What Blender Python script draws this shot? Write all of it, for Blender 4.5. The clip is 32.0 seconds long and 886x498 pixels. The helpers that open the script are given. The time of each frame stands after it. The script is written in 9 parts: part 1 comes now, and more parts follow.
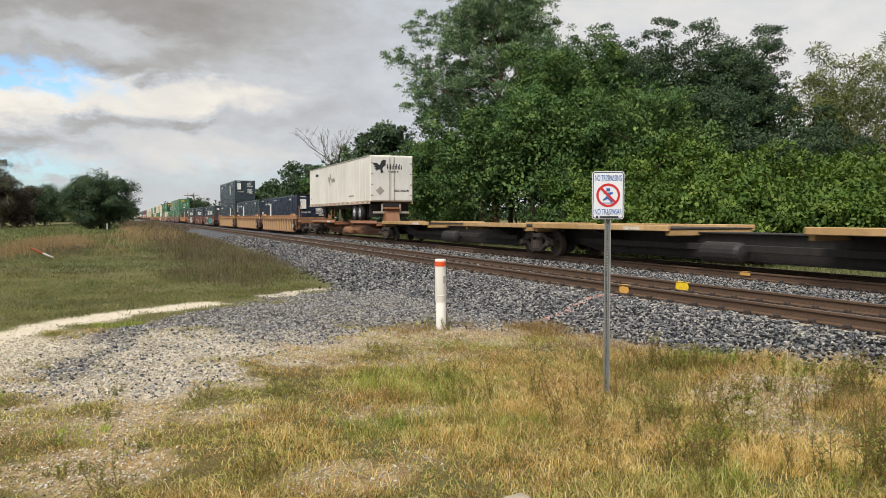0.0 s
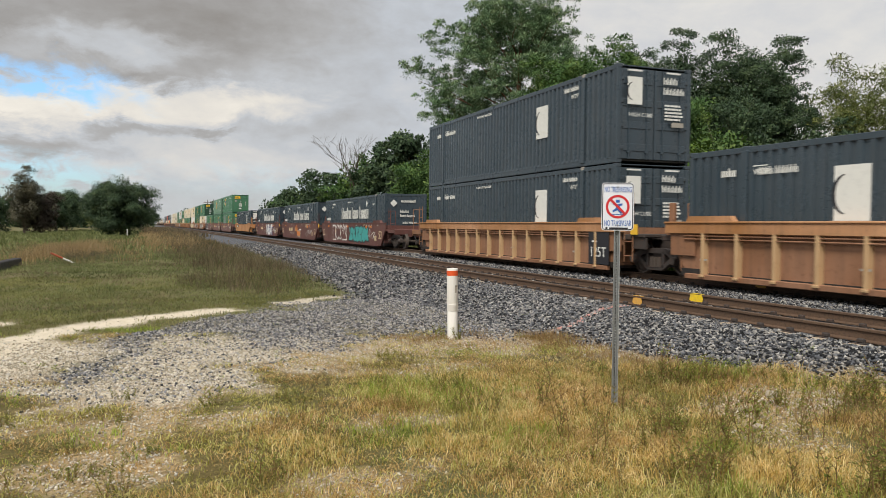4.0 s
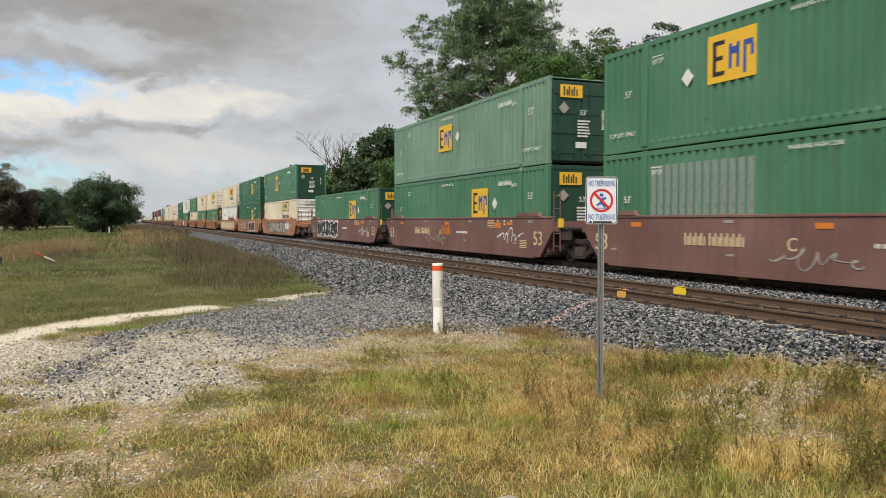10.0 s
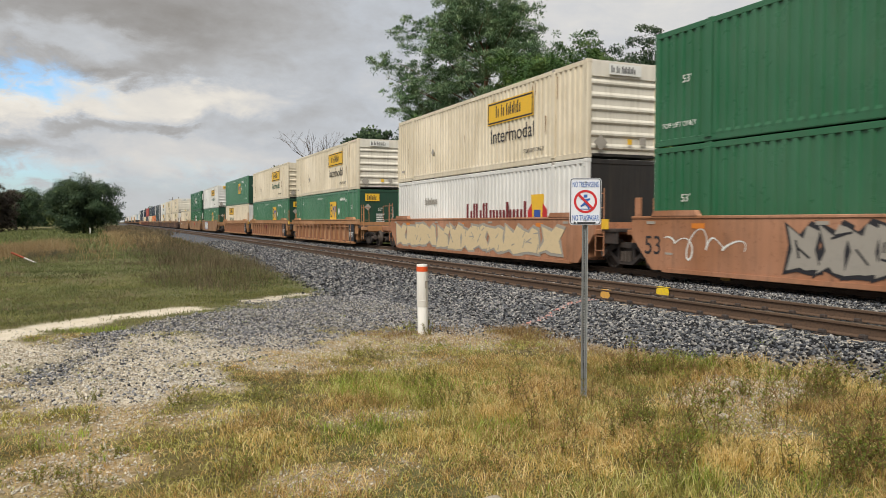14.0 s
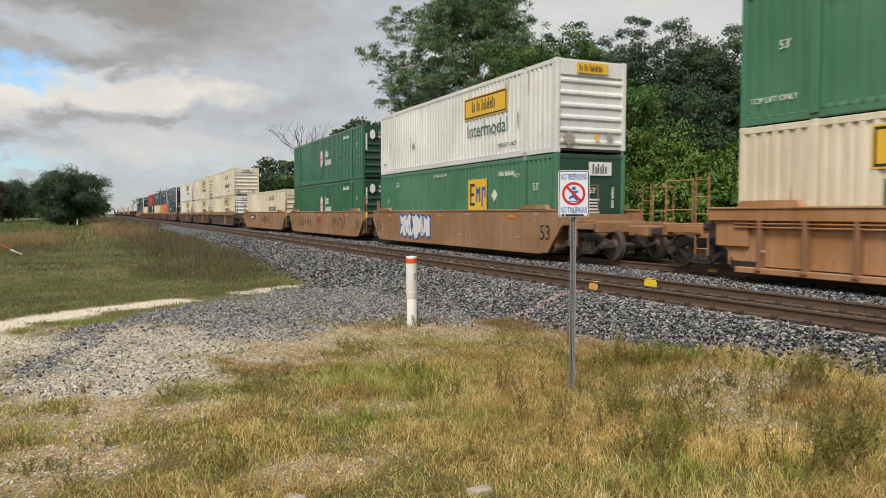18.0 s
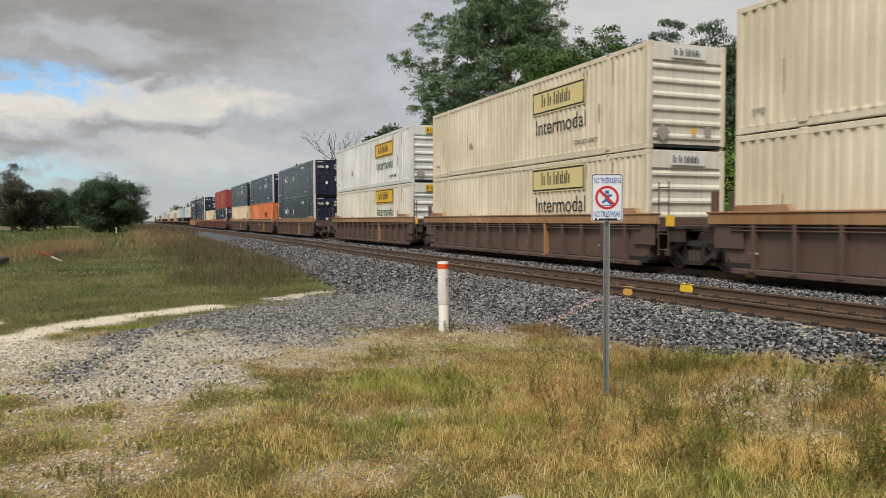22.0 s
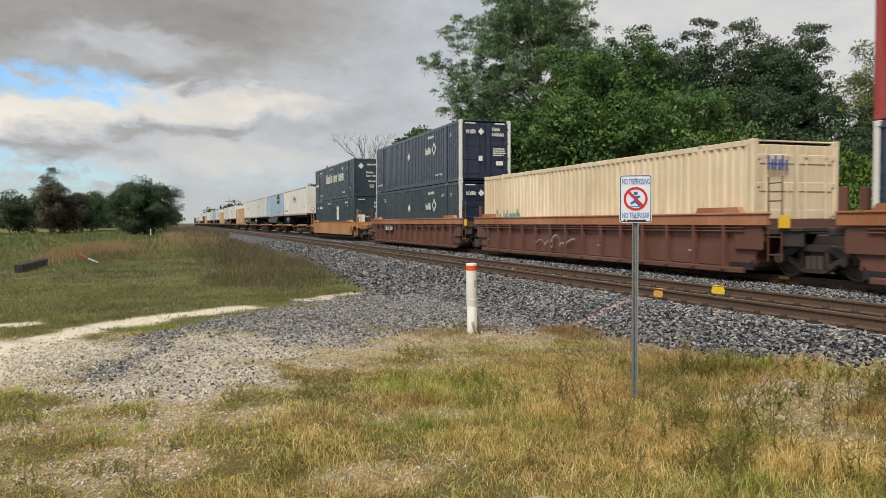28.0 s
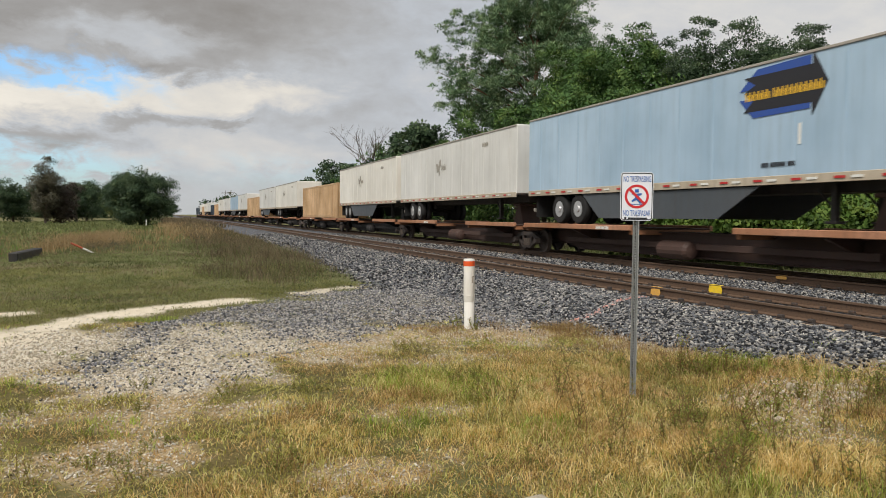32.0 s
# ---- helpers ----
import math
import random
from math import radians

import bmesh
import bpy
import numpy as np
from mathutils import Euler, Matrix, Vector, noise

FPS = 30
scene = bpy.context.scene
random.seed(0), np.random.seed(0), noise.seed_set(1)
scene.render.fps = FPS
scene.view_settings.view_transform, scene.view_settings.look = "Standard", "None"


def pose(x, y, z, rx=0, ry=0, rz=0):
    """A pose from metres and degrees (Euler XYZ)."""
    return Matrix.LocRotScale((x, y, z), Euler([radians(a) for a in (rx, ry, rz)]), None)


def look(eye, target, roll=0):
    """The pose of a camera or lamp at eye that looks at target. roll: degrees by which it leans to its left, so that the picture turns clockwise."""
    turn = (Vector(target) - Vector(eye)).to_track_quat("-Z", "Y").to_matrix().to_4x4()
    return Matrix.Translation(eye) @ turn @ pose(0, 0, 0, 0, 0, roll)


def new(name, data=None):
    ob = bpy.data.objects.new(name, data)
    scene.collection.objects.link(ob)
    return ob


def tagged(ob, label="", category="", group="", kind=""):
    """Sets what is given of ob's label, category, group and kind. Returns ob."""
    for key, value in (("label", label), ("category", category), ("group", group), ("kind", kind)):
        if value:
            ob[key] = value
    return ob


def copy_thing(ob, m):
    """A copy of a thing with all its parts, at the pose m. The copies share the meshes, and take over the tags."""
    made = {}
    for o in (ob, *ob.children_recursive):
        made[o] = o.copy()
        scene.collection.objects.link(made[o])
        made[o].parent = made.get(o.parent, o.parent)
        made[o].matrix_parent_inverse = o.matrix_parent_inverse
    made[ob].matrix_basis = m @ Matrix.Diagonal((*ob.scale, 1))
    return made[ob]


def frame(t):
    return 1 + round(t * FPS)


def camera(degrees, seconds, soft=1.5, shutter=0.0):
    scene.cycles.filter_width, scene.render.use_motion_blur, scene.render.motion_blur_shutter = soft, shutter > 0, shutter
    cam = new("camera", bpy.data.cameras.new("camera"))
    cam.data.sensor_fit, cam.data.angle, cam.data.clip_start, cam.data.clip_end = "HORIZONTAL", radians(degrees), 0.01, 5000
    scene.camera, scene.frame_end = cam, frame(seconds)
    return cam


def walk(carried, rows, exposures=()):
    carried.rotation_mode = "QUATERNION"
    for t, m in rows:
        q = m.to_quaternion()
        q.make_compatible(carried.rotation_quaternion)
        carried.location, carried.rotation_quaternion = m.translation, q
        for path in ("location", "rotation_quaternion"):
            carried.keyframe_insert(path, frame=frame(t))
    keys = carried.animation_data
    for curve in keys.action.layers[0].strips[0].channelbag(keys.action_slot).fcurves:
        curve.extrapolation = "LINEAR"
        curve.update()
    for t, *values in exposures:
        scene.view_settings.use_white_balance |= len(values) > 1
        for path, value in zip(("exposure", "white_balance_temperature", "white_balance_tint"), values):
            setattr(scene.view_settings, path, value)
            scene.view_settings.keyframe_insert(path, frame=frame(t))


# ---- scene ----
cam = camera(60.3, 32.0, soft=0.6, shutter=0.12)
PATH = [
    (0.0, look((-0.005, 0.020, 1.724), (4.089, 9.134, 1.310), 0.00)),
    (0.5, look((0.013, -0.026, 1.731), (4.032, 9.123, 1.341), -0.13)),
    (1.0, look((0.034, -0.064, 1.736), (4.002, 9.108, 1.363), -0.16)),
    (1.5, look((0.037, -0.077, 1.734), (3.976, 9.107, 1.382), 0.03)),
    (2.0, look((0.036, -0.088, 1.728), (3.962, 9.103, 1.394), 0.21)),
    (2.5, look((0.038, -0.070, 1.732), (3.962, 9.121, 1.406), 0.39)),
    (3.0, look((0.039, -0.051, 1.736), (3.958, 9.144, 1.422), 0.57)),
    (3.5, look((0.041, -0.054, 1.734), (3.945, 9.147, 1.431), 0.56)),
    (5.5, look((0.051, -0.054, 1.733), (3.909, 9.167, 1.435), 0.47)),
    (6.0, look((0.037, -0.067, 1.732), (3.898, 9.153, 1.436), 0.40)),
    (6.5, look((0.046, -0.064, 1.729), (3.909, 9.154, 1.426), 0.35)),
    (7.0, look((0.057, -0.054, 1.731), (3.924, 9.162, 1.421), 0.24)),
    (7.5, look((0.049, -0.063, 1.729), (3.933, 9.147, 1.413), 0.17)),
    (8.0, look((0.047, -0.065, 1.726), (3.957, 9.133, 1.404), 0.08)),
    (8.5, look((0.046, -0.065, 1.726), (3.992, 9.118, 1.389), 0.06)),
    (9.0, look((0.047, -0.057, 1.728), (4.043, 9.103, 1.379), 0.04)),
    (9.5, look((0.039, -0.060, 1.731), (4.081, 9.080, 1.370), 0.04)),
    (10.0, look((0.035, -0.066, 1.731), (4.106, 9.061, 1.370), 0.10)),
    (10.5, look((0.042, -0.048, 1.729), (4.136, 9.068, 1.370), 0.19)),
    (11.0, look((0.054, -0.039, 1.727), (4.163, 9.071, 1.376), 0.27)),
    (11.5, look((0.041, -0.047, 1.729), (4.161, 9.058, 1.388), 0.20)),
    (12.0, look((0.033, -0.052, 1.727), (4.180, 9.042, 1.396), 0.20)),
    (12.5, look((0.035, -0.055, 1.730), (4.213, 9.025, 1.410), 0.17)),
    (13.0, look((0.037, -0.058, 1.725), (4.243, 9.009, 1.414), 0.15)),
    (13.5, look((0.032, -0.065, 1.732), (4.268, 8.987, 1.401), 0.13)),
    (14.0, look((0.027, -0.068, 1.730), (4.288, 8.972, 1.382), 0.12)),
    (14.5, look((0.044, -0.050, 1.732), (4.320, 8.982, 1.358), 0.11)),
    (16.5, look((0.031, -0.090, 1.730), (4.387, 8.903, 1.337), 0.10)),
    (17.0, look((0.025, -0.083, 1.738), (4.401, 8.899, 1.326), 0.12)),
    (17.5, look((0.021, -0.090, 1.736), (4.401, 8.889, 1.302), 0.10)),
    (18.0, look((0.018, -0.097, 1.733), (4.402, 8.880, 1.277), 0.14)),
    (18.5, look((0.031, -0.075, 1.733), (4.418, 8.899, 1.256), 0.20)),
    (19.0, look((0.046, -0.051, 1.730), (4.422, 8.928, 1.252), 0.22)),
    (19.5, look((0.043, -0.062, 1.732), (4.374, 8.939, 1.262), 0.09)),
    (20.0, look((0.037, -0.060, 1.727), (4.302, 8.974, 1.281), 0.06)),
    (20.5, look((0.043, -0.065, 1.728), (4.215, 9.013, 1.304), -0.09)),
    (21.0, look((0.038, -0.067, 1.731), (4.131, 9.047, 1.322), -0.19)),
    (21.5, look((0.049, -0.060, 1.726), (4.081, 9.083, 1.336), -0.22)),
    (22.0, look((0.058, -0.046, 1.724), (4.055, 9.112, 1.345), -0.15)),
    (22.5, look((0.050, -0.052, 1.726), (4.022, 9.118, 1.352), -0.13)),
    (23.0, look((0.039, -0.054, 1.727), (3.993, 9.123, 1.357), -0.13)),
    (23.5, look((0.043, -0.058, 1.731), (3.984, 9.125, 1.353), -0.19)),
    (24.0, look((0.040, -0.057, 1.725), (3.975, 9.129, 1.343), -0.10)),
    (24.5, look((0.041, -0.069, 1.725), (3.970, 9.118, 1.334), -0.12)),
    (25.0, look((0.037, -0.071, 1.723), (3.960, 9.120, 1.341), -0.11)),
    (25.5, look((0.048, -0.079, 1.727), (3.939, 9.125, 1.354), -0.25)),
    (27.5, look((0.065, -0.086, 1.728), (3.690, 9.226, 1.370), -0.50)),
    (28.0, look((0.066, -0.080, 1.726), (3.702, 9.228, 1.369), -0.28)),
    (28.5, look((0.063, -0.064, 1.726), (3.743, 9.227, 1.366), -0.02)),
    (29.0, look((0.073, -0.048, 1.724), (3.777, 9.233, 1.353), -0.02)),
    (29.5, look((0.073, -0.035, 1.726), (3.770, 9.248, 1.341), -0.07)),
    (30.0, look((0.079, -0.021, 1.719), (3.732, 9.280, 1.323), -0.13)),
    (30.5, look((0.065, -0.044, 1.724), (3.681, 9.271, 1.318), -0.04)),
    (31.0, look((0.052, -0.056, 1.724), (3.661, 9.261, 1.310), 0.18)),
    (31.5, look((0.058, -0.039, 1.721), (3.688, 9.270, 1.306), 0.37)),
    (32.0, look((0.058, -0.012, 1.726), (3.746, 9.273, 1.303), 0.56)),
]
walk(cam, PATH, exposures=[(0.0, 0.13), (1.0, 0.10), (2.0, 0.03), (3.5, 0.03), (6.0, 0.05), (9.0, 0.05), (12.0, 0.05), (14.0, 0.0), (17.0, -0.02), (20.0, 0.0), (21.0, -0.06), (22.0, -0.14), (23.0, -0.15), (24.0, -0.05), (25.0, 0.05), (28.0, -0.03), (30.0, 0.05), (32.0, -0.05)])

# ---- world, sun ----
scene.view_settings.exposure = 0.0
SUN_DIR = Vector((-0.48, -0.40, 0.78)).normalized()


def make_world():
    w = bpy.data.worlds.new("sky")
    scene.world = w
    w.use_nodes = True
    nt = w.node_tree
    nt.nodes.clear()
    N, L = nt.nodes.new, nt.links.new

    def math_node(op, a, b=None, clamp=False):
        n = N("ShaderNodeMath")
        n.operation, n.use_clamp = op, clamp
        for k, v in enumerate((a, b)):
            if v is None:
                continue
            if isinstance(v, (int, float)):
                n.inputs[k].default_value = v
            else:
                L(v, n.inputs[k])
        return n.outputs[0]

    out, bg = N("ShaderNodeOutputWorld"), N("ShaderNodeBackground")
    L(bg.outputs[0], out.inputs[0])
    sky = N("ShaderNodeTexSky")
    sky.sky_type, sky.sun_disc = "NISHITA", False
    sky.sun_elevation = math.asin(SUN_DIR.z)
    sky.sun_rotation = math.atan2(SUN_DIR.x, SUN_DIR.y)
    sky.altitude, sky.dust_density, sky.ozone_density = 10, 1.5, 2.0
    tc = N("ShaderNodeTexCoord")
    nrm = N("ShaderNodeVectorMath")
    nrm.operation = "NORMALIZE"
    L(tc.outputs["Generated"], nrm.inputs[0])

    def times(a, k):
        return math_node("MULTIPLY", a, k)

    def plus(*v):
        out = v[0]
        for k in v[1:]:
            out = math_node("ADD", out, k)
        return out

    def ease(v, lo, hi):
        r = N("ShaderNodeMapRange")
        r.interpolation_type = "SMOOTHSTEP"
        r.inputs["From Min"].default_value, r.inputs["From Max"].default_value = lo, hi
        L(v, r.inputs["Value"])
        return r.outputs["Result"]

    # bearing and height over the horizon, in degrees
    sep = N("ShaderNodeSeparateXYZ")
    L(nrm.outputs[0], sep.inputs[0])
    bearing = times(math_node("ARCTAN2", sep.outputs[0], sep.outputs[1]), 57.2958)
    height = times(math_node("ARCSINE", sep.outputs[2]), 57.2958)
    flat = N("ShaderNodeCombineXYZ")
    L(times(bearing, 0.5), flat.inputs[0])
    L(height, flat.inputs[1])

    def fbm(scale, detail, rough, off, dist=0.0, src=None, col=False):
        m = N("ShaderNodeMapping")
        m.inputs["Location"].default_value = off
        L(src or flat.outputs[0], m.inputs[0])
        n = N("ShaderNodeTexNoise")
        n.inputs["Scale"].default_value, n.inputs["Detail"].default_value = scale, detail
        n.inputs["Roughness"].default_value, n.inputs["Distortion"].default_value = rough, dist
        L(m.outputs[0], n.inputs["Vector"])
        return n.outputs["Color"] if col else n.outputs["Fac"]

    warp = N("ShaderNodeSeparateColor")
    L(fbm(0.42, 6, 0.62, (4.0, 1.3, 0), 0.3, col=True), warp.inputs[0])
    wa = plus(bearing, times(math_node("SUBTRACT", warp.outputs[0], 0.5), 11.0))
    wh = plus(height, times(math_node("SUBTRACT", warp.outputs[1], 0.5), 4.2))

    def bank(az, el, half_az, half_el, soft=0.35):
        """A long, ragged body of cloud about one place in the sky."""
        u = times(math_node("SUBTRACT", wa, az), 1 / half_az)
        v = times(math_node("SUBTRACT", wh, el), 1 / half_el)
        return ease(math_node("SQRT", plus(times(u, u), times(v, v))), 1.0 + soft, 1.0 - soft)

    big = fbm(1.6, 4, 0.5, (3.1, 0.7, 0.2), 0.2, nrm.outputs[0])
    mid, fine = fbm(0.33, 8, 0.58, (1.4, 5.2, 1.0), 0.3), fbm(1.1, 6, 0.6, (7, 2, 0), 0.2)
    shade = plus(0.22, times(big, 0.30), times(mid, 0.30), times(fine, 0.10))
    front = ease(bearing, -60, -20)
    deck = times(times(ease(wh, 9.0, 12.6), ease(wa, 27.0, 4.0)), front)
    shade = plus(shade, times(deck, -0.19), times(ease(wa, 8.0, 34.0), 0.18))
    for az, el, u, v, amount in ((0.5, 12.3, 4.5, 1.1, 0.22), (-6.0, 11.5, 4.0, 0.6, 0.10), (2.5, 8.6, 8.5, 1.25, 0.27), (-5.5, 7.3, 5.5, 0.9, 0.24), (11.0, 8.6, 4.0, 1.2, 0.12),
                                 (-12.0, 7.0, 6.0, 1.2, 0.2), (1.2, 10.0, 3.4, 0.55, -0.16), (0.4, 6.6, 2.0, 0.55, -0.12), (5.0, 6.7, 1.7, 0.45, -0.16), (-6.5, 5.2, 6.5, 0.6, -0.14),
                                 (15.0, 8.6, 5.0, 1.2, -0.06), (5.0, 4.6, 9.0, 1.8, 0.13), (12.0, 11.5, 6.0, 2.0, 0.05)):
        shade = plus(shade, times(bank(az, el, u, v, 0.6), amount))
    ramp = N("ShaderNodeValToRGB")
    el = ramp.color_ramp.elements
    el[0].position, el[0].color = 0.12, (0.20, 0.185, 0.165, 1)
    el[1].position, el[1].color = 0.95, (0.90, 0.85, 0.76, 1)
    for p, c in ((0.30, (0.30, 0.285, 0.27, 1)), (0.48, (0.43, 0.427, 0.425, 1)), (0.62, (0.545, 0.565, 0.59, 1)), (0.72, (0.66, 0.65, 0.635, 1)), (0.82, (0.77, 0.735, 0.675, 1))):
        e = el.new(p)
        e.color = c
    L(shade, ramp.inputs[0])
    # openings to the blue behind, with thin streaks across them
    streak = fbm(1.0, 5, 0.6, (2.2, 9.1, 0), 0.4)
    gap = math_node("MAXIMUM", bank(-5.6, 9.2, 5.6, 1.25, 0.5), times(bank(-7.5, 3.0, 8.0, 1.5, 0.6), 0.85))
    gap = math_node("MAXIMUM", gap, bank(-15.0, 9.0, 5.0, 1.6, 0.5))
    gap = math_node("MAXIMUM", gap, times(bank(18.0, 2.6, 12.0, 1.3, 0.8), 0.34))
    hole = math_node("MULTIPLY", gap, ease(streak, 0.70, 0.42), clamp=True)
    skyc = N("ShaderNodeVectorMath")
    skyc.operation = "SCALE"
    L(sky.outputs[0], skyc.inputs[0])
    skyc.inputs["Scale"].default_value = 0.15
    clear = N("ShaderNodeVectorMath")
    clear.operation = "MULTIPLY"
    L(skyc.outputs[0], clear.inputs[0])
    clear.inputs[1].default_value = (0.98, 1.22, 1.38)
    blue = N("ShaderNodeMix")
    blue.data_type = "RGBA"
    L(hole, blue.inputs[0])
    L(ramp.outputs[0], blue.inputs[6])
    L(clear.outputs[0], blue.inputs[7])
    # paler towards the horizon
    haze = N("ShaderNodeMix")
    haze.data_type = "RGBA"
    L(times(ease(height, 4.0, 0.0), 0.38), haze.inputs[0])
    L(blue.outputs[2], haze.inputs[6])
    haze.inputs[7].default_value = (0.60, 0.62, 0.61, 1)
    cool = N("ShaderNodeMix")
    cool.data_type, cool.blend_type = "RGBA", "MULTIPLY"
    L(times(ease(wa, 8.0, 30.0), 1.0), cool.inputs[0])
    L(haze.outputs[2], cool.inputs[6])
    cool.inputs[7].default_value = (0.96, 0.985, 1.03, 1)
    L(cool.outputs[2], bg.inputs[0])
    bg.inputs[1].default_value = 1.0


make_world()
sun = new("sun", bpy.data.lights.new("sun", "SUN"))
sun.data.energy, sun.data.angle, sun.data.color = 3.8, radians(24), (1.0, 0.945, 0.86)
sun.matrix_world = look(SUN_DIR * 50, (0, 0, 0))

# ---- mesh and material tools ----
RNG = np.random.default_rng(7)


def lin(h):
    """A colour from a hex string."""
    c = [int(h[i:i + 2], 16) / 255 for i in (1, 3, 5)]
    return tuple((v / 12.92 if v <= 0.04045 else ((v + 0.055) / 1.055) ** 2.4) for v in c) + (1.0,)


class Mesh:
    """Collects vertices and faces of one part."""

    def __init__(self):
        self.v, self.f = [], []

    def add(self, verts, faces):
        n = len(self.v)
        self.v.extend(verts)
        self.f.extend([tuple(i + n for i in f) for f in faces])
        return self

    def box(self, x0, x1, y0, y1, z0, z1, b=0.0):
        """A box, with edges chamfered by b."""
        if b <= 0:
            v = [(x, y, z) for x in (x0, x1) for y in (y0, y1) for z in (z0, z1)]
            return self.add(v, [(0, 1, 3, 2), (4, 6, 7, 5), (0, 4, 5, 1), (2, 3, 7, 6), (0, 2, 6, 4), (1, 5, 7, 3)])
        c, h = ((x0 + x1) / 2, (y0 + y1) / 2, (z0 + z1) / 2), ((x1 - x0) / 2, (y1 - y0) / 2, (z1 - z0) / 2)
        b = min(b, *[k * 0.8 for k in h])
        v, idx = [], {}
        for sx in (-1, 1):
            for sy in (-1, 1):
                for sz in (-1, 1):
                    for ax in range(3):
                        p = [h[0] - b, h[1] - b, h[2] - b]
                        p[ax] = h[ax]
                        idx[sx, sy, sz, ax] = len(v)
                        v.append((c[0] + sx * p[0], c[1] + sy * p[1], c[2] + sz * p[2]))
        f = []
        for ax in range(3):
            o = [k for k in range(3) if k != ax]
            for s in (-1, 1):
                q = []
                for a, d in ((-1, -1), (1, -1), (1, 1), (-1, 1)):
                    k = [0, 0, 0]
                    k[ax], k[o[0]], k[o[1]] = s, a, d
                    q.append(idx[k[0], k[1], k[2], ax])
                f.append(tuple(q if (s > 0) == (ax != 1) else q[::-1]))
            for a in (-1, 1):
                for d in (-1, 1):
                    q = []
                    for s, w in ((-1, o[0]), (1, o[0]), (1, o[1]), (-1, o[1])):
                        k = [0, 0, 0]
                        k[ax], k[o[0]], k[o[1]] = s, a, d
                        q.append(idx[k[0], k[1], k[2], w])
                    f.append(tuple(q))
        for sx in (-1, 1):
            for sy in (-1, 1):
                for sz in (-1, 1):
                    f.append(tuple(idx[sx, sy, sz, k] for k in range(3)))
        return self.add(v, f)

    def prism(self, profile, a, b, axis="x"):
        """Sweeps a closed outline of 2D points from a to b along an axis."""
        n = len(profile)

        def at(p, s):
            return {"x": (s, p[0], p[1]), "y": (p[0], s, p[1]), "z": (p[0], p[1], s)}[axis]

        v = [at(p, a) for p in profile] + [at(p, b) for p in profile]
        f = [(i, (i + 1) % n, n + (i + 1) % n, n + i) for i in range(n)]
        return self.add(v, f + [tuple(range(n))[::-1], tuple(range(n, 2 * n))])

    def tube(self, p, q, r0, r1=None, n=8, caps=True):
        """A round bar from p to q."""
        p, q = Vector(p), Vector(q)
        r1 = r0 if r1 is None else r1
        d = (q - p).normalized()
        a = d.orthogonal().normalized()
        b = d.cross(a)
        v = []
        for c, r in ((p, r0), (q, r1)):
            for i in range(n):
                w = 2 * math.pi * i / n
                v.append(tuple(c + r * (math.cos(w) * a + math.sin(w) * b)))
        f = [(i, (i + 1) % n, n + (i + 1) % n, n + i) for i in range(n)]
        return self.add(v, f + ([tuple(range(n))[::-1], tuple(range(n, 2 * n))] if caps else []))

    def lathe(self, rings, axis="x", n=20, at=(0, 0, 0)):
        """Turns (distance along the axis, radius) pairs about an axis; closed at both ends."""
        v, f = [], []
        for s, r in rings:
            for i in range(n):
                w = 2 * math.pi * i / n
                c, d = r * math.cos(w), r * math.sin(w)
                p = {"x": (s, c, d), "y": (c, s, d), "z": (c, d, s)}[axis]
                v.append((p[0] + at[0], p[1] + at[1], p[2] + at[2]))
        for k in range(len(rings) - 1):
            for i in range(n):
                f.append((k * n + i, k * n + (i + 1) % n, (k + 1) * n + (i + 1) % n, (k + 1) * n + i))
        m = len(rings) - 1
        return self.add(v, f + [tuple(range(n))[::-1], tuple(range(m * n, m * n + n))])

    def data(self, name, mat, smooth=False):
        me = bpy.data.meshes.new(name)
        me.from_pydata(self.v, [], self.f)
        bm = bmesh.new()
        bm.from_mesh(me)
        bmesh.ops.recalc_face_normals(bm, faces=bm.faces)
        bm.to_mesh(me)
        bm.free()
        me.materials.append(mat)
        if smooth:
            me.shade_smooth()
            me.set_sharp_from_angle(angle=radians(35))
        return me


def part(name, mesh, mat, parent, label="", smooth=False, m=None):
    """Links a Mesh, or mesh data already made, as one object under a thing or part."""
    ob = new(name, mesh.data(name, mat, smooth) if isinstance(mesh, Mesh) else mesh)
    ob.parent = parent
    if m is not None:
        ob.matrix_basis = m
    return tagged(ob, label)


def thing(name, label, category, group="", m=None, kind=""):
    ob = new(name)
    ob.empty_display_size = 0.2
    if m is not None:
        ob.matrix_basis = m
    return tagged(ob, label, category, group, kind)


def raw_mesh(name, verts, faces, mat, uniform=0):
    """A mesh straight from arrays; faces all of one size."""
    me = bpy.data.meshes.new(name)
    verts, faces = np.asarray(verts, np.float32), np.asarray(faces, np.int32)
    n = faces.shape[1]
    me.vertices.add(len(verts))
    me.vertices.foreach_set("co", verts.ravel())
    me.loops.add(faces.size)
    me.loops.foreach_set("vertex_index", faces.ravel())
    me.polygons.add(len(faces))
    me.polygons.foreach_set("loop_start", np.arange(0, faces.size, n, dtype=np.int32))
    me.update(calc_edges=True)
    if mat:
        me.materials.append(mat)
    return me


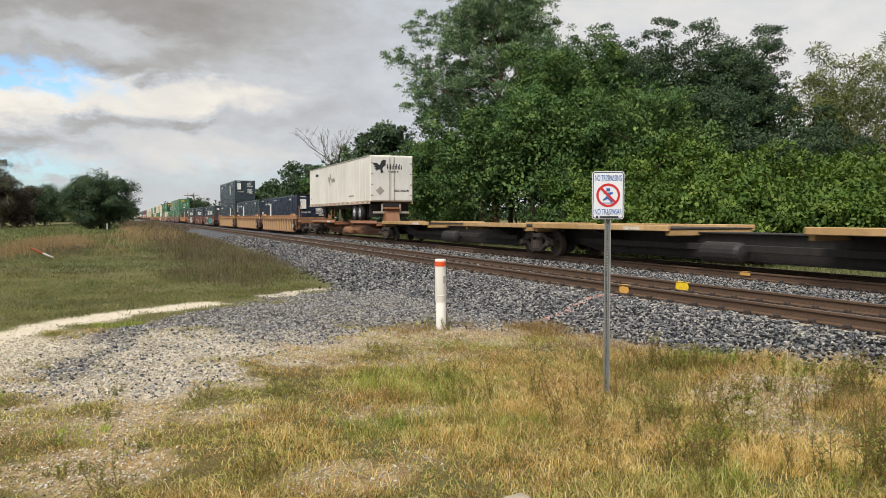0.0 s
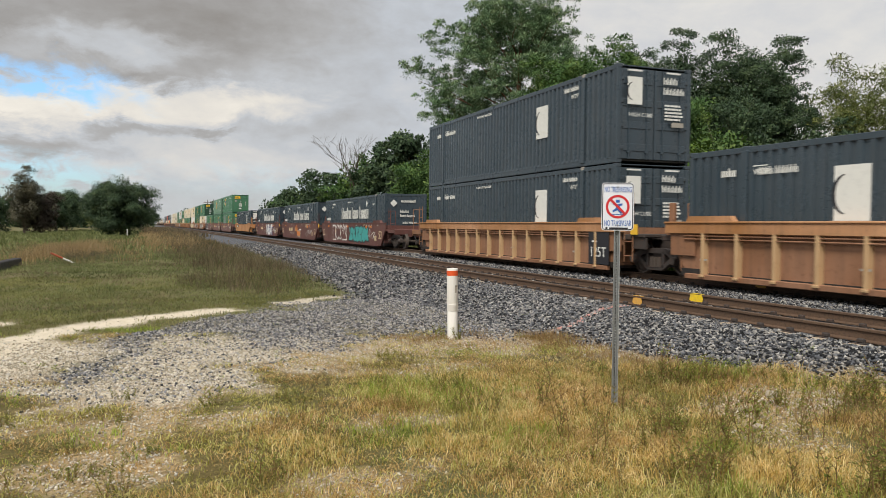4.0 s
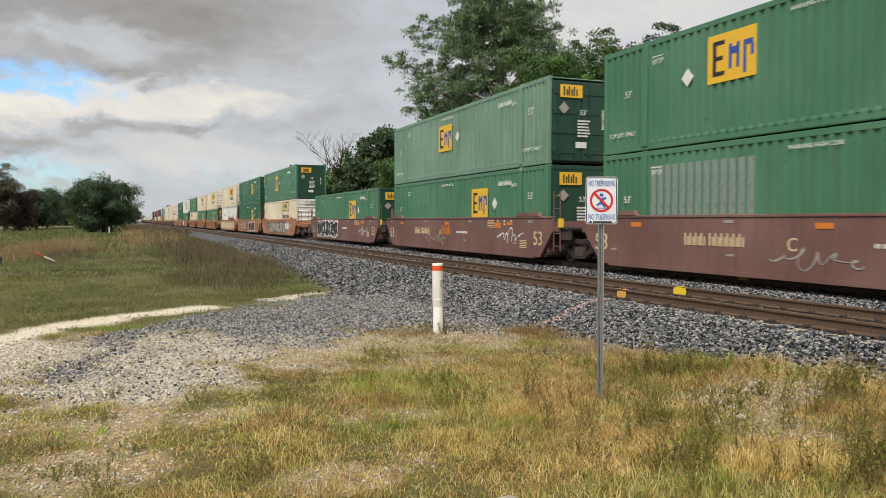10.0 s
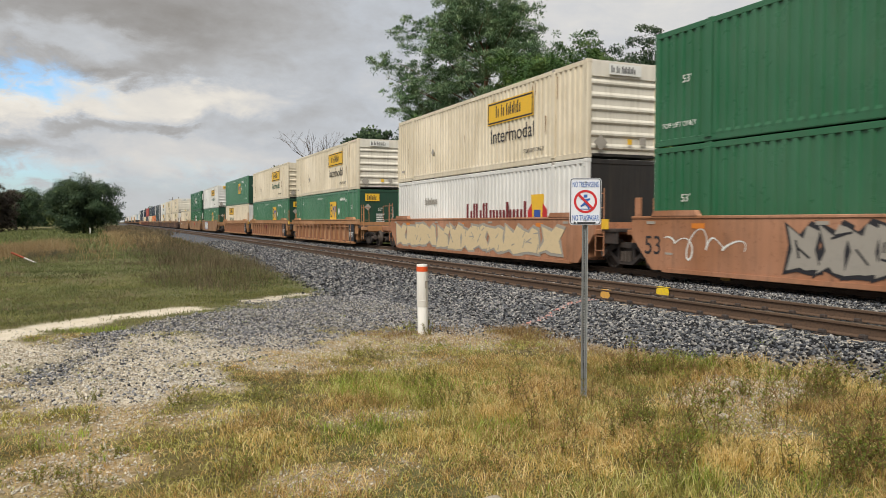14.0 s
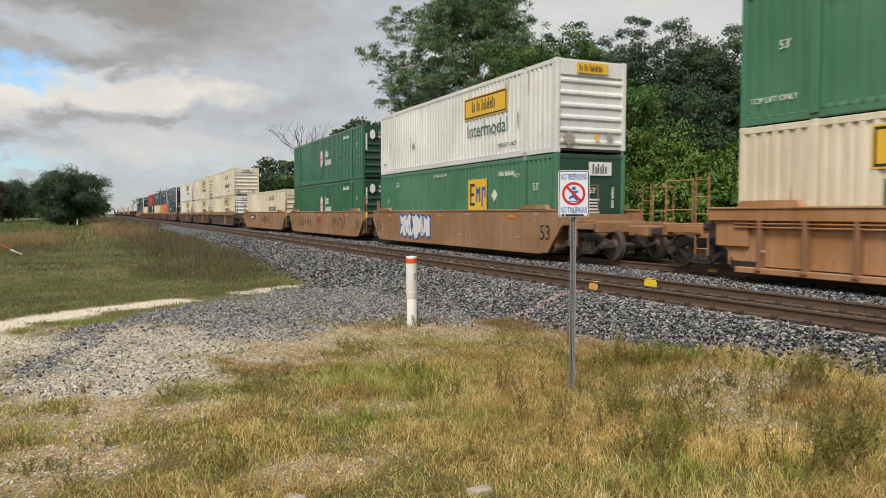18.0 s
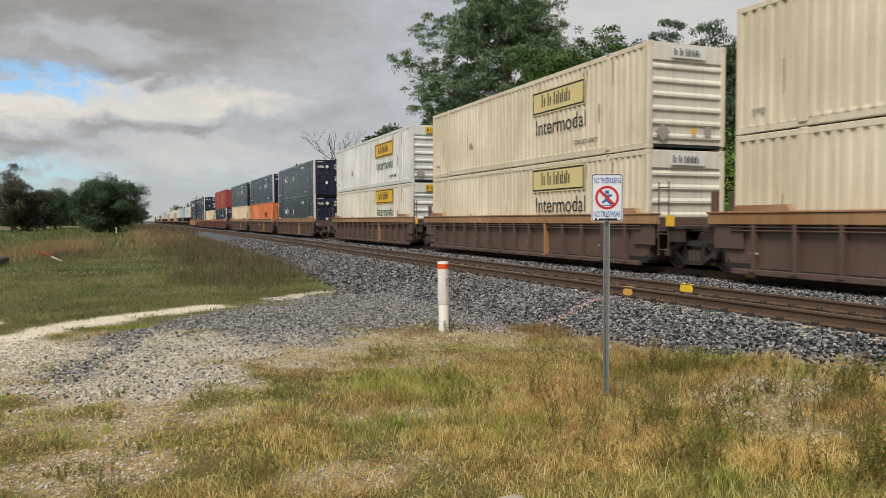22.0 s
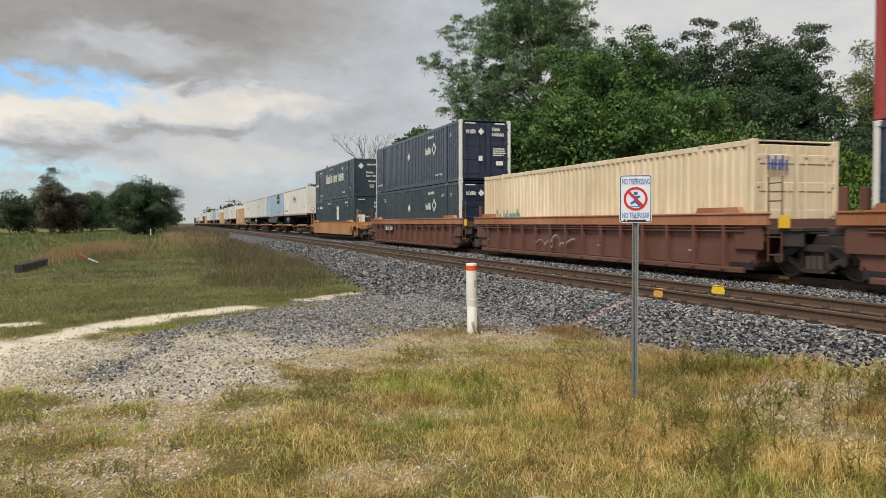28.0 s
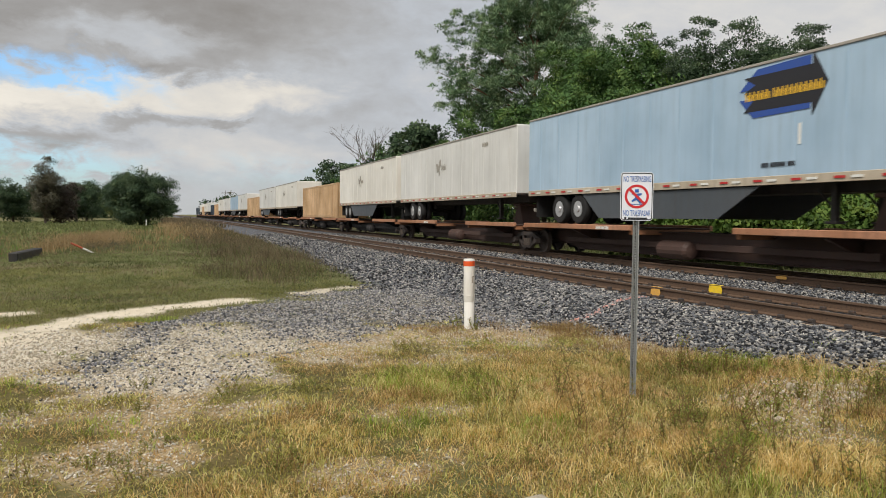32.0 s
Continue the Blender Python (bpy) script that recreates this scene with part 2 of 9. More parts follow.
class Mat:
    """Short hand for one node material."""

    def __init__(self, name):
        self.m = bpy.data.materials.new(name)
        self.m.use_nodes = True
        self.nt = self.m.node_tree
        self.b = self.nt.nodes["Principled BSDF"]
        self.tc = self.nt.nodes.new("ShaderNodeTexCoord")

    def link(self, a, b):
        self.nt.links.new(a, b)

    def put(self, sock, v):
        if isinstance(v, (int, float)):
            sock.default_value = v
        elif isinstance(v, tuple):
            sock.default_value = v
        else:
            self.link(v, sock)

    def noise(self, scale, detail=4, rough=0.6, stretch=(1, 1, 1), vec=None, off=0.0):
        mp = self.nt.nodes.new("ShaderNodeMapping")
        mp.inputs["Scale"].default_value = stretch
        mp.inputs["Location"].default_value = (off, off * 0.7, off * 1.3)
        self.link(vec or self.tc.outputs["Object"], mp.inputs[0])
        n = self.nt.nodes.new("ShaderNodeTexNoise")
        n.inputs["Scale"].default_value, n.inputs["Detail"].default_value, n.inputs["Roughness"].default_value = scale, detail, rough
        self.link(mp.outputs[0], n.inputs["Vector"])
        return n.outputs["Fac"]

    def ramp(self, fac, stops):
        r = self.nt.nodes.new("ShaderNodeValToRGB")
        el = r.color_ramp.elements
        while len(el) < len(stops):
            el.new(0.5)
        for e, (p, c) in zip(el, stops):
            e.position = p
            e.color = c if isinstance(c, tuple) else (c, c, c, 1)
        self.link(fac, r.inputs[0])
        return r.outputs[0]

    def mix(self, fac, a, b, mode="MIX"):
        n = self.nt.nodes.new("ShaderNodeMix")
        n.data_type, n.blend_type = "RGBA", mode
        self.put(n.inputs[0], fac)
        self.put(n.inputs[6], a)
        self.put(n.inputs[7], b)
        return n.outputs[2]

    def math(self, op, a, b=0.0, clamp=False):
        n = self.nt.nodes.new("ShaderNodeMath")
        n.operation, n.use_clamp = op, clamp
        self.put(n.inputs[0], a)
        self.put(n.inputs[1], b)
        return n.outputs[0]

    def attr(self, name):
        n = self.nt.nodes.new("ShaderNodeAttribute")
        n.attribute_name = name
        return n.outputs["Fac"]

    def rand(self):
        return self.nt.nodes.new("ShaderNodeObjectInfo").outputs["Random"]

    def island(self):
        return self.nt.nodes.new("ShaderNodeNewGeometry").outputs["Random Per Island"]

    def hsv(self, col, hue=0.5, sat=1.0, val=1.0):
        n = self.nt.nodes.new("ShaderNodeHueSaturation")
        self.put(n.inputs["Hue"], hue)
        self.put(n.inputs["Saturation"], sat)
        self.put(n.inputs["Value"], val)
        self.put(n.inputs["Color"], col)
        return n.outputs[0]

    def bump(self, height, strength=0.3, distance=0.01):
        n = self.nt.nodes.new("ShaderNodeBump")
        n.inputs["Strength"].default_value, n.inputs["Distance"].default_value = strength, distance
        self.link(height, n.inputs["Height"])
        self.link(n.outputs[0], self.b.inputs["Normal"])

    def done(self, color=None, rough=0.6, metal=0.0, spec=0.5):
        if color is not None:
            self.put(self.b.inputs["Base Color"], color)
        self.put(self.b.inputs["Roughness"], rough)
        self.put(self.b.inputs["Metallic"], metal)
        self.put(self.b.inputs["Specular IOR Level"], spec)
        return self.m


def paint(name, hexcol, rough=0.5, dirt=0.35, dirtcol="#4a4036", streak=6.0, rust=0.0, gloss=0.5):
    """Weathered paint on steel: broad fading, grime that runs down, specks of rust."""
    k = Mat(name)
    base = lin(hexcol)
    fade = k.noise(0.35, 3, 0.5)
    lo, hi = (0.70, 1.22) if rust else (0.86, 1.12)
    c = k.mix(k.ramp(fade, [(0.3, 0.0), (0.7, 1.0)]), k.hsv(base, 0.5, 1.05, lo), k.hsv(base, 0.5, 0.86, hi))
    run = k.noise(1.0, 5, 0.65, (streak, streak, 0.35))
    blot = k.noise(2.2, 6, 0.7, off=4)
    m = k.math("MULTIPLY", k.ramp(run, [(0.45, 0.0), (0.72, 1.0)]), k.ramp(blot, [(0.3, 0.25), (0.7, 1.0)]))
    c = k.mix(k.math("MULTIPLY", m, dirt), c, lin(dirtcol))
    if rust:
        sp = k.noise(9, 8, 0.75, off=9)
        c = k.mix(k.math("MULTIPLY", k.ramp(sp, [(0.56, 0.0), (0.66, 1.0)]), rust), c, lin("#5a3520"))
    k.bump(k.noise(28, 4, 0.6), 0.08, 0.004)
    return k.done(c, k.ramp(blot, [(0.2, rough - 0.08), (0.9, min(rough + 0.2, 1.0))]), spec=gloss)


def decal(name, hexcol, wear=0.4):
    """Lettering film with scuffed edges."""
    k = Mat(name)
    base = lin(hexcol)
    n = k.noise(6, 6, 0.7)
    c = k.mix(k.math("MULTIPLY", k.ramp(n, [(0.5, 0.0), (0.8, 1.0)]), wear), base, k.hsv(base, 0.5, 0.7, 0.55))
    return k.done(c, 0.55)

# ---- materials ----
def ground_material():
    k = Mat("ground_soil")
    n1, n2, n3, n4 = k.noise(0.7, 6, 0.6), k.noise(6, 6, 0.65), k.noise(38, 5, 0.7), k.noise(120, 3, 0.7)
    grassy = k.mix(k.ramp(n3, [(0.35, 0.0), (0.65, 1.0)]), lin("#40371f"), lin("#7a6c42"))
    grassy = k.mix(k.ramp(n1, [(0.4, 0.0), (0.62, 0.75)]), grassy, lin("#5a5c3a"))
    grassy = k.mix(k.ramp(n4, [(0.58, 0.0), (0.72, 0.7)]), grassy, lin("#b5a37a"))
    sward = k.mix(k.ramp(n2, [(0.35, 0.0), (0.65, 1.0)]), lin("#4d4f31"), lin("#777750"))
    sward = k.mix(k.ramp(n1, [(0.42, 0.0), (0.62, 0.8)]), sward, lin("#6a5f46"))
    grassy = k.mix(k.attr("sward"), grassy, sward)
    soil = k.mix(k.ramp(n3, [(0.35, 0.0), (0.65, 1.0)]), lin("#7b6749"), lin("#c0aa84"))
    soil = k.mix(k.ramp(n4, [(0.55, 0.0), (0.7, 1.0)]), soil, lin("#d8ccb4"))
    soil = k.mix(k.ramp(n2, [(0.5, 0.0), (0.68, 0.8)]), soil, lin("#6d5c3c"))
    chalk = k.mix(k.ramp(n2, [(0.3, 0.0), (0.7, 1.0)]), lin("#c4b8a2"), lin("#d9cfbe"))
    chalk = k.mix(k.ramp(n4, [(0.56, 0.0), (0.68, 0.6)]), chalk, lin("#8f7f64"))
    stone = k.mix(k.ramp(n4, [(0.35, 0.0), (0.65, 1.0)]), lin("#1f2023"), lin("#77797f"))
    c = k.mix(k.attr("bare"), grassy, soil)
    c = k.mix(k.attr("chalk"), c, chalk)
    c = k.mix(k.attr("gravel"), c, stone)
    k.bump(k.math("ADD", n3, k.math("MULTIPLY", n4, 0.5)), 0.6, 0.02)
    return k.done(c, 0.95, spec=0.15)


def stone_material(name, dark, light, warm):
    k = Mat(name)
    r = k.island()
    c = k.ramp(r, [(0.0, lin(dark)), (0.22, lin(dark)), (0.6, lin(light)), (0.85, lin(warm)), (1.0, lin("#c2bfb9"))])
    c = k.mix(k.ramp(k.noise(45, 4, 0.7), [(0.35, 0.0), (0.65, 1.0)]), k.hsv(c, 0.5, 1, 0.62), c)
    return k.done(c, 0.8, spec=0.3)


def steel_rail_material():
    k = Mat("rail_rust")
    n = k.noise(3, 6, 0.7, (1, 0.15, 1))
    c = k.mix(n, lin("#43342a"), lin("#6f5744"))
    c = k.mix(k.ramp(k.noise(30, 5, 0.7), [(0.5, 0.0), (0.75, 1.0)]), c, lin("#2f241c"))
    k.bump(k.noise(60, 3, 0.6), 0.2, 0.003)
    return k.done(c, 0.75)


def rail_top_material():
    k = Mat("rail_head_worn")
    n = k.noise(4, 5, 0.7, (3, 0.1, 1))
    return k.done(k.mix(n, lin("#6b5546"), lin("#8d7a6a")), 0.42, 0.7)


def tie_material():
    k = Mat("tie_pale")
    n = k.noise(5, 6, 0.7, (0.4, 6, 6))
    c = k.mix(n, lin("#8a7a68"), lin("#c0b09a"))
    c = k.mix(k.ramp(k.noise(14, 5, 0.7), [(0.5, 0.0), (0.7, 0.7)]), c, lin("#6b5d4e"))
    k.bump(n, 0.4, 0.01)
    return k.done(c, 0.9)


def leaf_material(name, dark, mid, light, sheen=0.35, single=0.35, patch=0.9, thin=0.22):
    """Leaves: each a little different, and each clump more so."""
    k = Mat(name)
    clump = k.ramp(k.noise(patch, 4, 0.6), [(0.32, 0.0), (0.68, 1.0)])
    r = k.math("ADD", k.math("MULTIPLY", k.island(), single), k.math("MULTIPLY", clump, 1 - single))
    c = k.ramp(r, [(0.0, lin(dark)), (0.5, lin(mid)), (1.0, lin(light))])
    big = k.noise(0.22, 3, 0.5)
    c = k.hsv(c, k.math("ADD", 0.485, k.math("MULTIPLY", big, 0.03)), 1.0, k.math("ADD", 0.75, k.math("MULTIPLY", big, 0.5)))
    tr = k.nt.nodes.new("ShaderNodeBsdfTranslucent")
    k.put(tr.inputs[0], k.hsv(c, 0.49, 1.1, 1.2))
    k.done(c, 0.5, spec=sheen)
    mx = k.nt.nodes.new("ShaderNodeMixShader")
    mx.inputs[0].default_value = thin
    k.link(k.b.outputs[0], mx.inputs[1])
    k.link(tr.outputs[0], mx.inputs[2])
    k.link(mx.outputs[0], k.nt.nodes["Material Output"].inputs[0])
    return k.m


def bark_material(name, a, b):
    k = Mat(name)
    n = k.noise(3, 7, 0.7, (4, 4, 0.6))
    k.bump(n, 0.6, 0.03)
    return k.done(k.mix(n, lin(a), lin(b)), 0.9)


def galvanised_material():
    k = Mat("galvanised_steel")
    v = k.nt.nodes.new("ShaderNodeTexVoronoi")
    v.inputs["Scale"].default_value = 60
    k.link(k.tc.outputs["Object"], v.inputs["Vector"])
    c = k.mix(v.outputs["Distance"], lin("#8d9192"), lin("#b4b8b8"))
    c = k.mix(k.math("MULTIPLY", k.noise(4, 5, 0.7, (3, 3, 0.5)), 0.4), c, lin("#6b675f"))
    return k.done(c, 0.5, 0.55)


M_GROUND = ground_material()
M_BALLAST = stone_material("ballast_stone", "#1d1e21", "#707379", "#94908a")
M_APRON = stone_material("apron_stone", "#444549", "#93949a", "#c4beb6")
M_LIME = stone_material("limestone_chip", "#a39884", "#d2c8b4", "#e8e0d0")
M_RAIL, M_RAILTOP, M_TIE = steel_rail_material(), rail_top_material(), tie_material()
M_LEAF = leaf_material("leaf_broad", "#2f462c", "#4c683b", "#7c9150", 0.12, 0.22)
M_LEAF_DARK = leaf_material("leaf_oak", "#2d3b2f", "#41543d", "#687752", 0.12, 0.22)
M_LEAF_VINE = leaf_material("leaf_vine", "#344e27", "#526c32", "#829246", 0.12, 0.35)
M_NEEDLE = leaf_material("needle_pine", "#435a47", "#68815e", "#a2b288", 0.12, 0.25)
M_LEAF_BAMBOO = leaf_material("leaf_bamboo", "#434d2c", "#667040", "#989a5e", 0.15)
M_LEAF_RUST = leaf_material("leaf_autumn", "#393a2e", "#545240", "#6e6850")
M_LEAF_AUTUMN = leaf_material("leaf_red_brown", "#35312b", "#4c433a", "#625648")
M_BARK = bark_material("bark_grey", "#3d342c", "#73675a")
M_BARK_PINE = bark_material("bark_pine", "#4d382b", "#86664e")
M_GRASS_DRY = leaf_material("grass_dry", "#846c38", "#d8be78", "#fff2c4", 0.2, 0.7, 2.0, 0.5)
M_GRASS_GREEN = leaf_material("grass_green", "#4a5822", "#8ea242", "#d0dc84", 0.2, 0.7, 2.0, 0.5)
M_GRASS_BROWN = leaf_material("grass_brown", "#58462a", "#bb9d66", "#f2dcaa", 0.2, 0.7, 2.0, 0.5)
M_GRASS_OLIVE = leaf_material("grass_olive", "#50502a", "#aba65c", "#ece6a8", 0.2, 0.7, 2.0, 0.5)
M_GRASS_RUST = leaf_material("grass_rust", "#6c5639", "#937a54", "#b9a27a", 0.2, 0.75, 2.0, 0.5)
M_BANK = leaf_material("grass_bank", "#484e32", "#6c744c", "#989e70", 0.2, 0.35, 0.35, 0.5)
M_MEADOW = leaf_material("grass_meadow", "#4d6a38", "#6c8a4a", "#93a865", 0.2, 0.4, 0.5, 0.5)
M_GRASS_DULL = leaf_material("grass_dull_brown", "#463f31", "#6b614d", "#998c70", 0.2, 0.6, 0.8, 0.5)
M_GRASS_BANK = leaf_material("grass_bank_turf", "#4a4e2c", "#7c7e4c", "#aeac78", 0.2, 0.5, 0.6, 0.5)
M_SCRUB = leaf_material("scrub_leaf", "#4a4634", "#6c654a", "#8f856a", 0.1, 0.5, 0.5, 0.4)
M_BRUSH = leaf_material("brush_leaf", "#43482f", "#626a44", "#858a62", 0.1, 0.5, 0.5, 0.4)
M_GRASS_TAN = leaf_material("grass_tan", "#7d6c4e", "#a08c68", "#bfae8a", 0.1, 0.6, 0.8, 0.5)
M_WEED = leaf_material("weed_leaf", "#4a5428", "#76823e", "#a8ac5e", 0.2, 0.7, 2.0, 0.5)
M_STALK = bark_material("weed_stalk", "#5e472c", "#8f7148")
M_GALV = galvanised_material()
M_BLACK = paint("black_steel", "#232120", 0.6, 0.5, "#4d4338")
M_IRON = paint("bogie_iron", "#3a3330", 0.7, 0.6, "#59483a", rust=0.5)
M_WHEEL = paint("wheel_steel", "#4a4038", 0.55, 0.5, "#2f2823", rust=0.6)
M_RUBBER = paint("tyre_rubber", "#1c1c1d", 0.8, 0.3)
M_ALLOY = Mat("trailer_hub").done((0.55, 0.55, 0.56, 1), 0.4, 0.6)
M_DECAL_W = decal("film_white", "#dcdcd6")
M_DECAL_DARK = decal("film_dark", "#26262b")
M_DECAL_Y = decal("film_yellow", "#e3b430")
M_DECAL_G = decal("film_green", "#1c5a44")
M_DECAL_B = decal("film_blue", "#2f4f9a")
M_DECAL_R = decal("film_red", "#b52c2c")
M_DECAL_T = decal("film_teal", "#3f9d98")
M_DECAL_ROSE = decal("film_maroon", "#6f2327")
M_DECAL_GREY = decal("film_grey", "#9c968c")
M_DECAL_CREAM = decal("film_cream", "#d2bd96")
M_DECAL_O = decal("film_orange", "#cf7a28")
M_DECAL_GOLD = decal("film_gold", "#9a7a3a")
M_RAILSILL = paint("trailer_sill", "#b9ac97", 0.5, 0.5, "#6d5f4c")
M_DECAL_YF = decal("film_faded_yellow", "#d9c88c")
M_RUN = decal("rust_run", "#8a6a4a", 0.6)

# ---- the line of the track ----
RAIL_Z = 0.45
NEAR_RAILS, FAR_RAILS = (8.95, 10.385), (13.70, 15.135)
TRAIN_X = 14.4175
BEND, BEND_END = 0.00125, 32.64
TIE_FROM, TIE_PITCH = 1.195, 0.57
EASE, EASE_FROM, EASE_END = 0.00048, 38.0, 68.0


def bend_np(y):
    """How far the line has swung to the right at y: straight, a slight curve, then easing back a little far off."""
    d, e = np.clip(y, 0, BEND_END), np.clip(y, EASE_FROM, EASE_END) - EASE_FROM
    return 0.5 * BEND * d * d + BEND * BEND_END * np.maximum(y - BEND_END, 0) - 0.5 * EASE * e * e - EASE * (EASE_END - EASE_FROM) * np.maximum(y - EASE_END, 0)


def bend(y):
    return float(bend_np(y))


def bend_angle(y):
    return math.atan(BEND * min(max(y, 0.0), BEND_END) - EASE * (min(max(y, EASE_FROM), EASE_END) - EASE_FROM))


def smooth(a, b, x):
    t = np.clip((x - a) / (b - a), 0, 1)
    return t * t * (3 - 2 * t)


def lump(x, y, s, seed=0.0):
    """Cheap rolling noise for arrays, about -1 to 1."""
    a = np.sin(x * s + 1.7 * np.sin(y * s * 0.63 + seed) + seed * 2.1)
    b = np.sin(y * s * 1.27 - 1.3 * np.sin(x * s * 0.81 - seed) + seed)
    c = np.sin((x + y) * s * 2.3 + 2.0 * np.sin((x - y) * s * 1.1 + seed * 3))
    return (a + b + 0.6 * c) / 2.6


def shoulder(y):
    """How much wider the ballast spreads past the crossing."""
    return smooth(13.5, 17.5, y)


def ground_height(x, y):
    """The lie of the land: flat verge, raised ballast bed, low bank beside the line."""
    q = x - bend_np(y)
    foot = smooth(8.7, 5.3, y)
    rise = np.clip((q + 0.18 * lump(x, y, 1.1, 2) - 6.3 + 0.95 * shoulder(y) - 1.2 * foot) / (1.85 + 0.95 * shoulder(y) - 0.95 * foot), 0, 1)
    bed = rise * rise * (3 - 2 * rise) * (1 - smooth(15.9, 18.0, q))
    z = 0.245 * bed
    z = z + (1 - bed) * (0.035 * lump(x, y, 0.7) + 0.02 * lump(x, y, 2.6, 4))
    bank = smooth(19, 26, y) * (1 - smooth(70, 110, y)) * smooth(-7, -1, x) * (1 - smooth(4.3, 6.2, q))
    z = z + 0.22 * bank * (1 + 0.3 * lump(x, y, 0.4, 1))
    z = z - 0.35 * smooth(-6, -14, x) * smooth(20, 30, y)
    z = z - 0.25 * smooth(17.5, 20, q) * (1 - smooth(21, 26, q))
    return z


def along(x, y, points):
    """Distance to a broken line."""
    d = np.full(np.shape(x), 1e9)
    for (ax, ay), (bx, by) in zip(points[:-1], points[1:]):
        t = np.clip(((x - ax) * (bx - ax) + (y - ay) * (by - ay)) / ((bx - ax) ** 2 + (by - ay) ** 2), 0, 1)
        d = np.minimum(d, np.hypot(x - ax - t * (bx - ax), y - ay - t * (by - ay)))
    return d


def spot(x, y, cx, cy, rx, ry, w=0.0):
    """1 inside an oval, 0 outside, with an edge that w breaks up."""
    return smooth(1.3, 0.75, np.hypot((x - cx) / rx, (y - cy) / ry) + w)


def spill_area(x, y, w=0.0):
    """Pale chips thrown over the dark stone of the crossing."""
    return np.maximum(spot(x, y, 0.75, 10.9, 1.7, 1.6, w), spot(x, y, 0.3, 9.0, 1.0, 1.2, w))


def track_masks(x, y):
    """How much of each ground cover shows: gravel, chalk, bare soil."""
    q = x - bend_np(y)
    w = 0.35 * lump(x, y, 1.9, 3) + 0.25 * lump(x, y, 5.0, 5) + 0.15 * lump(x, y, 11.0, 7)
    gravel = smooth(6.25, 6.9, q + w * 0.6 - 1.4 * smooth(8.7, 5.3, y) + 1.25 * shoulder(y)) * (1 - smooth(17.2, 17.9, q))
    # dark stone tipped over the crossing, thinning to a strip along the road
    tip = smooth(1.6, 0.9, along(x, y, [(6.5, 15.6), (3.6, 14.6), (2.4, 12.9)]) + w)
    tip = np.maximum(tip, smooth(1.1, 0.6, along(x, y, [(2.3, 12.8), (2.5, 10.9)]) + 0.8 * w))
    tip = np.maximum(tip, smooth(0.5, 0.2, along(x, y, [(2.0, 14.3), (0.8, 13.2), (0.1, 12.0), (-0.15, 10.6), (-0.4, 9.3)]) + 0.45 * w))
    tip = np.maximum(tip, smooth(2.6, 1.6, np.hypot((x - 5.6) * 0.8, (y - 14.2) * 0.6) + w))
    spill = spill_area(x, y, w)
    dots = smooth(-0.5, 0.2, 0.6 * lump(x, y, 3.1, 6) + 0.6 * lump(x, y, 7.3, 16) + 0.3 * lump(x, y, 15, 26))
    gravel = np.maximum(gravel, np.maximum(tip, 0.3 * spill * (1 - dots)))
    # the sandy road, a grassy island beside it
    road = np.maximum(spot(x, y, -2.2, 11.15, 1.95, 1.75, 0.25 * w), smooth(0.55, 0.25, along(x, y, [(-1.3, 12.8), (-0.35, 14.1), (0.7, 14.9), (1.9, 15.65)]) + 0.35 * w))
    road = np.maximum(road, 0.9 * smooth(0.4, 0.15, along(x, y, [(-4.5, 14.4), (-1.9, 14.7)]) + 0.4 * w))
    road = np.maximum(road, 0.8 * smooth(0.42, 0.15, along(x, y, [(3.4, 16.7), (4.8, 18.0)]) + 0.5 * w))
    island = spot(x, y, 0.0, 13.4, 0.55, 0.3, 0.6 * w)
    chalk = np.clip(np.maximum(road * (1 - island), spill * (0.65 + 0.3 * dots) * (1 - 0.8 * tip)), 0, 1)
    gravel = gravel * (1 - 0.96 * road) * (1 - island)
    # trodden, pebbly patches of soil
    bare = np.maximum(smooth(1.2, 0.4, along(x, y, [(2.5, 10.2), (4.0, 10.0), (5.2, 9.8)]) + 1.3 * w), smooth(0.5, 0.15, along(x, y, [(0.7, 8.2), (0.4, 7.4), (0.2, 6.8)]) + 0.5 * w))
    for cx, cy, rx, ry, k in ((-0.15, 5.7, 0.5, 0.5, 1.0), (2.5, 9.8, 0.9, 0.9, 1.0), (3.5, 10.3, 0.8, 0.5, 1.0), (0.95, 6.8, 0.5, 0.4, 0.9), (1.6, 4.7, 0.3, 0.25, 0.9), (6.2, 5.75, 0.9, 0.5, 1.0), (5.1, 4.55, 0.5, 0.35, 0.6), (5.6, 5.05, 0.45, 0.4, 0.7), (1.4, 4.85, 0.35, 0.3, 0.9), (-0.8, 7.2, 0.5, 0.3, 0.8),
                               (0.3, 8.2, 0.9, 0.7, 1.0), (-1.3, 9.3, 1.0, 0.5, 0.8), (2.3, 6.3, 0.5, 0.25, 0.7), (-0.4, 4.5, 0.6, 0.35, 0.8), (3.4, 8.4, 0.9, 0.3, 0.6), (-1.6, 6.3, 0.6, 0.4, 0.6)):
        bare = np.maximum(bare, k * spot(x, y, cx, cy, rx, ry, 1.1 * w))
    bare = np.maximum(bare, 0.55 * smooth(0.35, 0.75, lump(x, y, 2.4, 11) * 0.6 + lump(x, y, 6.1, 12) * 0.5) * smooth(13, 9, y))
    bare = np.maximum(bare, 0.8 * smooth(0.9, 0.4, np.abs(q - 6.5 - 1.2 * smooth(8.7, 5.3, y)) + w) * smooth(12, 9, y))
    return np.clip(gravel, 0, 1), chalk, np.clip(bare, 0, 1) * (1 - island)


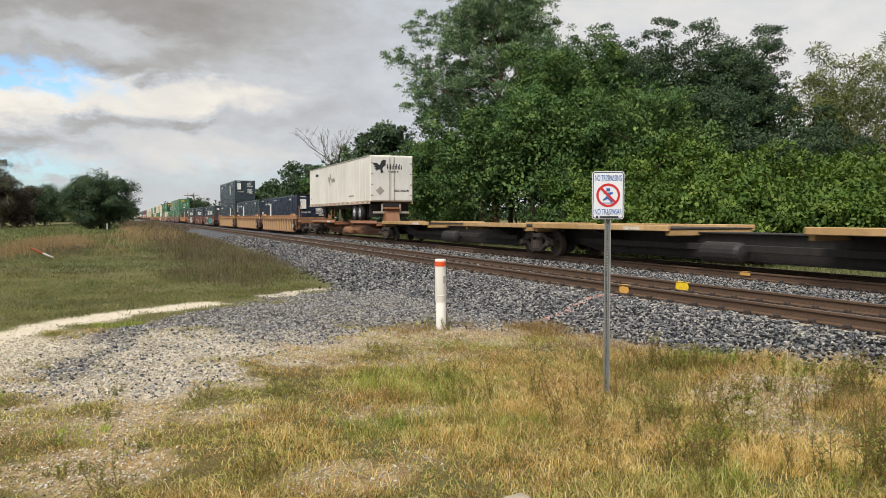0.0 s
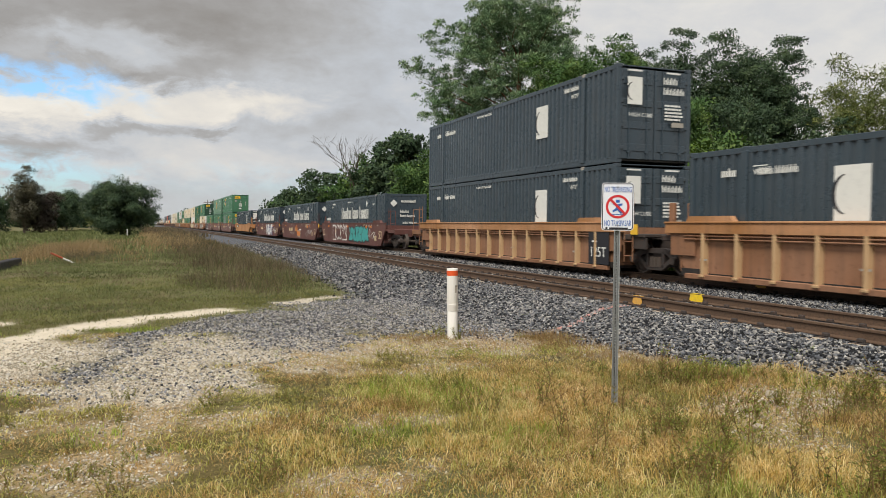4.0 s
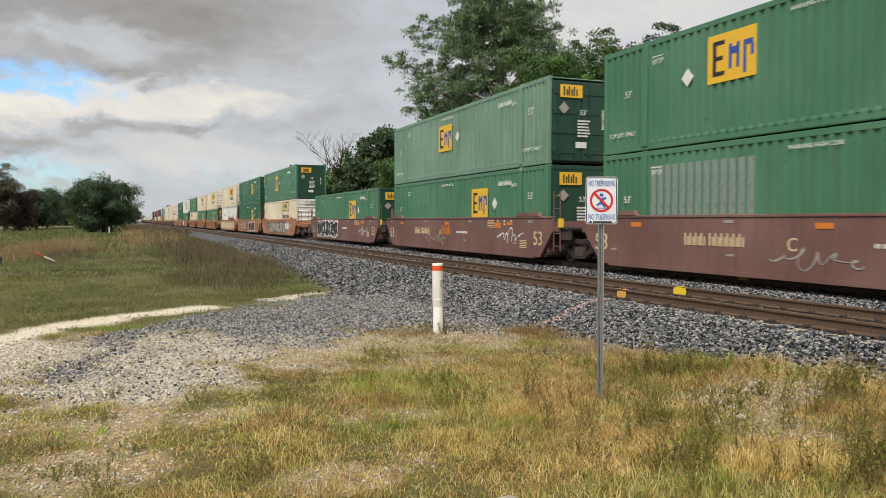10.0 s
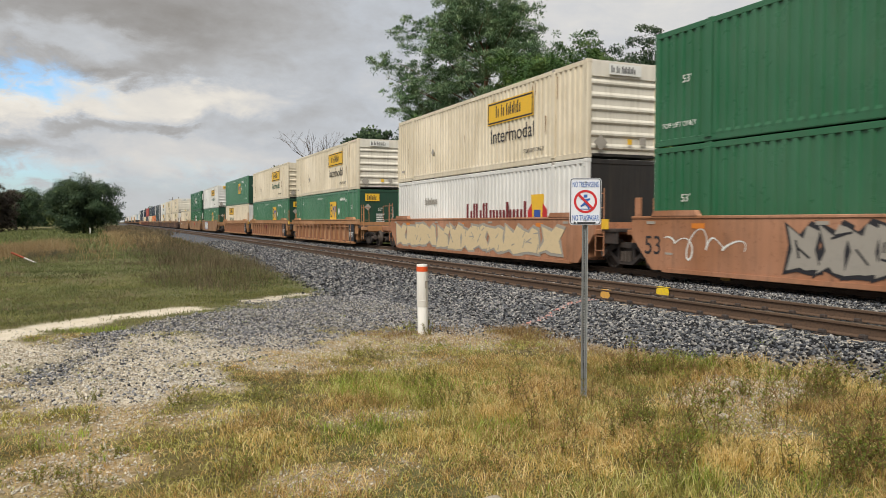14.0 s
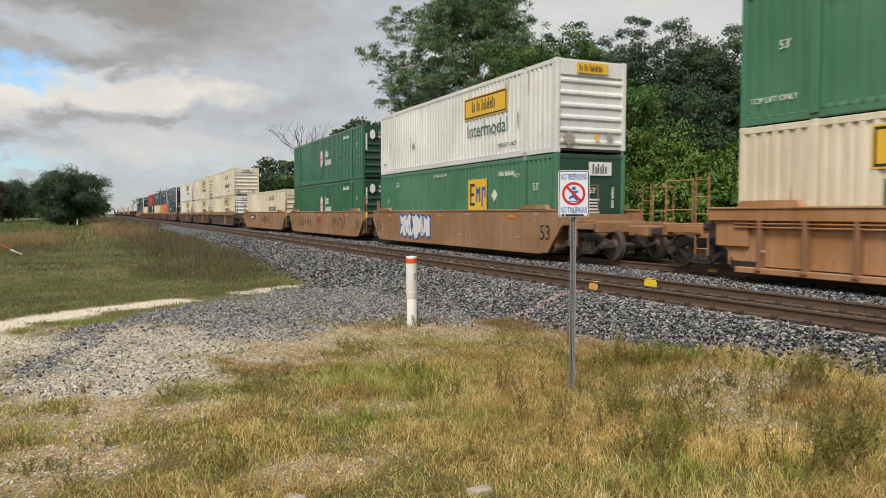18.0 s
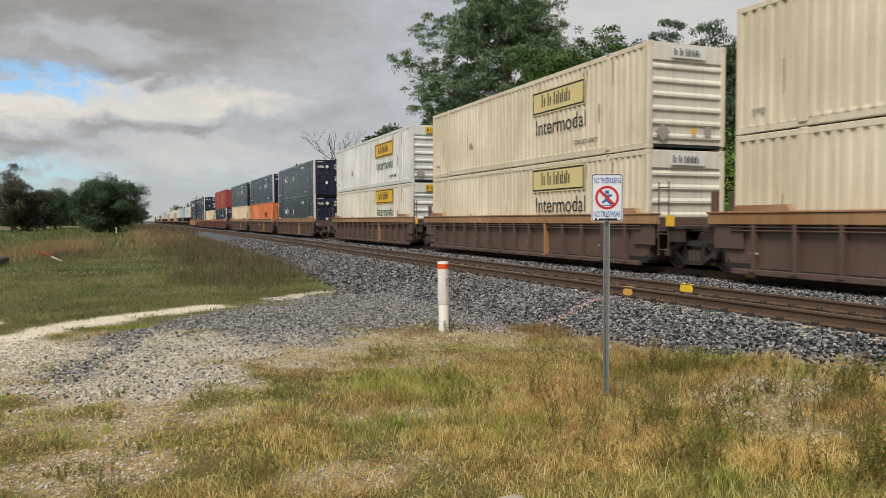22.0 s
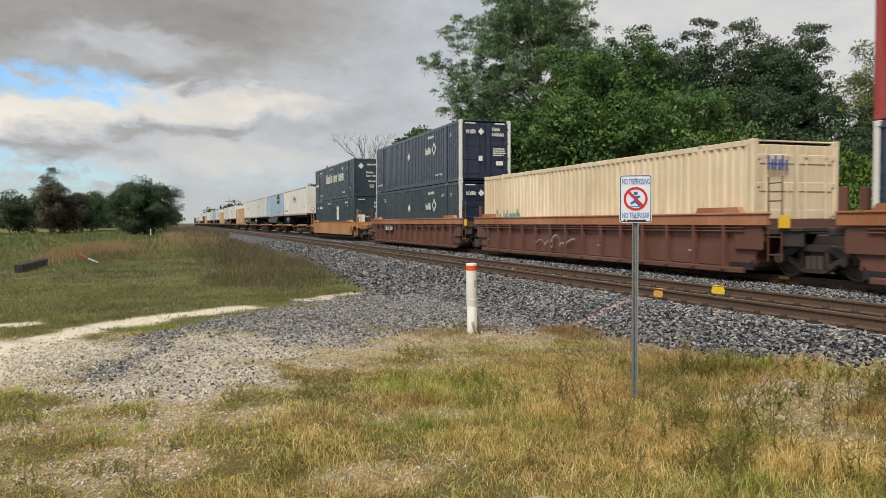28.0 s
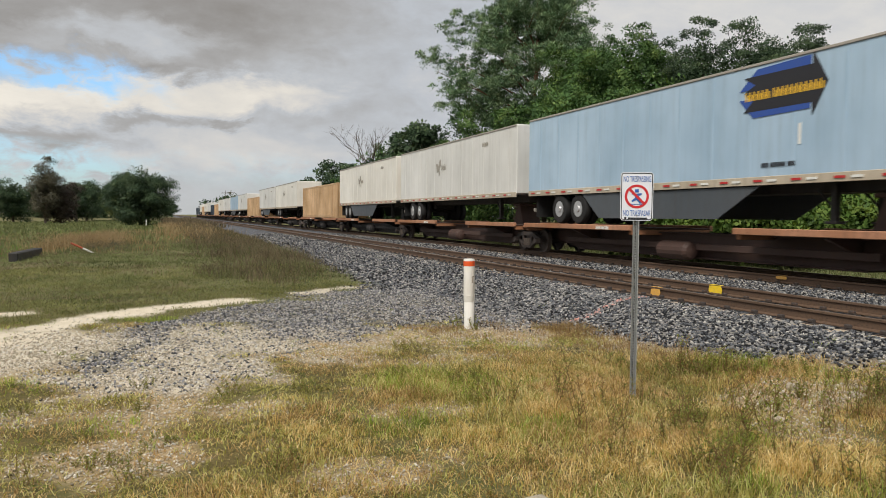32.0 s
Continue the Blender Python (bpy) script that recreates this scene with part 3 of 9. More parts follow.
def build_ground():
    def lines(parts):
        return np.unique(np.round(np.concatenate(parts), 4))

    far = np.geomspace(1, 3000, 26)
    xs = lines([np.arange(-8, 9, 0.125), np.arange(9, 20, 0.4), 20 + far, np.arange(-20, -8, 0.8), -20 - far])
    ys = lines([np.arange(1.5, 22, 0.125), np.arange(22, 60, 0.5), np.arange(60, 130, 2.5), 130 + far, np.arange(-10, 1.5, 0.3), -10 - far])
    X, Y = np.meshgrid(xs, ys)
    Z = ground_height(X, Y)
    nx, ny = len(xs), len(ys)
    idx = np.arange(nx * ny).reshape(ny, nx)
    faces = np.stack([idx[:-1, :-1], idx[:-1, 1:], idx[1:, 1:], idx[1:, :-1]], -1).reshape(-1, 4)
    me = raw_mesh("ground", np.stack([X, Y, Z], -1).reshape(-1, 3), faces, M_GROUND)
    gravel, chalk, bare = track_masks(X, Y)
    bed = smooth(6.0, 6.9, X - bend_np(Y) + 1.25 * shoulder(Y))
    for name, val in (("gravel", gravel * (0.5 + 0.5 * bed)), ("chalk", np.maximum(chalk, 0.3 * gravel * (1 - bed))), ("bare", bare), ("sward", smooth(12.5, 16.0, Y + 0.8 * lump(X, Y, 0.9, 51)))):
        a = me.attributes.new(name, "FLOAT", "POINT")
        a.data.foreach_set("value", np.clip(val, 0, 1).astype(np.float32).ravel())
    me.shade_smooth()
    tagged(new("ground", me), "dry grass verge with chalk road and gravel apron", "ground", kind="structure")


def swept(xs_z, y0, y1, step, mat, name):
    """Sweeps a closed cross section along the bend."""
    ys = np.concatenate([np.arange(y0, 0, 30), np.arange(0, EASE_END, step), np.geomspace(EASE_END, y1, 12)])
    n = len(xs_z)
    v = [(x + bend(float(y)), float(y), z) for y in ys for x, z in xs_z]
    f = [(k * n + i, k * n + (i + 1) % n, (k + 1) * n + (i + 1) % n, (k + 1) * n + i) for k in range(len(ys) - 1) for i in range(n)]
    m = Mesh().add(v, f + [tuple(range(n)), tuple(range((len(ys) - 1) * n, len(ys) * n))])
    return m


def build_rails():
    for k, rails in enumerate((NEAR_RAILS, FAR_RAILS)):
        track = tagged(thing("railway_track", "rusty steel railway track on grey ballast", "railway track"), kind="structure")
        h = RAIL_Z
        for x in rails:
            web = [(x - 0.07, h - 0.172), (x + 0.07, h - 0.172), (x + 0.07, h - 0.158), (x + 0.012, h - 0.14), (x + 0.012, h - 0.045),
                   (x + 0.036, h - 0.034), (x + 0.036, h - 0.006), (x + 0.028, h - 0.001), (x - 0.028, h - 0.001), (x - 0.036, h - 0.006), (x - 0.036, h - 0.034), (x - 0.012, h - 0.045),
                   (x - 0.012, h - 0.14), (x - 0.07, h - 0.158)]
            part("rail", swept(web, -60, 900, 4, M_RAIL, "rail"), M_RAIL, track)
            part("rail_head", swept([(x - 0.027, h - 0.003), (x + 0.027, h - 0.003), (x + 0.026, h), (x - 0.026, h)], -60, 900, 4, M_RAILTOP, "head"), M_RAILTOP, track, "worn running surface")
        # pale weathered ties with plates, spikes and clips
        tie = Mesh().box(-1.3, 1.3, -0.11, 0.11, -0.18, 0.0, 0.012).data("tie", M_TIE)
        plate = Mesh()
        for s in (-0.7175, 0.7175):
            plate.box(s - 0.17, s + 0.17, -0.09, 0.09, 0.0, 0.014, 0.004)
            for dx in (-0.1, 0.1):
                for dy in (-0.05, 0.05):
                    plate.tube((s + dx, dy, 0.0), (s + dx, dy, 0.05), 0.014, 0.012, 6)
                plate.box(s + dx - 0.035, s + dx + 0.035, -0.05, 0.05, 0.012, 0.07, 0.012)
        plate = plate.data("tie_plate", M_IRON)
        cx = sum(rails) / 2
        y = TIE_FROM - 0.3 * k
        while y < (58 if k == 0 else 36):
            m = pose(cx + bend(y) + random.uniform(-0.03, 0.03), y, RAIL_Z - 0.19, 0, 0, -math.degrees(bend_angle(y)) + random.uniform(-0.8, 0.8))
            part("tie", tie, None, track, m=m)
            part("tie_plate", plate, None, track, m=m)
            y += TIE_PITCH


build_ground()
build_rails()

# ---- the train ----
BOX_L, BOX_W, BOX_H = 15.95, 2.6, 2.87
WELL_FLOOR = 0.30
TRAIN = []
CACHE = {}
SIDE_M = Matrix(((0, 0, -1, 0), (-1, 0, 0, 0), (0, 1, 0, 0), (0, 0, 0, 1)))
END_M = Matrix(((1, 0, 0, 0), (0, 0, -1, 0), (0, 1, 0, 0), (0, 0, 0, 1)))


def shared(key, mat, make, smooth=False):
    """Mesh data made once for each shape and material."""
    k = (key, mat.name)
    if k not in CACHE:
        if key in CACHE:
            me = CACHE[key].copy()
            me.materials.clear()
            me.materials.append(mat)
        else:
            me = CACHE[key] = make().data(key.split(":")[0], mat, smooth)
        CACHE[k] = me
    return CACHE[k]


PAINTS = {}


def coat(hexcol, rough=0.5, dirt=0.35, rust=0.0, dirtcol="#4a4036", gloss=0.5):
    k = (hexcol, rough, dirt, rust)
    if k not in PAINTS:
        PAINTS[k] = paint("paint_" + hexcol[1:], hexcol, rough, dirt, dirtcol, rust=rust, gloss=gloss)
    return PAINTS[k]


def text_mesh(words, size, mat):
    key = f"text:{words}:{size}:{mat.name}"
    if key not in CACHE:
        cu = bpy.data.curves.new("lettering", "FONT")
        cu.body, cu.size, cu.extrude = words, size, 0.002
        ob = bpy.data.objects.new("lettering", cu)
        scene.collection.objects.link(ob)
        me = bpy.data.meshes.new_from_object(ob)
        bpy.data.objects.remove(ob)
        me.materials.clear()
        me.materials.append(mat)
        CACHE[key] = me
    return CACHE[key]


def on_side(u, z, out=0.006, half=BOX_W / 2):
    """A place on the near side: u metres from the trailing end towards the leading end."""
    return Matrix.Translation((-half - out, BOX_L / 2 - u, z)) @ SIDE_M


def on_end(x, z, out=0.012):
    return Matrix.Translation((x, -BOX_L / 2 - out, z)) @ END_M


def blocks(pattern, height, key="mark"):
    """A word mark as plain upright bars: T tall, x low, i one bar, a gap for a space."""

    def make():
        m, u = Mesh(), 0.0
        b = 0.0 if height < 0.4 else 0.002
        for k, c in enumerate(pattern):
            w = {"T": 0.62, "x": 0.54, "i": 0.24, "w": 0.8, " ": 0.32}[c] * height
            st = 0.17 * height
            tops = {"T": (1.0, 0.72), "x": (0.72, 0.72), "i": (1.0,), "w": (1.0, 1.0, 1.0), " ": ()}[c]
            for j, t in enumerate(tops):
                at = u + j * (w - 0.1 * height - st) / max(len(tops) - 1, 1)
                m.box(at, at + st, 0, t * height, -0.003, 0.003, b)
            u += w
        return m

    return f"{key}:{pattern}:{height}", make


def slab(w, h, key="panel", depth=0.008):
    return f"{key}:{w:.3f}:{h:.3f}", lambda: Mesh().box(0, w, 0, h, -depth / 2, depth / 2)


def rows_of(n, w):
    """A small table of stencilled data: rows of short bars."""

    def make():
        m = Mesh()
        for k in range(n):
            u = 0.0
            for j in range(5):
                l = w * (0.1 + 0.05 * ((k * 3 + j * 5) % 4))
                m.box(u, u + l, 0.1 * k, 0.1 * k + 0.055, -0.003, 0.003)
                u += l + 0.03 * w
        return m

    return f"mark_table:{n}:{w}", make


def lozenge(r):
    return f"lozenge:{r}", lambda: Mesh().prism([(-r, 0), (0, -r), (r, 0), (0, r)], -0.004, 0.004, "z")


def stick(name, km, mat, parent, m, label=""):
    ob = part(name, shared(km[0], mat, km[1]), None, parent, label, m=m)
    return tagged(ob, label, kind="stuff") if km[0].startswith("mark:") else ob


def letters(words, size, mat, parent, m, label=""):
    return tagged(part("lettering", text_mesh(words, size, mat), None, parent, label, m=m), kind="stuff")


# ---- containers ----
def corrugated_side(length, height, pitch=0.278, depth=0.045):
    """A pressed steel side, its ribs running upright; faces outwards to -x."""
    n = int(length / pitch)
    p = length / n
    out = []
    for i in range(n):
        y = -length / 2 + i * p
        out += [(0.0, y), (0.0, y + p * 0.4), (depth, y + p * 0.48), (depth, y + p * 0.92)]
    out += [(0.0, length / 2)]
    k = len(out)
    v = [(x, y, 0.0) for x, y in out] + [(x, y, height) for x, y in out]
    return Mesh().add(v, [(i, i + 1, k + i + 1, k + i) for i in range(k - 1)])


def ribbed_end(width, height, rows=6):
    """A front end with pressed level ribs."""
    prof = []
    p = height / rows
    for i in range(rows):
        z = i * p
        prof += [(0.0, z), (0.0, z + p * 0.25), (0.05, z + p * 0.42), (0.05, z + p * 0.58), (0.0, z + p * 0.78)]
    prof += [(0.0, height)]
    k = len(prof)
    v = [(-width / 2, -d, z) for d, z in prof] + [(width / 2, -d, z) for d, z in prof]
    return Mesh().add(v, [(i, i + 1, k + i + 1, k + i) for i in range(k - 1)])


def container_frame_parts():
    L, W, H = BOX_L / 2, BOX_W / 2, BOX_H
    d = {}
    d["side_panel"] = lambda: corrugated_side(BOX_L - 0.3, H - 0.30)
    d["top_rail"] = lambda: Mesh().box(-0.05, 0.05, -L + 0.1, L - 0.1, -0.07, 0.07, 0.012)
    d["bottom_rail"] = lambda: Mesh().box(-0.04, 0.06, -L + 0.1, L - 0.1, -0.085, 0.085, 0.012).prism([(-0.046, -0.06), (-0.046, 0.10), (-0.02, 0.17), (0.03, 0.17), (0.03, -0.06)], -6.0, 6.0, "y")
    d["corner_post"] = lambda: Mesh().box(-0.075, 0.075, -0.075, 0.075, 0.1, H - 0.1, 0.02)
    d["lift_post"] = lambda: Mesh().box(-0.03, 0.06, -0.1, 0.1, 0.1, H - 0.1, 0.012)
    d["casting"] = lambda: Mesh().box(-0.085, 0.085, -0.09, 0.09, -0.06, 0.06, 0.014)
    d["roof"] = lambda: Mesh().box(-W + 0.06, W - 0.06, -L + 0.08, L - 0.08, H - 0.05, H - 0.012, 0.01)
    d["floor"] = lambda: Mesh().box(-W + 0.08, W - 0.08, -L + 0.08, L - 0.08, 0.06, 0.14, 0.01)
    return d


FRAME = container_frame_parts()


def container(u, z, side, lead="plain", end=None, post=None, label="", marks=None, group="containers on the train"):
    """A 53 foot container whose middle is u along the train, resting at z above the rail."""
    ob = thing("shipping_container", label, "container", group)
    end, post = end or side, post or side
    L, W, H = BOX_L / 2, BOX_W / 2, BOX_H
    for s in (-1, 1):
        t = Matrix.Translation((s * (W - 0.004), 0, 0.15)) @ pose(0, 0, 0, 0, 0, 0 if s < 0 else 180)
        part("side_panel", shared("side_panel", side, FRAME["side_panel"]), None, ob, m=t)
        part("top_rail", shared("top_rail", side, FRAME["top_rail"]), None, ob, m=pose(s * (W - 0.05), 0, H - 0.085))
        part("bottom_rail", shared("bottom_rail", side, FRAME["bottom_rail"]), None, ob, m=pose(s * (W - 0.05), 0, 0.095))
        for e in (-1, 1):
            part("corner_post", shared("corner_post", post, FRAME["corner_post"]), None, ob, m=pose(s * (W - 0.075), e * (L - 0.075), 0))
            for zz in (0.06, H - 0.06) if s < 0 else ((H - 0.06,) if e < 0 else ()):
                part("corner_casting", shared("casting", post, FRAME["casting"]), None, ob, m=pose(s * (W - 0.083), e * (L - 0.088), zz))
        for e in (-1, 1) if s < 0 else ():
            part("lift_post", shared("lift_post", side, FRAME["lift_post"]), None, ob, m=pose(s * W - (0.0 if s < 0 else 0.04), e * 6.1, 0))
            part("lift_casting", shared("casting", M_DECAL_GREY if e < 0 else side, FRAME["casting"]), None, ob, m=pose(s * (W - 0.08), e * 6.1, H - 0.055))
    part("roof", shared("roof", side, FRAME["roof"]), None, ob)
    part("floor", shared("floor", M_BLACK, FRAME["floor"]), None, ob)
    part("rear_panel", shared("end_sheet", end, lambda: Mesh().box(-W + 0.1, W - 0.1, -0.02, 0.02, 0.1, H - 0.1)), None, ob, m=pose(0, L - 0.06, 0))
    if lead == "door":
        for s in (-1, 1):
            door = part("door", shared("door", end, lambda: door_leaf()), None, ob, m=pose(s * 0.6, -L + 0.06, 0))
            for dx in (-0.32, 0.3):
                part("lock_rod", shared("lock_rod", end, lambda: Mesh().tube((0, 0, 0.12), (0, 0, H - 0.12), 0.019, n=6).box(-0.05, 0.05, -0.02, 0.03, 0.3, 0.36).box(-0.05, 0.05, -0.02, 0.03, H - 0.42, H - 0.36)), None, door, m=pose(dx * s, -0.055, 0))
            for zz in (0.45, 1.1, 1.8, 2.45):
                part("hinge", shared("hinge", end, lambda: Mesh().box(-0.06, 0.06, -0.03, 0.02, -0.05, 0.05, 0.01)), None, door, m=pose(s * 0.52, -0.03, zz))
    elif lead == "ribs":
        part("front_end", shared("ribbed_end", end, lambda: ribbed_end(BOX_W - 0.3, H - 0.62, 6)), None, ob, m=pose(0, -L + 0.07, 0.14))
        part("front_header", shared("front_header", end, lambda: Mesh().box(-W + 0.14, W - 0.14, -0.03, 0.03, H - 0.5, H - 0.02, 0.01)), None, ob, m=pose(0, -L + 0.05, 0))
    else:
        part("front_end", shared("plain_end", end, lambda: Mesh().box(-W + 0.14, W - 0.14, -0.02, 0.02, 0.12, H - 0.12).box(-W + 0.14, W - 0.14, -0.035, 0.0, 0.02, 0.16, 0.01).box(-W + 0.14, W - 0.14, -0.035, 0.0, H - 0.16, H - 0.02, 0.01)), None, ob, m=pose(0, -L + 0.05, 0))
    if marks:
        marks(ob)
        if side.name[-6:] in LIGHT_TEXT:
            wtp = letters("WTP", 0.2, M_DECAL_W, ob, on_side(2.15, 2.2))
            part("overbar", shared("overbar", M_DECAL_W, lambda: Mesh().box(0, 0.42, 0.19, 0.215, 0, 0.003)), None, wtp)
            letters("WTP", 0.2, M_DECAL_W, ob, on_side(13.35, 2.2))
    TRAIN.append((ob, u, z))
    return ob


LIGHT_TEXT = ("44795a", "2f6e4b", "313d52", "46545f", "2b3550", "36434c", "6c9079", "9c3b38")


def door_leaf():
    m = Mesh().box(-0.585, 0.585, -0.03, 0.03, 0.12, BOX_H - 0.12, 0.012)
    for zz in (0.35, 1.0, 1.65, 2.3):
        m.box(-0.5, 0.5, -0.05, -0.02, zz, zz + 0.22, 0.025)
    return m


def marks_rail(hue):
    """A dark box with a big white word mark along its side."""

    def go(ob):
        stick("word_mark", blocks("TixxiTx Txxx Txxxx", 0.8), M_DECAL_W, ob, on_side(5.25, 1.42), "white word mark")
        stick("emblem", lozenge(0.2), M_DECAL_W, ob, on_side(12.0, 2.35))
        stick("web_mark", blocks("xxxxxxixxw", 0.26), M_DECAL_W, ob, on_side(0.45, 1.35))
        stick("number_mark", blocks("TTTT TTTTTT", 0.13), M_DECAL_W, ob, on_side(2.4, 2.45))
        letters("WARNING HIGH CUBE", 0.13, M_DECAL_W, ob, on_side(7.0, 2.5))
        letters("53'", 0.3, M_DECAL_W, ob, on_side(14.5, 0.6))
        stick("number_mark", blocks("TTTT TTTTTT", 0.13), M_DECAL_W, ob, on_side(11.9, 0.42))
        letters("TOP LIFT ONLY", 0.16, M_DECAL_W, ob, on_side(2.4, 0.42))
        stick("emblem", lozenge(0.22), M_DECAL_W, ob, on_end(-0.75, 2.3))
        stick("web_mark", blocks("xxxxxxixxw", 0.17), M_DECAL_W, ob, on_end(-0.3, 2.35))
        stick("word_mark", blocks("Tixxixx", 0.17), M_DECAL_W, ob, on_end(-0.35, 1.75))
        stick("word_mark", blocks("Txxx Txxxx", 0.17), M_DECAL_W, ob, on_end(-0.35, 1.5))
        stick("number_mark", blocks("TTTT TTTTTT", 0.14), M_DECAL_W, ob, on_end(-0.2, 1.1))
        stick("data_plate", slab(0.35, 0.28), M_DECAL_GREY, ob, on_end(-0.1, 0.65))

    return go


def marks_plate(at=4.2, end_low=False, wide=0.82, tall=1.1):
    """A dark box with one white plate above the sill of its car."""

    def go(ob):
        pl = stick("white_plate", slab(wide, tall), M_DECAL_W, ob, on_side(at, 1.16), "white plate with a dark curve")
        part("plate_curve", shared(f"plate_curve:{wide}", M_DECAL_DARK, lambda: crescent(0.30 * wide / 0.82, 0.36 * tall, 0.30 * wide, 0.12 * tall)), None, pl)
        letters("WARNING HIGH CUBE", 0.14, M_DECAL_W, ob, on_side(5.8, 2.52))
        stick("number_mark", blocks("TTTT TTTTTT", 0.17), M_DECAL_W, ob, on_side(2.3, 2.2))
        stick("number_mark", blocks("xxixx", 0.2), M_DECAL_W, ob, on_side(1.15, 2.2))
        stick("number_mark", blocks("TTTT TTTTTT", 0.14), M_DECAL_W, ob, on_side(12.9, 2.45))
        end = stick("end_plate", slab(0.5, 0.8), M_DECAL_W, ob, on_end(-1.0, 0.75 if end_low else 1.7, 0.07))
        part("plate_curve", shared("plate_curve:end", M_DECAL_DARK, lambda: crescent(0.2, 0.26, 0.16, 0.12)), None, end)
        stick("number_mark", blocks("TTTT", 0.2), M_DECAL_W, ob, on_end(0.25, 2.35, 0.07))
        stick("number_mark", blocks("TTTTTT", 0.2), M_DECAL_W, ob, on_end(0.25, 2.05, 0.07))
        letters("HIGH CUBE", 0.16, M_DECAL_W, ob, on_end(-0.95, 1.35, 0.07))
        stick("data_plate", slab(0.42, 0.14), M_DECAL_GREY, ob, on_end(0.55, 1.1, 0.07))
        stick("weight_table", rows_of(5, 0.6), M_DECAL_W, ob, on_end(0.3, 1.3, 0.07))
        for x in (-1.0, 0.35):
            stick("hazard_strip", slab(0.5, 0.05), M_DECAL_W, ob, on_end(x, 2.66, 0.07))

    return go


def crescent(r, h, cx, z0, n=12):
    """A thin upright curve, thick in the middle."""
    out, inn = [], []
    for k in range(n + 1):
        a, w = math.pi * (0.5 + k / n), 0.24 * math.sin(math.pi * k / n)
        out.append((cx + r * math.cos(a), z0 + h + h * math.sin(a)))
        inn.append((cx + r * math.cos(a) * (0.97 - w), z0 + h + h * math.sin(a) * (0.97 - w)))
    return Mesh().add([(x, y, z) for z in (0.005, 0.009) for x, y in out + inn[::-1]],
                      [tuple(range(2 * n + 1, -1, -1)), tuple(range(2 * n + 2, 4 * n + 4))] + [(i, (i + 1) % (2 * n + 2), 2 * n + 2 + (i + 1) % (2 * n + 2), 2 * n + 2 + i) for i in range(2 * n + 2)])


def marks_emp(faded=0, at=9.9, z=1.15, h=1.12):
    def go(ob):
        pan = stick("logo_panel", slab(1.5, h), M_DECAL_Y, ob, on_side(at, z), "yellow logo panel")
        for k, c in enumerate((M_DECAL_DARK, M_DECAL_B, M_DECAL_B)):
            part("logo_bar", shared(f"logo_bar{k}", c, [lambda: Mesh().box(0, 0.12, 0, 1.0, 0.004, 0.009).box(0.12, 0.42, 0, 0.12, 0.004, 0.009).box(0.12, 0.36, 0.44, 0.56, 0.004, 0.009).box(0.12, 0.42, 0.88, 1.0, 0.004, 0.009), lambda: Mesh().box(0, 0.1, 0, 0.7, 0.004, 0.009).box(0.1, 0.26, 0.4, 0.6, 0.004, 0.009).box(0.26, 0.36, 0, 0.7, 0.004, 0.009), lambda: Mesh().box(0, 0.1, -0.2, 0.7, 0.004, 0.009).box(0.1, 0.32, 0.55, 0.7, 0.004, 0.009).box(0.24, 0.34, 0.25, 0.55, 0.004, 0.009)][k]), None, pan, m=pose((0.17, 0.68, 1.12)[k], (0.14 + 0.1 * (k > 0)) * h, 0) @ Matrix.Diagonal((0.9, 0.72 * h, 1, 1)))
        stick("emblem", lozenge(0.22), M_DECAL_W, ob, on_side(at + 2.1 if at > 6 else at - 0.7, 1.65))
        letters("53'", 0.34, M_DECAL_W, ob, on_side(14.6, 1.75))
        letters("53'", 0.26, M_DECAL_W, ob, on_side(1.0, 1.5))
        letters("WARNING HIGH CUBE", 0.13, M_DECAL_W, ob, on_side(6.6, 2.5))
        stick("number_mark", blocks("TTTT TTTTTT", 0.17), M_DECAL_W, ob, on_side(12.3, 2.3))
        letters("TOP LIFT ONLY", 0.17, M_DECAL_W, ob, on_side(0.3, 0.45))
        letters("TOP LIFT ONLY", 0.19, M_DECAL_W, ob, on_side(14.15, 0.5))
        stick("end_panel", slab(0.85, 0.42), M_DECAL_Y if not faded else M_DECAL_W, ob, on_end(-0.85 if faded == 0 else -0.1, 2.2), "pale logo panel")
        stick("end_bar", blocks("TTT", 0.3), M_DECAL_DARK, ob, on_end(-0.72 if faded == 0 else 0.03, 2.26, 0.02))
        letters("53'", 0.24, M_DECAL_W, ob, on_end(-0.1, 1.65))
        stick("emblem", lozenge(0.2), M_DECAL_GREY, ob, on_end(-0.7, 1.85))
        stick("number_mark", blocks("TTTT TTTTTT", 0.1), M_DECAL_W, ob, on_end(0.85, 1.2) @ pose(0, 0, 0, 0, 0, 90), "upright row of numbers")
        stick("weight_table", rows_of(6, 0.45), M_DECAL_W, ob, on_end(-0.18, 0.92))
        stick("data_plate", slab(0.42, 0.2), M_DECAL_W, ob, on_end(-0.25, 0.55))

    return go


def rust_runs():
    m = Mesh()
    rg = random.Random(3)
    for k in range(9):
        u, z, w, l = rg.uniform(0.4, 15.4), rg.choice((2.66, 2.62, 1.5)), rg.uniform(0.02, 0.06), rg.uniform(0.25, 0.9)
        m.prism([(u, z), (u + w, z), (u + w * 0.7, z - l), (u + w * 0.3, z - l)], -0.002, 0.002, "z")
    return m


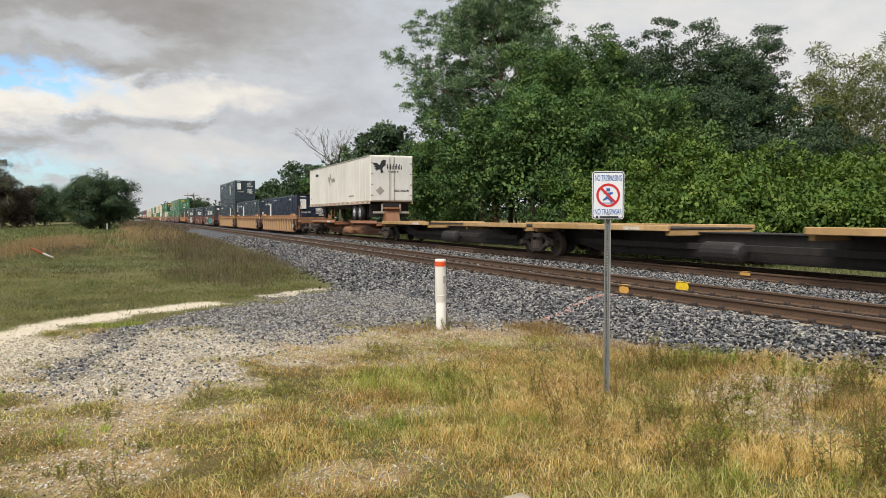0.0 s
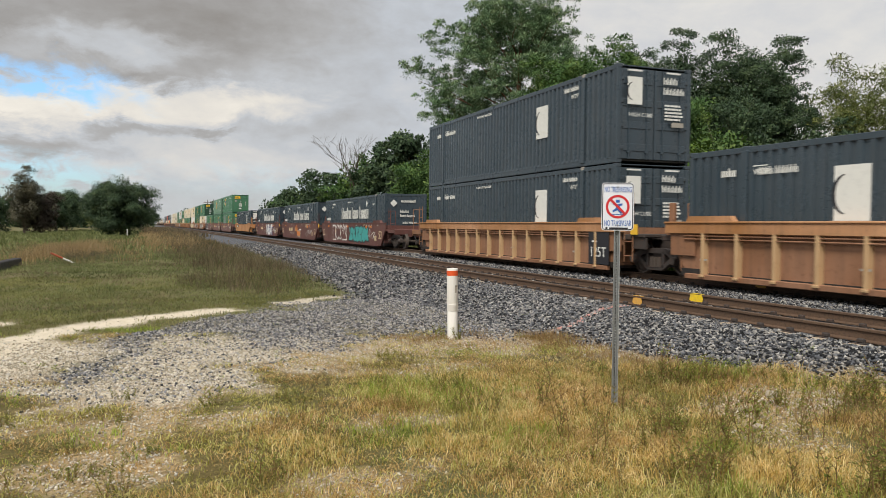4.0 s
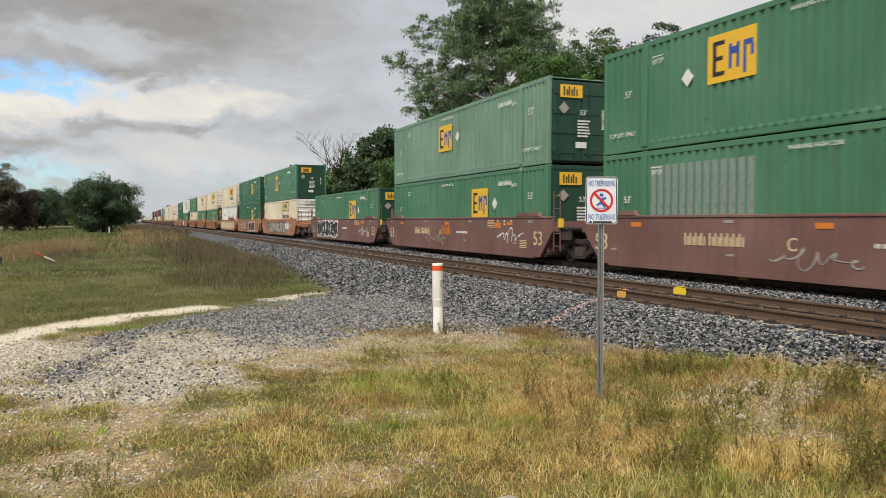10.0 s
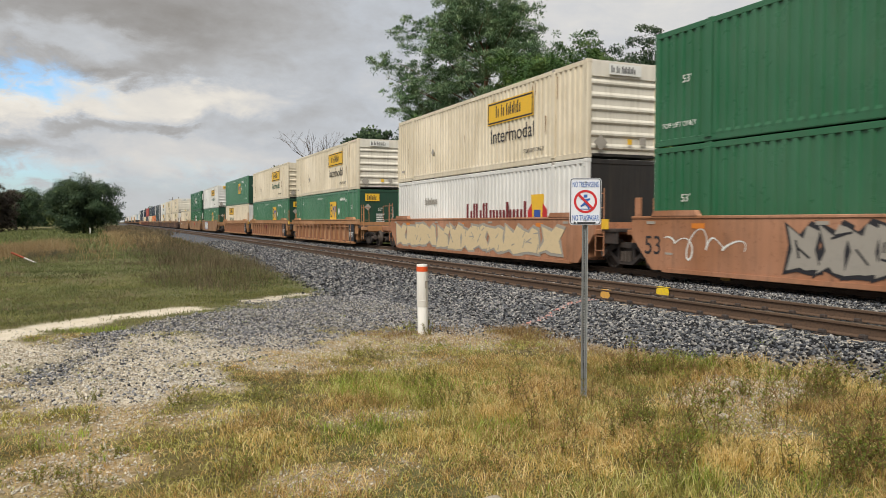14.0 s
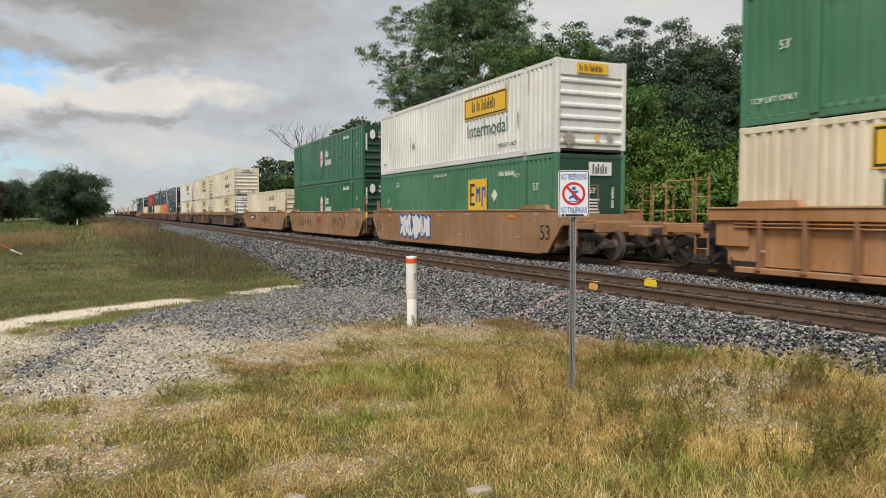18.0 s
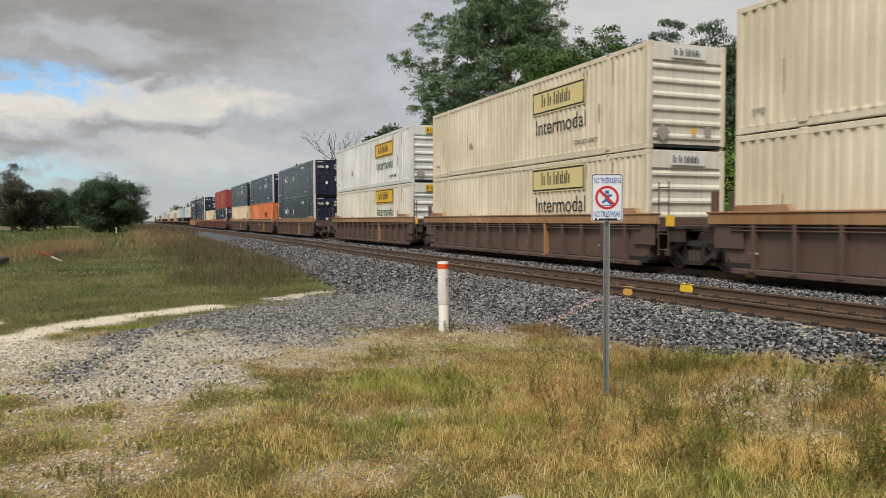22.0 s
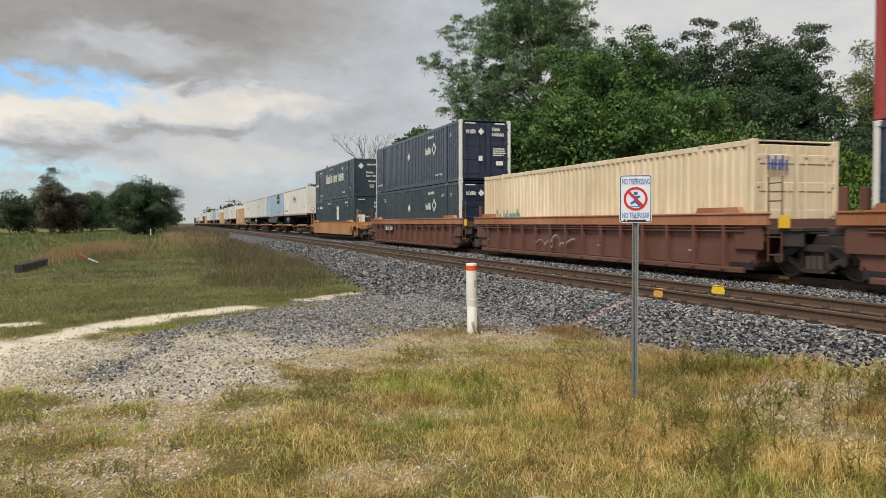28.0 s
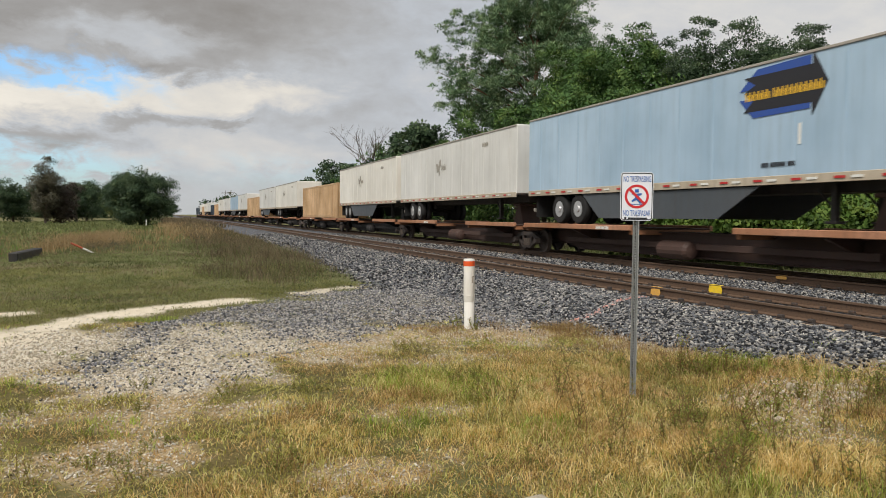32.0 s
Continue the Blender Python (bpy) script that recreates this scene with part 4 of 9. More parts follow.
def marks_hunt(plate=True, green=True, at=9.55, lift=0.0, field=None, end_field=None):
    def go(ob):
        if plate:
            pan = stick("logo_panel", slab(3.3, 0.8), field or M_DECAL_Y, ob, on_side(at + 0.00, 1.62 + lift), "yellow logo panel with dark border")
            part("panel_border", shared("panel_border", M_DECAL_DARK, lambda: Mesh().box(0.04, 3.26, 0.04, 0.09, 0.004, 0.008).box(0.04, 3.26, 0.71, 0.76, 0.004, 0.008).box(0.04, 0.09, 0.09, 0.71, 0.004, 0.008).box(3.21, 3.26, 0.09, 0.71, 0.004, 0.008)), None, pan)
            stick("logo_bar", blocks("T T TTTT", 0.42), M_DECAL_DARK, ob, on_side(at + 0.65, 1.85 + lift, 0.012))
        else:
            stick("logo_bar", blocks("T T TTTT", 0.5), M_DECAL_GREY, ob, on_side(at + 0.45, 1.8 + lift))
        letters("Intermodal", 0.72, M_DECAL_G if green else M_DECAL_DARK, ob, on_side(at + 0.20, 0.95 + lift))
        letters("TOP LIFT ONLY", 0.19, M_DECAL_DARK, ob, on_side(12.2, 0.42))
        stick("data_mark", blocks("xxxxxx", 0.12), M_DECAL_GREY, ob, on_side(0.5, 0.45))
        stick("emblem", lozenge(0.17), M_DECAL_GREY, ob, on_side(4.3, 1.1))
        stick("end_panel", slab(1.15, 0.32), end_field or (M_DECAL_Y if green else M_DECAL_W), ob, on_end(-0.58, 2.45, 0.03), "small logo panel")
        stick("end_bar", blocks("T T TTTT", 0.2), M_DECAL_DARK, ob, on_end(-0.5, 2.51, 0.04))
        stick("emblem", lozenge(0.24), M_DECAL_GREY, ob, on_end(-0.85, 0.45, 0.03))
        stick("data_plate", slab(0.22, 0.22), M_DECAL_GREY, ob, on_end(0.55, 0.42, 0.03))
        stick("rust_run", ("mark:runs", rust_runs), M_RUN, ob, on_side(0, 0, 0.004), "brown runs of rust")
        stick("data_plate", slab(0.16, 0.16), M_DECAL_Y, ob, on_end(0.1, 0.42, 0.03))

    return go


def marks_umax(at=10.75):
    def go(ob):
        stick("word_mark", blocks("TTwT", 0.34), M_DECAL_W, ob, on_side(at, 1.62), "white word mark")
        em = stick("emblem", lozenge(0.34), M_DECAL_W, ob, on_side(at + 1.42, 1.82))
        part("emblem_core", shared("emblem_core", M_DECAL_DARK, lambda: Mesh().prism([(-0.2, 0), (0, -0.2), (0.2, 0), (0, 0.2)], 0.003, 0.008, "z").prism([(-0.07, 0), (0, -0.07), (0.07, 0), (0, 0.07)], 0.006, 0.0085, "z")), None, em)
        stick("emblem", lozenge(0.24), M_DECAL_W, ob, on_side(7.65, 1.75))
        letters("TOP LIFT ONLY", 0.17, M_DECAL_W, ob, on_side(12.3, 0.4))
        letters("TOP LIFT ONLY", 0.17, M_DECAL_W, ob, on_side(0.5, 0.4))
        letters("53'", 0.2, M_DECAL_W, ob, on_side(14.6, 2.2))
        stick("number_mark", blocks("TTTT TTTTTT", 0.15), M_DECAL_W, ob, on_side(11.2, 2.4))
        stick("word_mark", blocks("TTwT", 0.19), M_DECAL_W, ob, on_end(-1.0, 2.22, 0.07))
        stick("emblem", lozenge(0.16), M_DECAL_W, ob, on_end(-0.25, 2.32, 0.07))
        stick("number_mark", blocks("TTTT", 0.17), M_DECAL_W, ob, on_end(0.3, 2.36, 0.07))
        stick("number_mark", blocks("TTTTTT", 0.17), M_DECAL_W, ob, on_end(0.3, 2.12, 0.07))
        stick("data_plate", slab(0.2, 0.24), M_DECAL_W, ob, on_end(-0.38, 0.95, 0.07))
        stick("data_plate", slab(0.36, 0.2), M_DECAL_W, ob, on_end(0.5, 0.75, 0.07))
        stick("weight_table", rows_of(4, 0.6), M_DECAL_W, ob, on_end(0.35, 1.2, 0.07))
        for x in (-1.05, 0.45):
            stick("hazard_strip", slab(0.5, 0.05), M_DECAL_W, ob, on_end(x, 2.68, 0.07))

    return go


def marks_hub(ob):
    hexa = [(0.42 * math.sin(a * math.pi / 3) * 0.8, 0.55 * math.cos(a * math.pi / 3)) for a in range(6)]
    em = part("emblem", shared("hex", M_DECAL_W, lambda: Mesh().prism(hexa, -0.004, 0.004, "z")), None, ob, "white hexagon with red bars", m=on_side(7.6, 1.55))
    part("emblem_bar", shared("hexbar", M_DECAL_R, lambda: Mesh().box(-0.2, -0.1, -0.3, 0.3, 0.004, 0.008).box(0.1, 0.2, -0.3, 0.3, 0.004, 0.008).box(-0.1, 0.1, -0.05, 0.05, 0.004, 0.008)), None, em)
    stick("word_mark", blocks("Txx", 0.48), M_DECAL_W, ob, on_side(8.45, 1.6))
    stick("word_mark", blocks("Txxxx", 0.48), M_DECAL_W, ob, on_side(8.45, 1.08))
    letters("53'", 0.28, M_DECAL_W, ob, on_side(14.8, 1.75))
    stick("number_mark", blocks("TTTT TTTTTT", 0.18), M_DECAL_W, ob, on_side(12.4, 2.35))
    em = part("emblem", shared("hex_small", M_DECAL_W, lambda: Mesh().prism([(x * 0.5, y * 0.5) for x, y in hexa], -0.004, 0.004, "z")), None, ob, m=on_end(-0.75, 2.35, 0.06))
    stick("word_mark", blocks("Txx", 0.18), M_DECAL_W, ob, on_end(-0.4, 2.38, 0.06))
    stick("word_mark", blocks("Txxxx", 0.18), M_DECAL_W, ob, on_end(-0.4, 2.15, 0.06))
    letters("53'", 0.22, M_DECAL_W, ob, on_end(-0.1, 1.42, 0.06))
    stick("data_plate", slab(0.5, 0.18), M_DECAL_W, ob, on_end(-0.05, 0.8, 0.06))
    for s in (-1.12, 1.02):
        stick("number_mark", slab(0.09, 0.9), M_DECAL_W, ob, on_end(s, 1.5), "upright row of numbers")


def marks_england(ob):
    stick("word_mark", blocks("TiTiTxxixxT", 0.95), M_DECAL_ROSE, ob, on_side(7.75, 0.75), "maroon word mark")
    stick("small_mark", blocks("TTTxTxxx", 0.3), M_DECAL_GREY, ob, on_side(3.4, 1.75))
    sh = stick("crest", slab(0.8, 1.2), M_DECAL_Y, ob, on_side(12.75, 0.7), "gold, blue and red crest")
    part("crest_shield", shared("crest_shield", M_DECAL_B, lambda: Mesh().prism([(0.2, 0.35), (0.4, 0.05), (0.6, 0.35), (0.6, 0.7), (0.2, 0.7)], 0.004, 0.009, "z")), None, sh)
    part("crest_side", shared("crest_side", M_DECAL_R, lambda: Mesh().prism([(-0.25, 0.1), (0.1, 0.2), (0.05, 0.9), (-0.2, 0.7)], 0.004, 0.009, "z").prism([(0.7, 0.2), (1.05, 0.1), (1.0, 0.7), (0.75, 0.9)], 0.004, 0.009, "z")), None, sh)


def marks_csx(ob):
    stick("word_mark", blocks("TTT", 0.34), M_DECAL_B, ob, on_end(-0.95, 2.15, 0.07))
    stick("scrawl", blocks("TxTTxxT", 0.55), M_DECAL_T, ob, on_side(1.3, 0.9), "faded teal spray paint")
    stick("scrawl", blocks("xxxxxxx", 0.3), M_DECAL_B, ob, on_side(1.5, 0.4), "blue spray paint")


def marks_orange(ob):
    stick("word_mark", blocks("TTTTTTTTT", 0.24), M_DECAL_ROSE, ob, on_end(-0.95, 1.9, 0.07))
    stick("emblem", lozenge(0.24), M_DECAL_W, ob, on_side(5.6, 1.5))
    stick("word_mark", blocks("TTTTTTTTT", 0.3), M_DECAL_DARK, ob, on_side(10.6, 1.55))
    stick("word_line", slab(2.2, 0.07), M_DECAL_DARK, ob, on_side(10.6, 1.42))


def marks_red(ob):
    stick("logo_sheet", ("sail:0", lambda: Mesh().prism([(0, 0.1), (0.9, 0.6), (0.9, 1.9), (0.3, 1.6)], -0.004, 0.004, "z")), M_DECAL_Y, ob, on_side(11.6, 0.5), "gold sail shape")
    stick("word_mark", blocks("TTTTT", 0.2), M_DECAL_Y, ob, on_side(9.6, 0.9))
    stick("number_mark", blocks("TTTT TTTTTT", 0.16), M_DECAL_W, ob, on_end(0.0, 2.3, 0.07))


# ---- wheels and bogies ----
def build_bogie(parent, y, mat=None):
    mat = mat or M_IRON
    bo = part("bogie", shared("bolster", mat, lambda: Mesh().box(-1.0, 1.0, -0.2, 0.2, 0.42, 0.7, 0.03).tube((0, 0, 0.7), (0, 0, 0.86), 0.2, n=12)), None, parent, "cast steel bogie", m=pose(0, y, 0))
    for s in (-1, 1):
        part("side_frame", shared("side_frame", mat, side_frame), None, bo, m=pose(s * 1.0, 0, 0))
        part("spring", shared("spring", M_WHEEL, lambda: Mesh().tube((0, -0.16, 0.22), (0, -0.16, 0.5), 0.07, n=8).tube((0, 0.0, 0.22), (0, 0.0, 0.5), 0.07, n=8).tube((0, 0.16, 0.22), (0, 0.16, 0.5), 0.07, n=8)), None, bo, m=pose(s * 1.03, 0, 0))
    for e in (-0.89, 0.89):
        part("axle", shared("axle", M_WHEEL, lambda: Mesh().tube((-1.1, 0, 0.42), (1.1, 0, 0.42), 0.075, n=10)), None, bo, m=pose(0, e, 0))
        for s in (-1, 1):
            part("wheel", shared("wheel", M_WHEEL, lambda: Mesh().lathe([(-0.07, 0.02), (-0.07, 0.12), (-0.015, 0.18), (-0.02, 0.34), (-0.065, 0.36), (-0.065, 0.415), (0.04, 0.425), (0.045, 0.445), (0.07, 0.445), (0.07, 0.36), (0.02, 0.34), (0.02, 0.16), (0.07, 0.11), (0.07, 0.02)], "x", 24), True), None, bo, m=pose(s * 0.75, e, 0.42, 0, 0, 0 if s < 0 else 180))
            part("bearing_cap", shared("bearing_cap", mat, lambda: Mesh().lathe([(-0.09, 0.05), (-0.09, 0.1), (0.06, 0.13)], "x", 12)), None, bo, m=pose(s * 1.1, e, 0.42, 0, 0, 0 if s < 0 else 180))
    return bo


def side_frame():
    m = Mesh()
    top = [(-1.12, 0.36), (-1.12, 0.52), (-0.85, 0.60), (-0.45, 0.74), (0.45, 0.74), (0.85, 0.60), (1.12, 0.52), (1.12, 0.36), (0.98, 0.34), (0.72, 0.46), (0.42, 0.60), (-0.42, 0.60), (-0.72, 0.46), (-0.98, 0.34)]
    m.prism(top, -0.07, 0.07, "x")
    m.prism([(-0.8, 0.44), (-0.3, 0.14), (0.3, 0.14), (0.8, 0.44), (0.72, 0.52), (0.26, 0.24), (-0.26, 0.24), (-0.72, 0.52)], -0.07, 0.07, "x")
    for s in (-1, 1):
        m.box(-0.07, 0.07, s * 0.34 - 0.05, s * 0.34 + 0.05, 0.2, 0.66, 0.01)
    return m


# ---- well cars ----
WELL_TOP = 1.45


def sill_outline():
    return [(-8.6, 0.95), (-8.6, WELL_TOP), (8.6, WELL_TOP), (8.6, 0.95), (8.45, 0.78), (7.8, 0.1), (-7.8, 0.1), (-8.45, 0.78)]


def ladder():
    m = Mesh()
    for s in (-0.2, 0.2):
        m.tube((0, s, 0.35), (0, s, 2.25), 0.018, n=6)
    for k in range(5):
        m.tube((0, -0.2, 0.5 + 0.4 * k), (0, 0.2, 0.5 + 0.4 * k), 0.015, n=6)
    return m


def handrail():
    return Mesh().tube((0, -0.45, 1.0), (0, -0.45, 2.1), 0.017, n=6).tube((0, 0.45, 1.0), (0, 0.45, 2.1), 0.017, n=6).tube((0, -0.45, 2.1), (0, 0.45, 2.1), 0.017, n=6).tube((0, -0.45, 1.4), (0, 0.45, 1.4), 0.014, n=6)


def well_unit(u, body, chord, ribbed, ends, label, group, marks=None, rib=None, third=None):
    """One well of an articulated car. ends: which ends carry a coupler rather than a shared bogie (-1 leading, 1 trailing)."""
    ob = thing("well_car", label, "railcar", group)
    rib = rib or body
    drop = -0.13 if len(ends) == 2 else 0.0
    for s in (-1, 1):
        x = s * 1.42
        if ribbed:
            sheet = part("side_sheet", shared("side_sheet", body, lambda: Mesh().prism([(-8.45, WELL_TOP - 0.3), (8.45, WELL_TOP - 0.3), (8.45, 0.8), (7.85, 0.12), (-7.85, 0.12), (-8.45, 0.8)], -0.012, 0.012, "x")), None, ob, m=pose(x - s * 0.06, 0, 0))
            part("bottom_chord", shared("bottom_chord", body, lambda: Mesh().box(-0.08, 0.05, -7.85, 7.85, 0.04, 0.17, 0.015)), None, ob, m=pose(x, 0, 0, 0, 0, 0 if s < 0 else 180))
            part("conduit", shared("conduit", body, lambda: Mesh().tube((-0.12, -7.9, 1.02), (-0.12, 7.9, 1.02), 0.018, n=6).tube((-0.12, -7.9, 1.1), (-0.12, 7.9, 1.1), 0.018, n=6)), None, sheet, m=pose(0, 0, 0, 0, 0, 0 if s < 0 else 180))
            for k in range(14):
                part("rib", shared("rib", third if third and k == 4 else rib, lambda: Mesh().prism([(-0.15, -0.05), (-0.16, -0.04), (-0.16, 0.04), (-0.15, 0.05), (0.0, 0.065), (0.0, -0.065)], 0.15, WELL_TOP - 0.28, "z").box(-0.19, -0.02, -0.075, 0.075, 0.1, 0.16, 0.01)), None, sheet, m=pose(0.0, -7.22 + 1.11 * k, 0, 0, 0, 0 if s < 0 else 180))
            part("end_plate", shared("end_plate", body, lambda: Mesh().box(-0.03, 0.03, -0.45, 0.45, 0.6, WELL_TOP - 0.28, 0.01)), None, ob, m=pose(x, -8.0, 0))
            part("end_plate", shared("end_plate", body, lambda: Mesh().box(-0.03, 0.03, -0.45, 0.45, 0.6, WELL_TOP - 0.28, 0.01)), None, ob, m=pose(x, 8.0, 0))
        else:
            part("side_sill", shared("side_sill_low", body, lambda: Mesh().prism([(z, min(w, WELL_TOP - 0.13) if w > 0.9 else w + 0.22) for z, w in sill_outline()], -0.06, 0.03, "x")) if drop else shared("side_sill", body, lambda: Mesh().prism(sill_outline(), -0.06, 0.03, "x").prism([(-7.4, 0.06), (-7.4, 0.16), (7.4, 0.16), (7.4, 0.06)], -0.09, 0.05, "x")), None, ob, m=pose(x, 0, 0, 0, 0, 0 if s < 0 else 180))
        part("top_chord", shared("top_chord_tall" if ribbed else "top_chord", chord, (lambda: Mesh().box(-0.1, 0.06, -8.6, 8.6, WELL_TOP - 0.3, WELL_TOP - 0.04, 0.015).box(-0.13, 0.07, -8.62, 8.62, WELL_TOP - 0.05, WELL_TOP, 0.012)) if ribbed else (lambda: Mesh().box(-0.085, 0.06, -8.6, 8.6, WELL_TOP - 0.07, WELL_TOP, 0.012))), None, ob, m=pose(x, 0, 0.003 + drop, 0, 0, 0 if s < 0 else 180))
        for e in (-1, 1):
            part("guide_block", shared("guide_block", chord, lambda: Mesh().prism([(-0.8, 0.0), (-0.7, 0.13), (0.7, 0.13), (0.8, 0.0)], -0.1, 0.06, "x")), None, ob, m=pose(x, e * 7.0, WELL_TOP + 0.004 + drop, 0, 0, 0 if s < 0 else 180))
    part("well_floor", shared("well_floor", M_BLACK, lambda: Mesh().box(-1.38, 1.38, -8.1, 8.1, 0.12, 0.2).box(-1.38, 1.38, -8.15, -7.3, 0.2, WELL_FLOOR - 0.012).box(-1.38, 1.38, 7.3, 8.15, 0.2, WELL_FLOOR - 0.012)), None, ob)
    for e in (-1, 1):
        part("end_platform", shared("end_platform", M_IRON if ribbed else chord, lambda: Mesh().box(-1.4, 1.4, -0.5, 0.35, 0.95, 1.1, 0.02).box(-0.3, 0.3, -0.2, 1.3, 0.62, 0.95, 0.03)), None, ob, m=pose(0, e * 8.55, 0, 0, 0, 0 if e > 0 else 180))
        part("bulkhead", shared("bulkhead", body, lambda: Mesh().box(-1.38, 1.38, -0.03, 0.03, 0.2, 1.3)), None, ob, m=pose(0, e * 8.12, 0))
    if -1 not in ends:
        part("ladder", shared("ladder", body, ladder), None, ob, m=pose(-1.4, -8.78, 0))
        tread = part("brake_step", shared("brake_step", M_IRON, lambda: Mesh().box(-0.35, 0.45, -0.32, 0.32, 1.02, 1.12, 0.02).box(-0.3, -0.22, -0.3, 0.3, 0.7, 1.05, 0.01)), None, ob, m=pose(-1.05, -9.2, 0))
        part("reflector", shared("end_reflector", M_DECAL_Y, lambda: Mesh().box(-0.008, 0.008, -0.16, 0.16, -0.14, 0.14)), None, tread, "yellow reflector", m=pose(-0.4, 0.1, 1.24))
    if 1 not in ends:
        for x in (-1.15, -0.55):
            part("stake", shared("stake", body, lambda: Mesh().box(-0.05, 0.05, -0.1, 0.1, 1.1, 1.95, 0.015).box(-0.09, 0.09, -0.14, 0.14, 1.05, 1.4, 0.02)), None, ob, m=pose(x, 8.75, 0))
    y_lead, y_trail = (-9.3 if -1 in ends else -9.535), (9.3 if 1 in ends else 9.535)
    build_bogie(ob, y_lead)
    if 1 in ends:
        build_bogie(ob, y_trail)
    for e in ends:
        part("end_sill", shared("end_sill", body, lambda: Mesh().box(-1.38, 1.38, 0.0, 0.16, 0.78, 1.08, 0.02).box(-0.28, 0.28, -1.6, 0.9, 0.68, 0.98, 0.03).box(-1.38, -1.25, -1.2, 0.1, 0.86, 1.04, 0.01).box(1.25, 1.38, -1.2, 0.1, 0.86, 1.04, 0.01)), None, ob, m=pose(0, e * 10.1, 0, 0, 0, 0 if e > 0 else 180))
        part("coupler", shared("coupler", M_IRON, lambda: Mesh().box(-0.11, 0.11, 0.8, 1.25, 0.72, 0.92, 0.03).box(-0.17, 0.14, 1.15, 1.45, 0.68, 0.96, 0.05)), None, ob, m=pose(0, e * 10.1, 0, 0, 0, 0 if e > 0 else 180))
        part("brake_hose", shared("brake_hose", M_RUBBER, lambda: Mesh().tube((0.35, 0.5, 0.75), (0.35, 0.95, 0.4), 0.03, n=6).tube((0.35, 0.95, 0.4), (0.3, 1.35, 0.5), 0.03, n=6)), None, ob, m=pose(0, e * 10.1, 0, 0, 0, 0 if e > 0 else 180))
        for s in (-1, 1):
            part("ladder", shared("ladder", body, ladder), None, ob, m=pose(s * 1.33, e * 9.0, 0))
            part("handrail", shared("handrail", body, handrail), None, ob, m=pose(s * 1.33, e * 9.75, 0))
    if marks:
        marks(ob)
    TRAIN.append((ob, u, 0.0))
    return ob


def sill_at(u, z, out=0.0):
    """A place on the near side sill: u metres from the trailing end of the sill."""
    return Matrix.Translation((-1.42 - 0.065 - out, 8.5 - u, z)) @ SIDE_M


def spray(key, w, h, seed, letters_n=5):
    """Sprayed letter-like lumps: a row of jagged plates, with no letters meant."""

    def make(grow=0.0):
        rg = np.random.default_rng(seed)
        m = Mesh()
        cw = w / letters_n
        for i in range(letters_n):
            x0, x1 = cw * i - 0.06 * cw, cw * (i + 1) + 0.06 * cw
            j = lambda a: rg.uniform(-a, a)
            sl = j(0.18) * cw
            lo, hi = h * (0.04 + j(0.05)), h * (0.95 + j(0.07))
            mid = (x0 + x1) / 2
            pts = [(x0 + j(0.1) * cw, lo), (mid - 0.12 * cw, lo + rg.uniform(0.0, 0.22) * h), (mid + 0.1 * cw, lo + j(0.05) * h), (x1 + j(0.12) * cw, lo + 0.1 * h * rg.random()),
                   (x1 - rg.uniform(0.0, 0.25) * cw + sl, h * 0.5), (x1 + sl + j(0.1) * cw, hi - 0.1 * h), (mid + 0.2 * cw + sl, hi), (mid + sl, hi - rg.uniform(0.0, 0.25) * h), (x0 + sl + j(0.1) * cw, hi + j(0.05) * h), (x0 + rg.uniform(0.0, 0.25) * cw + sl, h * 0.5)]
            cx, cy = sum(p[0] for p in pts) / 10, sum(p[1] for p in pts) / 10
            pts = [(px + grow * (1 if px > cx else -1), py + grow * (1 if py > cy else -1)) for px, py in pts]
            m.prism(pts, -0.002 - 0.0004 * i, 0.002 + 0.0004 * i, "z")
        return m

    return make


def graffiti(ob, u, z, w, h, fill, line, seed, n=5):
    back = tagged(part("spray_paint", shared(f"spray_back:{seed}:{w}", line, lambda: spray("b", w, h, seed, n)(0.07)), None, ob, "spray painted outline", m=sill_at(u, z, 0.003)), kind="stuff")
    tagged(part("spray_fill", shared(f"spray_fill:{seed}:{w}", fill, lambda: spray("f", w, h, seed, n)(-0.02)), None, back, m=pose(0, 0, 0.0055)), kind="stuff")
    rg = np.random.default_rng(seed + 50)

    def strokes():
        m = Mesh()
        for i in range(n * 2):
            x0, y0 = rg.uniform(0.05, 0.95) * w, rg.uniform(0.1, 0.9) * h
            a, l = rg.uniform(0, 6.28), rg.uniform(0.15, 0.4) * h
            dx, dy = math.cos(a) * l, math.sin(a) * l
            nx, ny = -math.sin(a) * 0.022, math.cos(a) * 0.022
            m.prism([(x0 - nx, y0 - ny), (x0 + dx - nx, y0 + dy - ny), (x0 + dx + nx, y0 + dy + ny), (x0 + nx, y0 + ny)], 0.006, 0.009 + 0.0002 * i, "z")
        return m

    tagged(part("spray_line", shared(f"spray_line:{seed}:{w}", line, strokes), None, back, m=pose(0, 0, 0.004)), kind="stuff")


